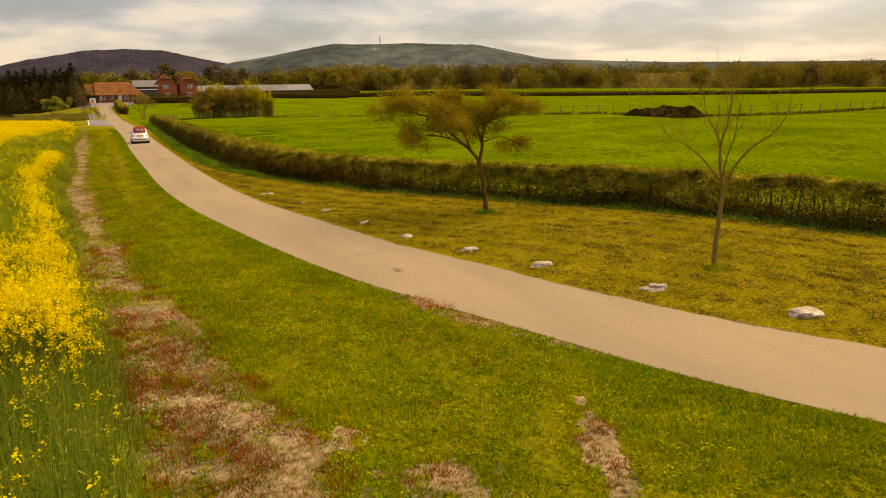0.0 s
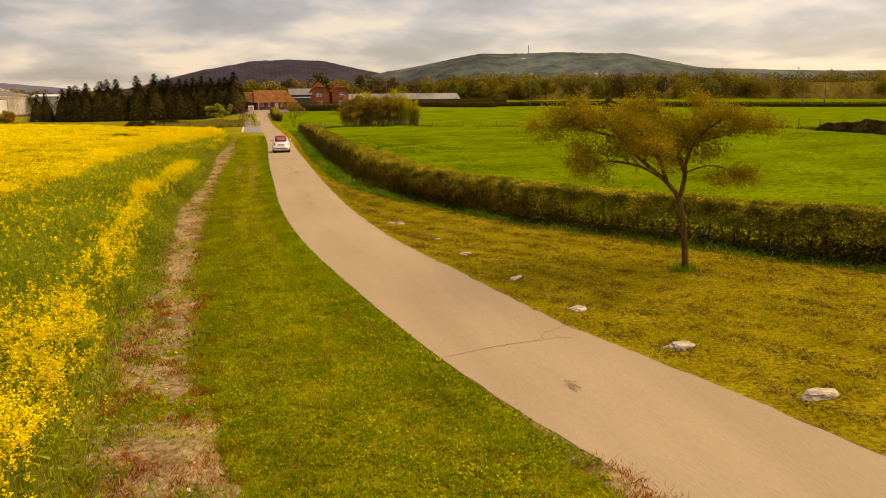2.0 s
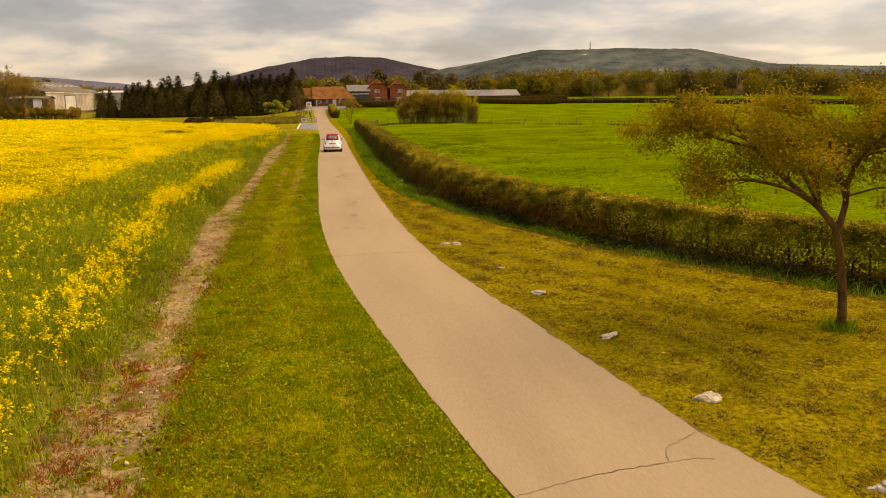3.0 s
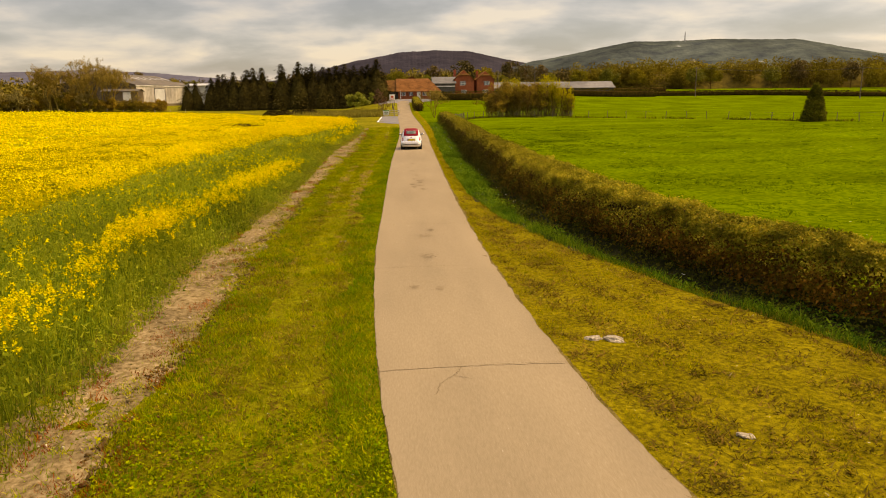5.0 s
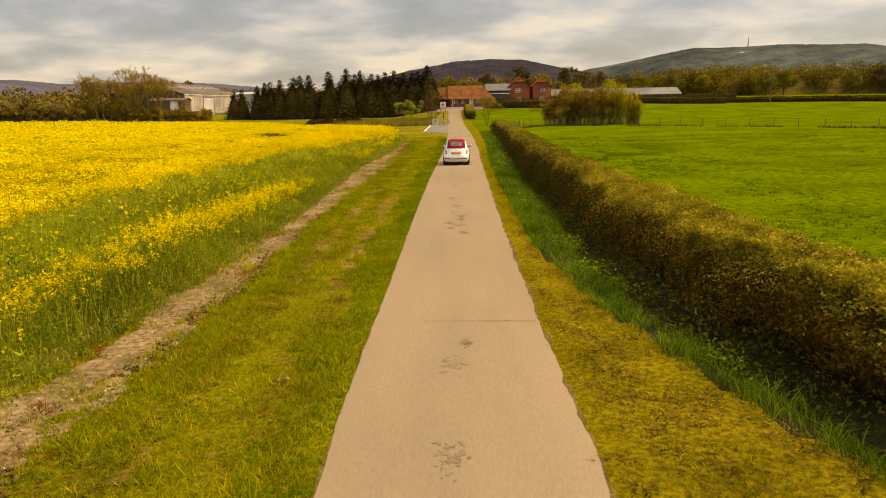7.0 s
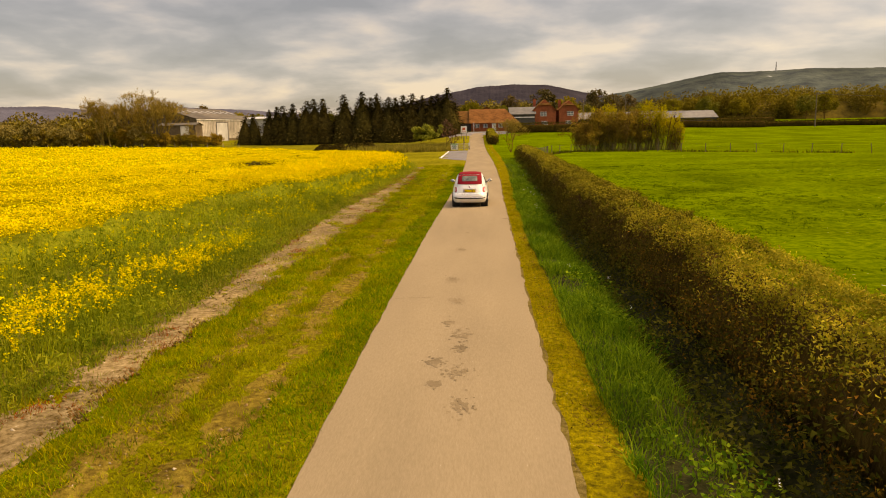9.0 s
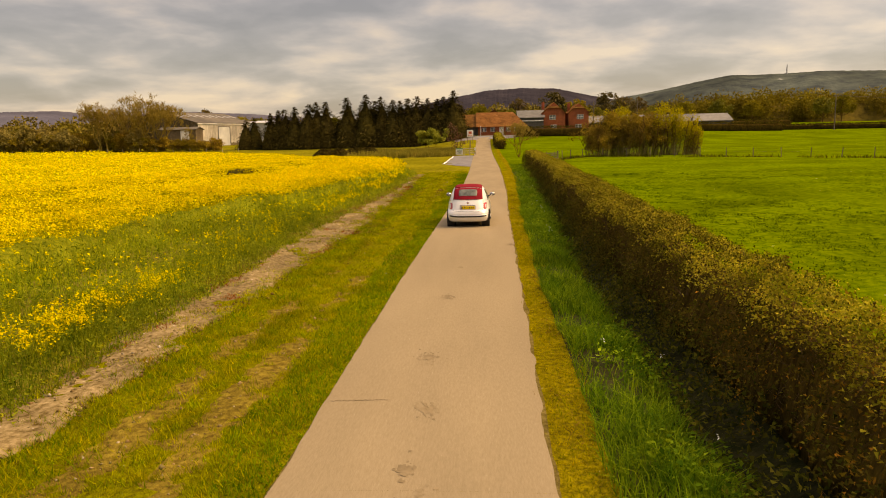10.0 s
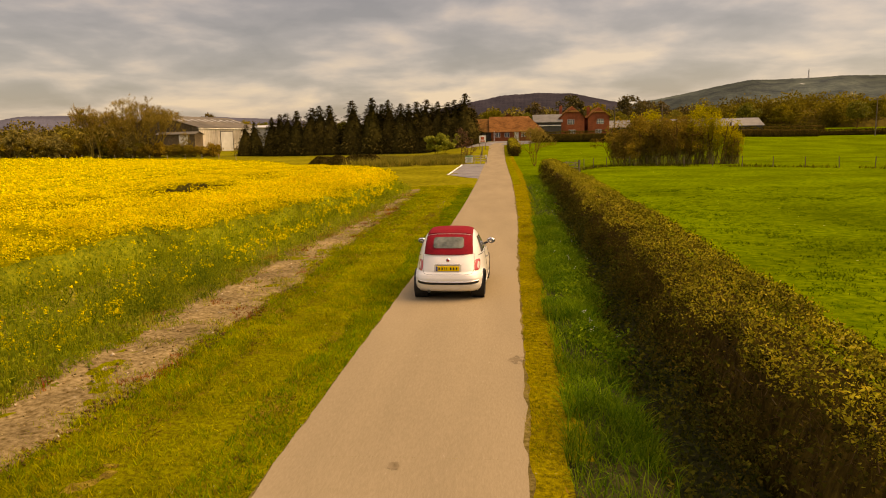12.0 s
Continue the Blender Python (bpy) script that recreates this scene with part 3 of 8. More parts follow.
def build_ground():
    xs = np.unique(np.concatenate([-np.geomspace(40, 3200, 28), np.arange(-40, -4, 2.0), np.arange(-4, 25, 0.3), np.arange(25, 70, 2.5), np.geomspace(70, 3200, 26)]))
    ys = np.unique(np.concatenate([-np.geomspace(10, 800, 12), np.arange(-10, 2, 1.5), np.arange(2, 116, 0.42), np.arange(116, 260, 4.0), np.geomspace(260, 4200, 24)]))
    X, Y = np.meshgrid(xs, ys)
    Z = ground_z(X, Y)
    ny, nx = X.shape
    i, j = np.meshgrid(np.arange(ny - 1), np.arange(nx - 1), indexing="ij")
    a = i * nx + j
    F = np.stack([a, a + 1, a + nx + 1, a + nx], -1).reshape(-1, 4)
    V = np.stack([X, Y, Z], -1).reshape(-1, 3)
    me = fastmesh("ground", V, F)
    c = V[F].mean(1)
    cx, cy = c[:, 0], c[:, 1]
    jit = (vnoise(cx, cy, 1.3, 5) - 0.5) * 0.5
    L, R = road_x(cy)
    slot = np.zeros(len(F), int)                       # 0 verge
    slot[(cx > (L + R) / 2)] = 1                       # mown verge
    hd = hedge_d(cx, cy)
    inh = (cy < 116)
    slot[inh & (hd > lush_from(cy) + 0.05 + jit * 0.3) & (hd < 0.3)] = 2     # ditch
    slot[(inh & (hd >= 0.3)) | ((~inh) & (cx > 9))] = 3      # pasture
    slot[(cy >= 116) & (cx > 7.4) & (cx <= 8.2)] = 0
    cd = crop_d(cx, cy)
    slot[(cx < L) & (cd > 0.1)] = 4                    # crop floor
    slot[(cx < L) & (cy > 114) & (cd < 0.1)] = 6
    slot[(cy > 330) | (cx < -160) | (cx > 420) | (cy < -60)] = 5
    me.polygons.foreach_set("material_index", slot.astype(np.int32))
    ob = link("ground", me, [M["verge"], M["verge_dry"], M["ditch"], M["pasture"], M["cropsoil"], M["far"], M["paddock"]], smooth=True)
    tagged(ob, "rolling ground of mown verge, pasture and crop soil", "ground", kind="structure")


build_ground()


def strip(name, A, B, n, material, label, category, lift, rag=0.1, kind="structure", parent=None, freq=2.2, seed=3, cross=4):
    """A ragged-edged ribbon of ground between two lines of (x, y) rows."""
    A = catmull(A, n); B = catmull(B, n)
    s = np.arange(n)
    V = []
    d = B - A
    w = np.linalg.norm(d, axis=1)[:, None]; u = d / w
    ra = (vnoise(A[:, 0], A[:, 1], freq, seed) - 0.5)[:, None] * 2 * rag + (vnoise(A[:, 0], A[:, 1], freq * 4, seed + 1) - 0.5)[:, None] * rag
    rb = (vnoise(B[:, 0], B[:, 1], freq, seed + 2) - 0.5)[:, None] * 2 * rag + (vnoise(B[:, 0], B[:, 1], freq * 4, seed + 3) - 0.5)[:, None] * rag
    A2, B2 = A + u * ra, B + u * rb
    for k in range(cross + 1):
        f = k / cross
        p = A2 * (1 - f) + B2 * f
        z = ground_z(p[:, 0], p[:, 1]) + lift * (0.0 if k in (0, cross) else 1.0) + (0.004 if lift else 0)
        V.append(np.column_stack([p, z]))
    V = np.stack(V, 1).reshape(-1, 3)
    i, j = np.meshgrid(np.arange(n - 1), np.arange(cross), indexing="ij")
    a = i * (cross + 1) + j
    F = np.stack([a, a + 1, a + cross + 2, a + cross + 1], -1).reshape(-1, 4)
    ob = link(name, fastmesh(name, V, F), material, parent, smooth=True)
    return tagged(ob, label, category, kind=kind) if parent is None else ob


# ---- the lane: concrete slabs on a gritty bed ----


def build_road():
    n = 1100
    sel = np.linspace(0, 1199, n).astype(int)
    A, B = EDGE_L[sel], EDGE_R[sel]
    u = (B - A) / np.linalg.norm(B - A, axis=1)[:, None]
    # shoulders of grit, ragged
    out = []
    for k, (P, sgn) in enumerate(((A, -1), (B, 1))):
        wide = (0.0 if k == 0 else 0.01) + (0.05 if k == 0 else 0.10) * np.clip(vnoise(P[:, 0], P[:, 1], 0.8, 31 + k) - 0.45, 0, 1) + (0.02 if k == 0 else 0.10) * np.clip(vnoise(P[:, 0], P[:, 1], 4.0, 33 + k) - 0.3, 0, 1)
        if k == 0:
            wide += 0.55 * np.exp(-((P[:, 1] - 12.5) / 2.2) ** 2)
        Q = P + u * (sgn * wide)[:, None]
        I = P - u * (sgn * 0.10)
        out.append((I, Q))
    Vs, Fs, o = [], [], 0
    for I, Q in out:
        zi = land(I[:, 0], I[:, 1]) + 0.010; zq = ground_z(Q[:, 0], Q[:, 1]) + 0.008
        V = np.stack([np.column_stack([I, zi]), np.column_stack([(I + Q) / 2, np.maximum((zi + zq) / 2, ground_z(*((I + Q) / 2).T) + 0.01)]), np.column_stack([Q, zq])], 1).reshape(-1, 3)
        i, j = np.meshgrid(np.arange(n - 1), np.arange(2), indexing="ij")
        a = i * 3 + j
        Vs.append(V); Fs.append(np.stack([a, a + 1, a + 4, a + 3], -1).reshape(-1, 4) + o); o += len(V)
    road = link("road", fastmesh("road", np.concatenate(Vs), np.concatenate(Fs)), M["gravel"], smooth=True)
    tagged(road, "narrow pale concrete farm lane with worn edges", "road", kind="structure")
    # slabs
    mid = (EDGE_L + EDGE_R) / 2
    s = np.concatenate([[0], np.cumsum(np.linalg.norm(np.diff(mid, axis=0), axis=1))])
    s0 = np.interp(31.2, mid[:, 1], s)
    a = s0 % 5.97
    joints = np.arange(a - 5.97, s[-1] + 5.97, 5.97)
    ra = (vnoise(EDGE_L[:, 0], EDGE_L[:, 1], 1.6, 41) - 0.5) * 0.03 + (vnoise(EDGE_L[:, 0], EDGE_L[:, 1], 6, 42) - 0.5) * 0.03
    rb = (vnoise(EDGE_R[:, 0], EDGE_R[:, 1], 1.6, 43) - 0.5) * 0.05 + (vnoise(EDGE_R[:, 0], EDGE_R[:, 1], 8, 44) - 0.5) * 0.05 - 0.22 * np.clip(vnoise(EDGE_R[:, 0], EDGE_R[:, 1], 3.3, 45) - 0.66, 0, 1)
    uu = (EDGE_R - EDGE_L) / np.linalg.norm(EDGE_R - EDGE_L, axis=1)[:, None]
    EL, ER = EDGE_L + uu * ra[:, None], EDGE_R + uu * rb[:, None]
    for j0, j1 in zip(joints[:-1], joints[1:]):
        j0, j1 = max(j0, 0) + (0.002 if s0 - 7 < j0 < s0 + 1 else 0.0006), min(j1, s[-1]) - (0.002 if s0 - 7 < j1 < s0 + 1 else 0.0006)
        if j1 - j0 < 0.5:
            continue
        m = max(6, int((j1 - j0) / 0.16))
        q = np.linspace(j0, j1, m)
        PL = np.column_stack([np.interp(q, s, EL[:, 0]), np.interp(q, s, EL[:, 1])])
        PR = np.column_stack([np.interp(q, s, ER[:, 0]), np.interp(q, s, ER[:, 1])])
        rows = []
        cols = [0, 0, 0.25, 0.5, 0.75, 1, 1]
        for c, f in enumerate(cols):
            p = PL * (1 - f) + PR * f
            z = land(p[:, 0], p[:, 1]) + 0.02 + 0.018 * (1 - (2 * f - 1) ** 2)
            if c in (0, len(cols) - 1):
                z = z - 0.09
            rows.append(np.column_stack([p, z]))
        k = len(cols)
        V = np.stack(rows, 1).reshape(-1, 3)
        i, j = np.meshgrid(np.arange(m - 1), np.arange(k - 1), indexing="ij")
        a2 = i * k + j
        F = np.stack([a2, a2 + 1, a2 + k + 1, a2 + k], -1).reshape(-1, 4)
        ob = link("slab", fastmesh("slab", V, F), M["concrete"], road)
        ob.data.polygons.foreach_set("use_smooth", [False] * len(F))
    # filler seen in the worn joints, and open cracks that branch from them

    def on_slab(x, y):
        l, rr = road_x(y)
        f = min(1.0, max(0.0, (x - l) / (rr - l)))
        return float(land(x, y)) + 0.0235 + 0.018 * (1 - (2 * f - 1) ** 2)

    def crack(pts, width, seed):
        bm = bmesh.new()
        n = max(8, int(len(pts) * 9))
        C = catmull(pts, n)
        T = np.gradient(C, axis=0); T /= np.linalg.norm(T, axis=1)[:, None]
        prev = None
        for k in range(n):
            nrm = np.array([-T[k][1], T[k][0]])
            p = C[k] + nrm * (0.03 * noise.noise((seed, k * 0.55, 0)) + 0.015 * noise.noise((seed, k * 1.7, 2)))
            hw = width * (0.45 + 0.9 * abs(noise.noise((seed * 3, k * 0.8, 4)))) * (0.3 if k in (0, n - 1) else 1.0)
            l, r = p - nrm * hw, p + nrm * hw
            v0 = bm.verts.new((*l, on_slab(*l))); v1 = bm.verts.new((*r, on_slab(*r)))
            if prev:
                bm.faces.new((prev[0], v0, v1, prev[1]))
            prev = (v0, v1)
        part("crack", bm, M["joint"], road)

    def across(y, f0, f1, width, seed):
        l, r = road_x(y)
        crack([(l + (r - l) * f, y + 0.05 * f) for f in np.linspace(f0, f1, 5)], width, seed)
    across(31.15, 0.0, 1.0, 0.010, 1.3)
    across(37.45, 0.0, 0.7, 0.008, 2.1)
    across(43.12, 0.62, 0.98, 0.014, 3.7)
    across(43.14, 0.30, 0.62, 0.006, 4.4)
    across(57.45, 0.02, 0.3, 0.010, 5.2)
    crack([(5.86, 18.18), (6.54, 18.35), (7.2, 18.46), (7.82, 18.52)], 0.013, 6.1)
    crack([(7.82, 18.52), (7.95, 18.85), (8.2, 19.0), (8.56, 19.22)], 0.012, 7.3)
    crack([(7.82, 18.52), (8.15, 18.55), (8.4, 18.5)], 0.008, 8.8)
    crack([(5.45, 31.18), (5.3, 30.85), (5.12, 30.62), (5.0, 30.2)], 0.006, 9.4)
    crack([(5.3, 30.85), (5.55, 30.7)], 0.007, 9.9)
    # trodden dirt marks: clusters of small flakes
    rng = np.random.default_rng(23)
    for x, y, r in ((5.25, 41.15, 0.22), (5.25, 38.55, 0.24), (5.22, 59.2, 0.2), (5.4, 57.1, 0.16), (5.53, 54.7, 0.26), (5.51, 52.9, 0.24), (5.18, 53.3, 0.16), (5.28, 55.5, 0.12), (5.35, 63.4, 0.17), (5.56, 51.6, 0.2), (5.22, 52.4, 0.12), (5.46, 42.05, 0.1), (4.87, 35.7, 0.1), (5.36, 35.5, 0.1), (6.9, 70.7, 0.12), (5.54, 54.0, 0.14), (7.4, 16.4, 0.12), (5.49, 66.8, 0.06)):
        bm = bmesh.new()
        for _ in range(int(26 + 130 * r)):
            q = rng.normal(size=2) * (r * 0.42, r * 0.8)
            cx, cy, rad = x + q[0], y + q[1], rng.uniform(0.012, 0.05) * (1.2 - 0.6 * min(1.0, np.hypot(*q) / r))
            a0 = rng.uniform(0, 6.28)
            vs = []
            for k in range(6):
                a = a0 + k * math.pi / 3
                d = rad * rng.uniform(0.5, 1.3)
                px, py = cx + math.cos(a) * d, cy + 1.4 * math.sin(a) * d
                vs.append(bm.verts.new((px, py, on_slab(px, py) + 0.0006)))
            bm.faces.new(vs)
        tagged(part("dirt_mark", bm, M["stain"], road), kind="stuff")


build_road()


def build_track():
    """Bare trodden earth beside the crop, rutted and crumbly, with ragged edges."""
    ys = np.concatenate([np.arange(2, 60, 0.10), np.arange(60, 112, 0.16)])
    K = 30
    rows = []
    for k in range(K + 1):
        f = k / K
        ta, tb = interp(ys, TRACK_Y, TRACK_A) - 0.30, interp(ys, TRACK_Y, TRACK_B) + 0.12
        ta = ta + 0.5 * (vnoise(ys, ys * 0, 0.9, 151) - 0.5) + 0.3 * (vnoise(ys, ys * 0, 3.1, 152) - 0.5)
        tb = tb + 0.35 * (vnoise(ys, ys * 0, 1.1, 153) - 0.5) + 0.2 * (vnoise(ys, ys * 0, 4.1, 154) - 0.5)
        x = ta + (tb - ta) * f
        edge = np.clip(min(f, 1 - f) / 0.10, 0, 1)
        z = ground_z(x, ys) - 0.02 + edge * (0.03 + 0.05 * (vnoise(x, ys * 0.4, 1.8, 155) - 0.4) + 0.022 * (vnoise(x, ys, 5.0, 156) - 0.45) + 0.018 * (vnoise(x, ys, 12.0, 157) - 0.5))
        rows.append(np.column_stack([x, ys, z]))
    V = np.stack(rows, 1).reshape(-1, 3)
    i, j = np.meshgrid(np.arange(len(ys) - 1), np.arange(K), indexing="ij")
    a = i * (K + 1) + j
    ob = link("dirt_track", fastmesh("dirt_track", V, np.stack([a, a + 1, a + K + 2, a + K + 1], -1).reshape(-1, 4)), M["dirt"], smooth=True)
    tagged(ob, "strip of bare rutted chalky earth beside the crop", "dirt track", kind="structure")


build_track()


PATCHES = [(2.7, 8.7, 0.95, 1.2, 0.3), (4.1, 7.4, 0.7, 0.5, 0.0), (6.35, 7.5, 0.24, 1.6, -0.43), (3.2, 7.2, 1.0, 0.9, 0.1), (2.2, 10.4, 0.5, 0.8, 0.0), (7.75, 10.4, 0.22, 0.2, 0), (6.95, 13.3, 0.3, 0.9, 0.3), (7.15, 12.0, 0.18, 0.5, 0.3), (2.9, 6.0, 0.9, 0.8, 0.1)]


def bareness(x, y):
    """Positive where the turf is worn through to bare earth, with a lacy edge."""
    r = np.full(np.shape(x), -9.0)
    for px, py, rx, ry, t in PATCHES:
        dx, dy = x - px, y - py
        u = dx * math.cos(t) + dy * math.sin(t); v = -dx * math.sin(t) + dy * math.cos(t)
        r = np.maximum(r, 0.85 - (u / rx) ** 2 - (v / ry) ** 2)
    return r + 1.5 * (vnoise(x, y, 1.4, 18) - 0.5) + 1.5 * (vnoise(x, y, 3.7, 19) - 0.5) + 0.9 * (vnoise(x, y, 9.0, 26) - 0.5)


def wornness(x, y):
    """Positive in the two wheel marks that are worn through the verge along the lane."""
    tb, le = interp(y, TRACK_Y, TRACK_B), road_x(y)[0]
    f = (x - tb) / np.maximum(le - tb, 0.3)
    r = np.maximum(0.8 - ((f - 0.33) / 0.085) ** 2, 0.9 - ((f - 0.64) / 0.09) ** 2)
    r = np.maximum(r, -1.2) - interp(y, [44, 49, 59, 67], [1.2, 0.0, 0.0, 1.0])
    return r + 1.7 * (vnoise(x, y * 0.6, 1.1, 118) - 0.62) + 1.5 * (vnoise(x, y, 3.4, 119) - 0.5) + 1.3 * (vnoise(x, y, 8.5, 126) - 0.5)


def in_patch(x, y, ragged=0.0):
    return (bareness(x, y) > 0.05 + 0.3 * RNG.random(np.shape(x)) * (ragged > 0)) | (wornness(x, y) > 0.1 + 0.9 * vnoise(x * 31, y * 31, 1.0, 127))


def build_bare_earth(xs, ys, amount, material, name, label):
    X, Y = np.meshgrid(xs, ys)
    B = amount(X, Y)
    Z = ground_z(X, Y) + np.clip(0.02 * B, -0.01, 0.012) + 0.012 * (vnoise(X, Y, 6, 27) - 0.4)
    ny, nx = X.shape
    i, j = np.meshgrid(np.arange(ny - 1), np.arange(nx - 1), indexing="ij")
    a = (i * nx + j).ravel()
    a = a[((B[:-1, :-1] + B[1:, 1:]).ravel() > -0.1)]
    V = np.stack([X, Y, Z], -1).reshape(-1, 3)
    F = np.stack([a, a + 1, a + nx + 1, a + nx], -1)
    used, inv = np.unique(F, return_inverse=True)
    ob = link(name, fastmesh(name, V[used], inv.reshape(-1, 4)), material, smooth=True)
    tagged(ob, label, "bare patch", kind="structure")


build_bare_earth(np.arange(1.4, 8.2, 0.07), np.arange(4.0, 15.5, 0.07), bareness, M["dirt"], "earth_patch", "bare dry earth worn through the verge grass")
build_bare_earth(np.arange(-0.5, 7.0, 0.07), np.arange(38.0, 67.0, 0.07), wornness, M["worn"], "wheel_mark", "dry brown wheel marks worn through the verge grass")


def strew(x0, x1, y0, y1, per, rng=RNG):
    n = int((x1 - x0) * (y1 - y0) * per)
    return rng.uniform(x0, x1, n), rng.uniform(y0, y1, n)


def stuff(name, V, F, material, label, category):
    return tagged(link(name, fastmesh(name, V, F), material), label, category, kind="stuff")


def build_grass():
    # verge between the dirt track and the lane
    parts = []
    for y0, y1, per in ((3, 26, 950), (26, 60, 900), (60, 80, 950), (80, 116, 320)):
        x, y = strew(-0.5, 13, y0, y1, per)
        L, R = road_x(y)
        tb = interp(y, TRACK_Y, TRACK_B) + (vnoise(x, y, 1.4, 8) - 0.5) * 0.6 + (vnoise(x, y, 5.0, 7) - 0.5) * 0.5
        clump = 0.5 * vnoise(x, y, 2.6, 11) + 0.3 * vnoise(x, y, 6.5, 10) + 0.32 * vnoise((L - x) * 2.6, y * 0.12, 1.0, 28) - 0.06
        k = (x > tb + interp(y, [18, 30], [0.35, -0.05]) - interp(y, [18, 30], [1.1, 0.6]) * RNG.random(len(x)) ** 1.5) & (x < L - 0.01 - 0.12 * vnoise(x, y, 3, 9)) & ~in_patch(x, y, 1.0) & (np.clip((clump - 0.26) * 2.8, 0.08, 1) > RNG.random(len(x)))
        x, y, clump = x[k], y[k], clump[k]
        h = (0.03 + 0.20 * np.clip(clump - 0.3, 0, 1) ** 1.5 + 0.10 * np.clip(vnoise(x, y, 0.8, 12) - 0.5, 0, 1)) * RNG.uniform(0.4, 1.6, len(x))
        parts.append(blades(x, y, ground_z(x, y) - 0.005, h, np.full(len(x), 0.013 if y1 < 81 else 0.03), 0.9))
    # greener, longer growth along the lane's edge
    x, y = strew(0, 1, 3, 112, 620)
    wide = 0.26 + 0.8 * vnoise(y, y * 0, 0.5, 66) + 0.2 * vnoise(y, y * 0, 2.5, 67)
    off = RNG.random(len(y)) ** 1.3 * wide
    x = road_x(y)[0] - 0.01 - off
    k = (vnoise(x, y, 3.0, 68) + 0.4 > RNG.random(len(x))) & (np.abs(y - 12.5) > 1.6)
    x, y = x[k], y[k]
    gx, gy = strew(4.2, 12, 3.5, 13, 900)
    lush = np.clip(1.2 - ((gx - 8.6) / 2.2) ** 2 - ((gy - 7.2) / 2.6) ** 2, 0, 1) + 0.9 * np.clip(vnoise(gx, gy, 0.9, 69) - 0.5, 0, 1)
    k = (lush * (0.3 + 1.2 * vnoise(gx, gy, 2.3, 70)) > RNG.random(len(gx))) & (gx < road_x(gy)[0] - 0.02) & ~in_patch(gx, gy, 1.0)
    by = 7 + 100 * RNG.random(36000) ** 1.3
    bx = interp(by, TRACK_Y, TRACK_B) + 0.05 + 0.95 * RNG.random(len(by)) ** 1.4
    b = np.clip(2.4 * vnoise(bx, by, 0.8, 71) - 0.35, 0, 1) * (0.3 + vnoise(bx, by, 3.0, 74)) > RNG.random(len(bx))
    x, y = np.concatenate([x, gx[k], bx[b]]), np.concatenate([y, gy[k], by[b]])
    V, F = blades(x, y, np.maximum(ground_z(x, y) - 0.005, land(x, y) - 0.01), RNG.uniform(0.04, 0.12, len(x)) * interp(road_x(y)[0] - x, [0, 0.25], [0.5, 1.0]), np.full(len(x), 0.016), 0.8)
    stuff("edge_grass", V, F, M["edgegrass"], "longer fresh green grass along the lane's edge", "grass")
    # taller tufts
    x, y = strew(0, 11, 4, 92, 13)
    k = (x > interp(y, TRACK_Y, TRACK_B) - 0.2) & (x < road_x(y)[0] - 0.3) & (vnoise(x, y, 0.9, 15) > 0.35) & ~in_patch(x, y, 1.0)
    x, y, h, w, ln = tufts(x[k], y[k], 18, 0.06, 0.05, 0.15, 0.014, 0.7)
    parts.append(blades(x, y, ground_z(x, y) - 0.005, h, w, ln))
    # small broad leaves in the turf
    x, y = strew(0, 12, 3.5, 30, 950)
    tb = interp(y, TRACK_Y, TRACK_B) + 0.35 - 1.0 * RNG.random(len(x)) ** 1.5 + (vnoise(x, y, 1.4, 8) - 0.5) * 0.8
    k = (x > tb) & (x < road_x(y)[0] - 0.02) & ~in_patch(x, y, 1.0) & (np.clip((0.5 * vnoise(x, y, 2.6, 11) + 0.5 * vnoise(x, y, 7.5, 10) - 0.28) * 3.4, 0.05, 1) > RNG.random(len(x)))
    x, y = x[k], y[k]
    V, F = leaves(np.column_stack([x, y, ground_z(x, y) + RNG.uniform(0.008, 0.055, len(x))]), 0.034, flat=0.45, aspect=0.7)
    stuff("turf_leaves", V, F, M["clover"], "small clover-like leaves in the verge turf", "turf")
    V, F = join_arrays(parts)
    stuff("verge_grass", V, F, M["grass"], "mown olive-green verge grass in uneven tufts", "grass")
    # tufts in and along the dirt track
    x, y = strew(-1.5, 3.6, 4, 112, 1100)
    ta, tb = interp(y, TRACK_Y, TRACK_A), interp(y, TRACK_Y, TRACK_B)
    f = (x - ta) / (tb - ta)
    k = (f > -0.3) & (f < 1.1) & (vnoise(x + 0.5 * y, y - 0.5 * x, 1.4, 21) * 0.6 + vnoise(x - 0.3 * y, y + 0.3 * x, 4.6, 23) * 0.4 > interp(y, [14, 24], [0.44, 0.36]) + 0.22 * np.sin(np.clip(f, 0, 1) * np.pi) * interp(y, [8, 20, 40], [0.6, 1.0, 1.2])) & (RNG.random(len(x)) < interp(y, [20, 30], [1.0, 0.5]))
    x, y = x[k], y[k]
    red = 0.55 * vnoise(x + 0.5 * y, y - 0.5 * x, 0.9, 22) + 0.45 * vnoise(x - 0.4 * y, y + 0.4 * x, 2.3, 32) + interp(y, [16, 24], [0.14, 0.0]) > 0.60
    for name, sel, m, lab in (("track_grass", ~red, "grass", "sparse green tufts in the dirt track"), ("red_weeds", red, "redweed", "low reddish-brown weeds in the dirt track")):
        V, F = blades(x[sel], y[sel], ground_z(x[sel], y[sel]), RNG.uniform(0.03, 0.13, sel.sum()), np.full(sel.sum(), 0.015), 0.9)
        stuff(name, V, F, M[m], lab, "grass" if m == "grass" else "weeds")
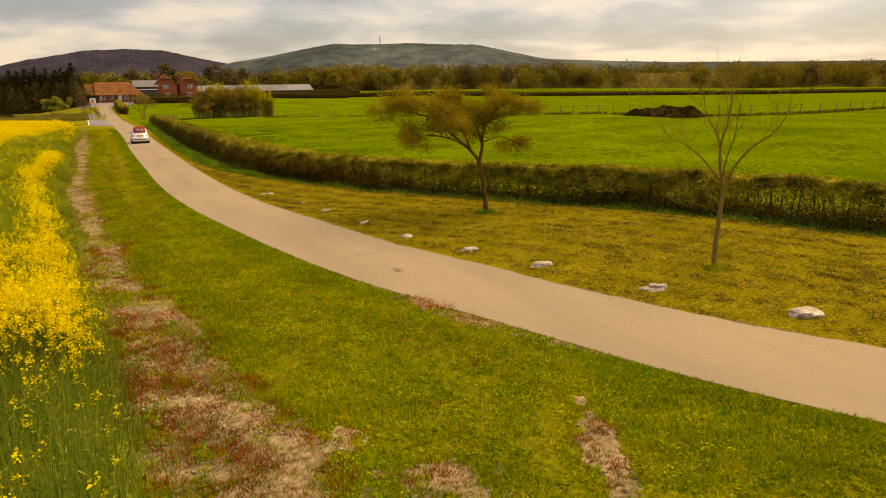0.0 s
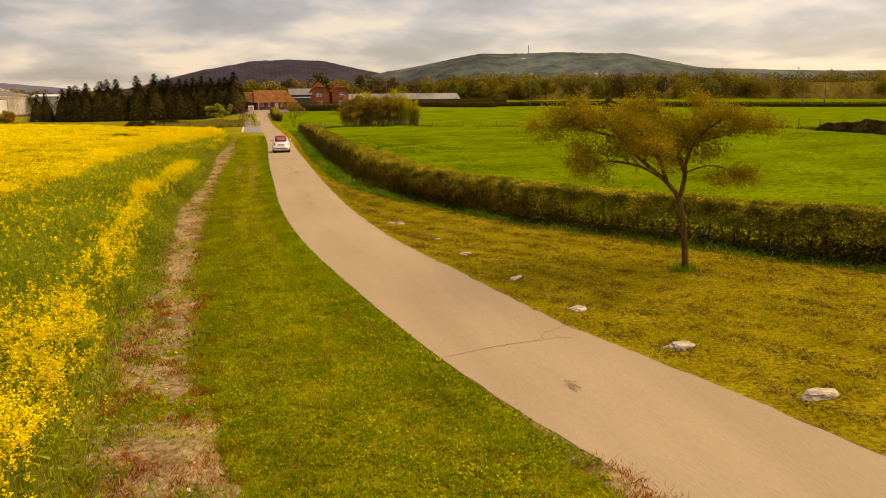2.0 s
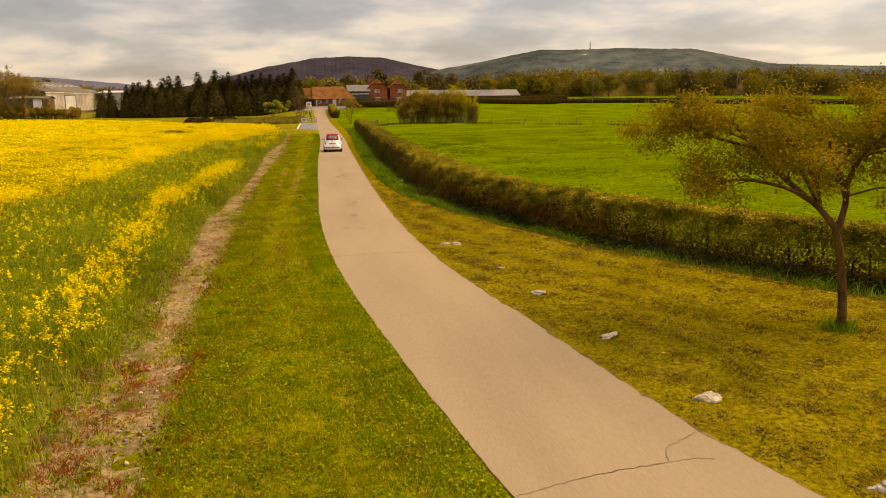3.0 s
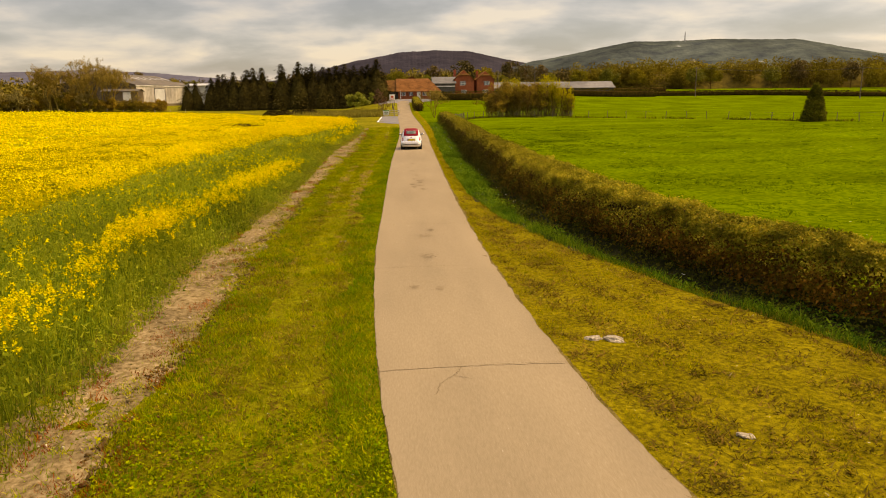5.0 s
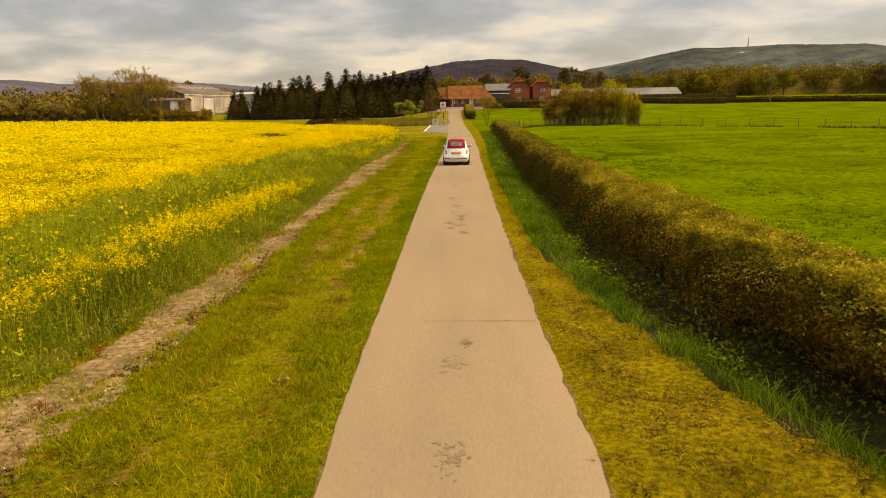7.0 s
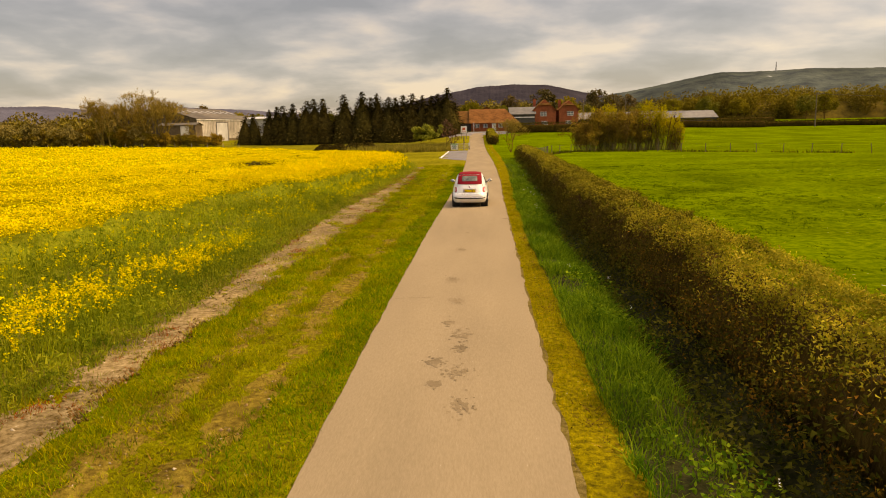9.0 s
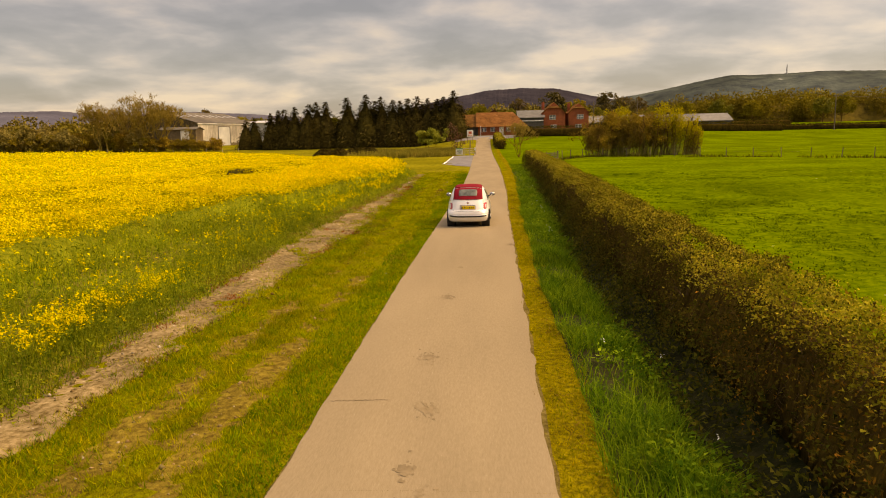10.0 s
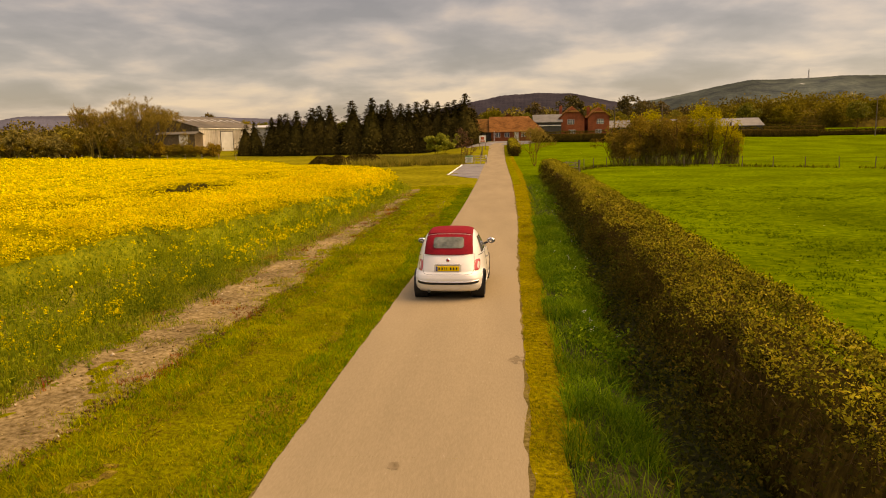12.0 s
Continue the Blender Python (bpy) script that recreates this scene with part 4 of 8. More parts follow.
    for name, m_, lab, sd, per in (("track_tufts", "edgegrass", "green weed tufts on the bare earth", 24, 12), ("red_sorrel", "redweed", "russet sorrel tufts on the bare earth", 25, 52)):
        x, y = strew(0.2, 7.6, 5, 40, per)
        ta, tb = interp(y, TRACK_Y, TRACK_A), interp(y, TRACK_Y, TRACK_B)
        k = (((x > ta - 0.2) & (x < tb + 0.3)) | in_patch(x, y)) & (0.5 * vnoise(x + 0.4 * y, y - 0.4 * x, 0.9, sd) + 0.5 * vnoise(x - 0.6 * y, y + 0.6 * x, 2.1, sd + 40) > interp(y, [8, 16, 24, 40], [0.40, 0.46, 0.56, 0.72]))
        x, y, h, w, ln = tufts(x[k], y[k], 26, 0.085, 0.04, 0.14 if m_ == "edgegrass" else 0.09, 0.014, 0.9)
        V, F = blades(x, y, ground_z(x, y) - 0.003, h, w, ln)
        stuff(name, V, F, M[m_], lab, "weeds")
    x, y = strew(-1.6, 6.8, 5, 110, 42)
    ta, tb = interp(y, TRACK_Y, TRACK_A), interp(y, TRACK_Y, TRACK_B)
    k = ((x > ta - 0.1) & (x < tb + 0.1)) | in_patch(x, y)
    x, y = x[k], y[k]
    V, F = lumps(np.column_stack([x, y, ground_z(x, y) + 0.012]), 0.008 + 0.034 * RNG.random(len(x)) ** 2.4)
    stuff("earth_clods", V, F, M["clod"], "dry crumbs and clods of earth on the track", "clods")
    y = RNG.uniform(20, 100, 5200)
    x = interp(y, TRACK_Y, TRACK_B) - 0.02 + RNG.normal(size=len(y)) * 0.10 + 0.35 * (vnoise(y, y * 0, 1.1, 153) - 0.5)
    k = vnoise(x, y, 0.8, 158) > 0.38
    V, F = lumps(np.column_stack([x, y, ground_z(x, y) + 0.015])[k], 0.012 + 0.042 * RNG.random(k.sum()) ** 2)
    stuff("turf_clods", V, F, M["turned"], "dark clods along the verge's cut edge", "clods")
    x, y = strew(-1.6, 6.8, 5, 108, 4)
    ta, tb = interp(y, TRACK_Y, TRACK_A), interp(y, TRACK_Y, TRACK_B)
    k = ((x > ta) & (x < tb)) | in_patch(x, y)
    V, F = lumps(np.column_stack([x, y, ground_z(x, y) + 0.016])[k], 0.012 + 0.03 * RNG.random(k.sum()) ** 2)
    stuff("chalk_pebbles", V, F, M["stone"], "pale chalk pebbles scattered on the bare earth", "pebbles")
    # mown verge between the lane and the ditch
    parts, dry = [], []
    for y0, y1, x1, per in ((5, 36, 24, 420), (36, 62, 12, 640), (62, 90, 9.5, 800), (90, 112, 10, 140)):
        x, y = strew(6.4, x1, y0, y1, per)
        L, R = road_x(y)
        hd = hedge_d(x, y)
        k = (x > R - 0.07 + 0.16 * vnoise(x, y, 2.5, 51)) & (hd < lush_from(y) + 0.1)
        x, y, hd = x[k], y[k], hd[k]
        cl = vnoise(x * 1.0, y * 0.6, 1.7, 13)
        k = cl + 0.3 > RNG.random(len(x))
        x, y, cl, hd = x[k], y[k], cl[k], hd[k]
        isdry = (0.5 * vnoise(x, y * 0.5, 2.4, 14) + 0.5 * vnoise(hd * 2.2, y * 0.3, 1.0, 37)) * 0.7 + 0.3 * RNG.random(len(x)) + 0.24 * np.exp(-((hd - lush_from(y) + 0.6) / 0.6) ** 2) * (y < 50) > 0.58 + 0.12 * (y > 50)
        h = (0.02 + 0.045 * cl ** 2) * RNG.uniform(0.5, 1.5, len(x))
        B = lambda s, ln: blades(x[s], y[s], np.maximum(ground_z(x[s], y[s]) - 0.004, land(x[s], y[s]) - 0.02), h[s], np.full(s.sum(), 0.014), ln)
        parts.append(B(~isdry, 0.9)); dry.append(B(isdry, 1.6))
    x, y = strew(6.5, 23, 6, 92, 17)
    hd = hedge_d(x, y)
    row = 0.5 + 0.5 * np.sin((hd + 0.3 * vnoise(x, y, 0.4, 17)) * 5.2)
    k = (x > road_x(y)[1] + 0.15) & (hd < lush_from(y) - 0.1) & (RNG.random(len(x)) < interp(y, [45, 60], [1.0, 0.45])) & (row * 0.6 + 0.5 * vnoise(x, y, 1.1, 16) > 0.45)
    tx, ty, th, tw, ln = tufts(x[k], y[k], 14, 0.08, 0.04, 0.12, 0.026, 1.3)
    dry.append(blades(tx, ty, ground_z(tx, ty) - 0.002, th, tw, ln))
    # mowings in rows on the verge by the crop
    x, y = strew(0.5, 8.5, 12, 96, 34)
    L = road_x(y)[0]
    k = (x > interp(y, TRACK_Y, TRACK_B) + 0.1) & (x < L - 0.3) & (vnoise((L - x) * 3.0, y * 0.10, 1.0, 30) * 0.85 + 0.30 * vnoise(x, y, 2.8, 31) > 0.60)
    tx, ty, th, tw, ln = tufts(x[k], y[k], 12, 0.08, 0.03, 0.10, 0.024, 1.4)
    dry.append(blades(tx, ty, ground_z(tx, ty) - 0.002, th, tw, ln))
    x, y = strew(6.5, 23, 6, 92, 9)
    k = (x > road_x(y)[1] + 0.1) & (hedge_d(x, y) < lush_from(y)) & (vnoise(x, y, 1.3, 20) > 0.4)
    tx, ty, th, tw, ln = tufts(x[k], y[k], 14, 0.05, 0.03, 0.085, 0.013, 0.9)
    parts.append(blades(tx, ty, ground_z(tx, ty) - 0.004, th, tw, ln))
    # withered mowings in rows, the rows' shadows put into their dark brown
    x, y = strew(6.5, 23, 6, 60, 26)
    hd = hedge_d(x, y)
    row = 0.5 + 0.5 * np.sin((hd + 0.35 * vnoise(x, y, 0.35, 33)) * 8.4)
    k = (x > road_x(y)[1] + 0.3) & (hd < lush_from(y) - 0.2) & (row * 0.45 + 0.55 * vnoise(hd * 1.8, y * 0.25, 1.0, 34) + 0.3 * vnoise(x, y, 1.3, 36) > 0.88)
    tx, ty, th, tw, ln = tufts(x[k], y[k], 11, 0.10, 0.03, 0.09, 0.022, 1.5)
    V, F = blades(tx, ty, ground_z(tx, ty) - 0.002, th, tw, ln)
    stuff("thatch", V, F, M["thatch"], "brown withered mowings in rows on the verge, row shadows in their colour", "cut grass")
    V, F = join_arrays(parts); stuff("mown_grass", V, F, M["mowngrass"], "short mown grass with yellowed patches", "grass")
    V, F = join_arrays(dry); stuff("hay_clippings", V, F, M["straw"], "dry straw-coloured mowings lying on the verge", "cut grass")
    # lush strip along the ditch
    parts = []
    for y0, y1, x1, per in ((0, 40, 27, 560), (40, 64, 12, 800), (64, 92, 11.5, 800), (92, 128, 12, 120)):
        x, y = strew(7, x1, y0, y1, per)
        hd = hedge_d(x, y)
        w = 0.20 + 0.35 * vnoise(x, y, 0.7, 61)
        k = (hd > lush_from(y) + 0.12 - w * 0.5) & (hd < lush_to(y) - 0.1 + w * 0.5) & (vnoise(x, y, 1.6, 62) > RNG.random(len(x)) * 0.8) & (x > road_x(y)[1] + 0.25)
        x, y = x[k], y[k]
        h = RNG.uniform(0.14, 0.40, len(x)) * (0.5 + 0.9 * vnoise(x, y, 0.9, 63))
        parts.append(blades(x, y, ground_z(x, y) - 0.01, h, np.full(len(x), 0.014), 0.9, seg=2))
    V, F = join_arrays(parts); stuff("ditch_grass", V, F, M["lush"], "tall lush green grass along the ditch", "grass")
    # broad-leaved weeds and a few white flower heads in the strip
    x, y = strew(7, 24, 10, 110, 24)
    hd = hedge_d(x, y)
    k = (hd > lush_from(y) + 0.3) & (hd < lush_to(y) + 0.35) & (vnoise(x, y, 0.8, 64) > 0.45) & (x > road_x(y)[1] + 0.5)
    x, y = x[k], y[k]
    P = np.repeat(np.column_stack([x, y, ground_z(x, y) + 0.16]), 16, axis=0) + RNG.normal(size=(len(x) * 16, 3)) * (0.10, 0.10, 0.07)
    V, F = leaves(P, 0.07, flat=0.4, kite=True); stuff("nettles", V, F, M["lush"], "clumps of broad-leaved green weeds by the ditch", "weeds")
    k = RNG.random(len(x)) < 0.035
    P = np.column_stack([x[k], y[k], ground_z(x[k], y[k]) + 0.42])
    P = np.repeat(P, 6, axis=0) + RNG.normal(size=(len(P) * 6, 3)) * 0.022
    V, F = leaves(P, 0.02, flat=0.5); stuff("white_flowers", V, F, M["whitepaint"], "small white flower heads among the ditch weeds", "wild flowers")
    # dry reeds and rough grass past the crop's end
    x, y = strew(-16, 1.6, 160, 182, 60)
    k = vnoise(x, y, 0.5, 75) + 0.3 * vnoise(x, y, 2, 76) > 0.55
    x, y = x[k], y[k]
    V, F = blades(x, y, ground_z(x, y), RNG.uniform(0.5, 1.5, len(x)) * interp(x, [-14, 1.6], [1.1, 0.7]), np.full(len(x), 0.10), 0.5)
    stuff("reeds", V, F, M["reed"], "rough olive grass and dry reeds past the crop", "reeds")
    # pasture tussocks near the hedge, their shading put into darker blades
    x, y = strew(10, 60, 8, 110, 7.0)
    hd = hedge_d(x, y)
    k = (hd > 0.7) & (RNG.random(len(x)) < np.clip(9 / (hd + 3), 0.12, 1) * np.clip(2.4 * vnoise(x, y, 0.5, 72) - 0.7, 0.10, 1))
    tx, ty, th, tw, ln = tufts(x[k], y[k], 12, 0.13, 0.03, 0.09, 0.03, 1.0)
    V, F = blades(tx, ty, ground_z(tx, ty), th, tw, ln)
    stuff("pasture_grass", V, F, M["pblade"], "short pasture grass with tussocks, their shade in a darker green", "grass")


build_grass()

# ---- rapeseed ----


HOLES = [(-12.9, 99.6, 1.9, 3.6), (-11.1, 101.8, 1.3, 2.6), (-13.9, 116.5, 0.75, 5.0), (-11.9, 117.5, 0.75, 5.0)]


def crop_front(y):
    """How far from the margin the tall crop in full flower begins."""
    return interp(y, [0, 10, 20, 32, 45, 54, 62, 72, 78, 84, 90, 97, 104, 110], [3.0, 4.0, 6.0, 6.4, 5.5, 5.5, 5.3, 4.4, 3.8, 3.1, 2.3, 1.6, 1.0, 0.8])


def in_hole(x, y):
    """Depth of the gaps along the tramlines, 0 to 1."""
    r = np.zeros(np.shape(x))
    for hx, hy, rx, ry in HOLES:
        r = np.maximum(r, np.exp(-(((x - hx) / rx) ** 2 + ((y - hy) / ry) ** 2) ** 4))
    return r


def flower_share(x, y):
    """How much of the crop's top is in flower: a thin green margin, uneven green bands, yellow further in."""
    d = crop_d(x, y)
    n1 = vnoise(x, y * 0.5, 0.45, 81); n2 = vnoise(x, y, 1.3, 82)
    strip_f = np.exp(-((d - interp(y, [26, 40], [0.7, 0.95])) / 0.42) ** 2) * interp(y, [0, 8, 10, 20, 25, 32, 38, 43, 56, 66, 74, 110], [0.1, 0.3, 1.0, 1.0, 0.3, 0.35, 0.55, 0.9, 0.8, 0.5, 0.15, 0.2])
    strip_f = np.maximum(1.2 * strip_f, 0.62 * np.clip((d - 0.15) / 0.3, 0, 1) * np.clip((4.0 - d) / 1.5, 0, 1) * interp(y, [9.5, 11, 19, 22], [0, 1, 1, 0]))
    inner = interp(y, [78, 90], [0.8, 1.0]) * np.clip((d - crop_front(y)) / 0.45, 0, 1) * (0.8 + 0.2 * np.clip(d / 15, 0, 1))
    inner = inner * np.clip(2.4 * (0.5 * vnoise(x, y, 0.55, 88) + 0.3 * vnoise(x, y, 1.7, 89) + 0.2 * vnoise(x, y, 0.16, 90) - 0.12), interp(y, [84, 100], [0.10, 0.6]), 1) * np.clip(4.2 * (crop_swell(x, y) - 0.30), interp(y, [84, 100], [0.06, 0.5]), 1)
    n3 = vnoise(x * 0.6, y * 1.6, 0.5, 83)
    s = np.maximum(strip_f * np.clip(0.22 + 1.7 * n1 * (0.5 + n2) - 0.5 * np.clip(n3 - 0.6, 0, 1), 0, 1.25), inner) * np.clip((d - 0.05) / 0.5, 0, 1)
    s *= interp(y, [9, 11.6, 13.2], [0.03, 0.08, 1.0]) * np.clip(1 - 4 * in_hole(x, y), 0, 1)
    return np.clip(np.maximum(s, 0.018 * (d > 0.1)), 0, 1)


def crop_swell(x, y):
    """Uneven growth of the crop: clumps standing proud of green dips."""
    return 0.45 * vnoise(x, y * 0.8, 1.0, 91) + 0.33 * vnoise(x, y, 2.4, 92) + 0.22 * vnoise(x, y, 0.4, 93)


def crop_height(x, y):
    d = crop_d(x, y)
    near = interp(d, [-0.35, 0.0, 0.3, 0.8, 3.0], [0.10, 0.30, 0.72, 1.0, 1.08]) * interp(y, [20, 28], [1.08, 1.0])
    e = d - crop_front(y) + 0.5
    far = interp(e, [-4.2, -3.0, -1.2, 0.0, 0.4, 1.5], [0.10, 0.28, 0.46, 0.66, 1.0, 1.15])
    w = interp(y, [52, 66], [0, 1])
    h = (near * (1 - w) + far * w) * (0.85 + 0.25 * vnoise(x, y, 0.5, 84))
    h = h * (0.84 + 0.36 * crop_swell(x, y))
    return h * (1 - 0.85 * in_hole(x, y))


def build_crop():
    crop = empty("rapeseed_crop", Matrix(), "dense rapeseed crop in yellow flower with green margins", "crop", kind="stuff")
    stems, lvs, fl, low, gapshade = [], [], [], [], []
    for y0, y1, x0, per in ((2, 14, -4, 95), (14, 40, -9, 42), (40, 66, -8, 26), (66, 116, -8, 24)):
        x, y = strew(x0, 1.8, y0, y1, per)
        d = crop_d(x, y)
        k = (d > -0.45) & (RNG.random(len(x)) < np.clip(0.45 + d, 0.25, 1))
        x, y, d = x[k], y[k], d[k]
        h = crop_height(x, y) * RNG.uniform(0.75, 1.15, len(x))
        z = ground_z(x, y)
        n = len(x)
        # stems: two or three blades each
        for r in range(3 if y1 < 41 else 2):
            (low if y1 < 15 else stems).append(blades(x + RNG.normal(size=n) * 0.05, y + RNG.normal(size=n) * 0.05, z, h * RNG.uniform(0.7, 1.0, n), np.full(n, 0.018 if y1 < 41 else 0.024), 0.3))
        m = 7
        f = RNG.uniform(0.15, 0.85, n * m)
        P = np.column_stack([np.repeat(x, m) + RNG.normal(size=n * m) * 0.09, np.repeat(y, m) + RNG.normal(size=n * m) * 0.09, np.repeat(z, m) + np.repeat(h, m) * f])
        if y1 < 15:
            P = P[RNG.random(len(P)) < 0.6]
            for r in range(4):
                low.append(blades(x + RNG.normal(size=n) * 0.09, y + RNG.normal(size=n) * 0.09, z, h * RNG.uniform(0.6, 1.1, n), np.full(n, 0.013), 0.22))
        (low if y1 < 15 else lvs).append(leaves(P, 0.07 if y1 < 15 else 0.10, aspect=0.26))
        s = flower_share(x, y)
        cnt = RNG.poisson(s * interp(y, [0, 30, 70, 116], [28, 30, 28, 14]))
        heads = RNG.poisson(cnt / 6.5)
        hi = np.repeat(np.arange(n), heads)
        hp = np.column_stack([x[hi] + RNG.normal(size=len(hi)) * 0.085, y[hi] + RNG.normal(size=len(hi)) * 0.085, z[hi] + h[hi] * RNG.uniform(0.85, 1.12, len(hi))])
        q = 12 if y1 < 41 else 8
        hp = np.repeat(hp, q, axis=0)
        idx = np.repeat(hi, q)
        P = hp + RNG.normal(size=hp.shape) * (0.022, 0.022, 0.035) * interp(y[idx], [0, 60, 116], [1.0, 1.2, 1.6])[:, None]
        fl.append(leaves(P, interp(y[idx], [0, 25, 70, 90, 116], [0.022, 0.030, 0.034, 0.048, 0.08]), flat=0.35, aspect=0.9))
    # young plants thick along the crop's margin
    y = RNG.uniform(24, 80, 11000)
    x = interp(y, CROP_Y, CROP_X) + 0.35 - 1.7 * RNG.random(len(y))
    k = vnoise(x, y, 1.1, 29) + 0.35 > RNG.random(len(x))
    x, y = x[k], y[k]; n = len(x); z = ground_z(x, y)
    h = (0.16 + 0.4 * np.clip(interp(y, CROP_Y, CROP_X) - x + 0.2, 0, 1)) * RNG.uniform(0.6, 1.3, n)
    for r in range(2):
        lvs.append(blades(x + RNG.normal(size=n) * 0.05, y + RNG.normal(size=n) * 0.05, z, h, np.full(n, 0.02), 0.4))
    f = RNG.uniform(0.2, 1.0, n * 4)
    P = np.column_stack([np.repeat(x, 4) + RNG.normal(size=n * 4) * 0.07, np.repeat(y, 4) + RNG.normal(size=n * 4) * 0.07, np.repeat(z, 4) + np.repeat(h, 4) * f])
    lvs.append(leaves(P, 0.06, aspect=0.35))
    y = RNG.uniform(30, 104, 5200)
    x = interp(y, CROP_Y, CROP_X) + RNG.normal(size=len(y)) * 0.16 + 0.08
    k = vnoise(x, y, 0.9, 94) > 0.42
    x, y = x[k], y[k]
    V, F = blades(x, y, ground_z(x, y), RNG.uniform(0.10, 0.38, len(x)), np.full(len(x), 0.016), 0.9)
    tagged(part("dead_stalks", fastmesh("dead_stalks", V, F), M["reed"], crop, "dry straw-coloured stalks at the crop's foot"), kind="stuff")
    # stalks round the gaps, their shadow put into a near-black brown
    for hx, hy, rx, ry in HOLES:
        x, y = strew(hx - 1.3 * rx, hx + 1.3 * rx, hy - 1.2 * ry, hy + 1.25 * ry, 80)
        gapshade.append(blades(x, y, land(x, y), crop_height(x, y) * RNG.uniform(0.7, 0.98, len(x)), np.full(len(x), 0.07), 0.5))
    V, F = join_arrays(stems); tagged(part("stalk_growth", fastmesh("stalk_growth", V, F), M["rapestem"], crop, "green rapeseed stems"), kind="stuff")
    V, F = join_arrays(gapshade); tagged(part("lodged_growth", fastmesh("lodged_growth", V, F), M["gapshade"], crop, "gap stalks, their shadow put into near-black brown"), kind="stuff")
    V, F = join_arrays(low); tagged(part("lower_growth", fastmesh("lower_growth", V, F), M["rapelow"], crop, "dense dark green stalks"), kind="stuff")
    V, F = join_arrays(lvs); tagged(part("foliage", fastmesh("foliage", V, F), M["rapeleaf"], crop, "narrow green leaves"), kind="stuff")
    # the closed canopy further in
    xs = np.unique(np.concatenate([np.arange(-34, 0.5, 0.45), np.arange(-110, -34, 1.5), -np.geomspace(110, 330, 14)]))
    ys = np.unique(np.concatenate([np.arange(-60, 4, 2.0), np.arange(4, 150, 0.6), np.arange(150, 216, 1.5)]))
    X, Y = np.meshgrid(xs, ys)
    D = crop_d(X, Y)
    Z = land(X, Y) + crop_height(X, Y) - 0.16 + 0.12 * (vnoise(X, Y, 1.6, 86) - 0.5)
    Z = Z - 0.5 * np.clip((X + 9.5) / 3.5, 0, 1) * interp(Y, [1, 2, 50, 62], [0, 0.7, 0.7, 0.3])
    rise = np.clip((D - crop_front(Y) + 0.25) / 0.6, 0, 1)
    Z = np.where(D < 0.3, land(X, Y) - 0.3, land(X, Y) - 0.1 + (Z - land(X, Y) + 0.1) * rise)
    ny, nx = X.shape
    i, j = np.meshgrid(np.arange(ny - 1), np.arange(nx - 1), indexing="ij")
    a = (i * nx + j).ravel()
    dmin = np.minimum(np.minimum(D[:-1, :-1], D[1:, 1:]), np.minimum(D[1:, :-1], D[:-1, 1:])).ravel()
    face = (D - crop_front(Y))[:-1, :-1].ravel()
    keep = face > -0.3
    # gap walls take the same shadow-dark colour
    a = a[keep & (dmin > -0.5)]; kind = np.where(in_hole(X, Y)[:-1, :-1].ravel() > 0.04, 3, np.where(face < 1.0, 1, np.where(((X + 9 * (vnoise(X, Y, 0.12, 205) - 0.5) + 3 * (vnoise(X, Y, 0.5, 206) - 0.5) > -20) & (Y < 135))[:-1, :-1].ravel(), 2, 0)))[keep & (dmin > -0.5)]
    F = np.stack([a, a + 1, a + nx + 1, a + nx], -1)
    me = fastmesh("canopy", np.stack([X, Y, Z], -1).reshape(-1, 3), F)
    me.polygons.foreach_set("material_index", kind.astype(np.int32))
    part("canopy", me, [M["canopy"], M["cropgreen"], M["undercanopy"], M["gapshade"]], crop, "closed yellow-green flower canopy", smooth=True)
    for x0, x1, y0, y1, per, size in ((-20, -2, 4, 60, 100, 0.062), (-20, -2, 60, 135, 125, 0.066), (-55, -20, 30, 185, 15, 0.13), (-120, -55, 70, 206, 2, 0.25)):
        x, y = strew(x0, x1, y0, y1, per)
        s = flower_share(x, y)
        k = (crop_d(x, y) > 0.6) & (RNG.random(len(x)) < s * 1.2)
        x, y = x[k], y[k]
        P = np.column_stack([x, y, land(x, y) + crop_height(x, y) + RNG.uniform(-0.14, 0.07, len(x))])
        fl.append(leaves(P, size, flat=0.5, aspect=0.9))
    V, F = join_arrays(fl); tagged(part("flowers", fastmesh("flowers", V, F), M["rapeflower"], crop, "bright yellow flower heads"), kind="stuff")


# colour of the gaps' shadow, painted on stalks and walls
M["gapshade"] = mat("shadowed_gap_stalks", [(0.018, 0.016, 0.004), (0.035, 0.034, 0.006), (0.06, 0.05, 0.009)], 5.0, 0.95, isl=0.3, spec=0.0)
# darker olive: the shading between flower heads is put into this colour
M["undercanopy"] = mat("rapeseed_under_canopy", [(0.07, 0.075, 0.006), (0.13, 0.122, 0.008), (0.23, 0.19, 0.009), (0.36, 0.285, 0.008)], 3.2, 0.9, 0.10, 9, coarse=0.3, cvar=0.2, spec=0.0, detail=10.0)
M["canopy"] = mat("rapeseed_canopy", [(0.06, 0.085, 0.006), (0.14, 0.145, 0.008), (0.33, 0.275, 0.006), (0.56, 0.45, 0.006)], 1.3, 0.85, 0.14, 6, coarse=0.09, cvar=0.15, trans=0.0, spec=0.02, detail=10.0)
build_crop()

# ---- hedge ----


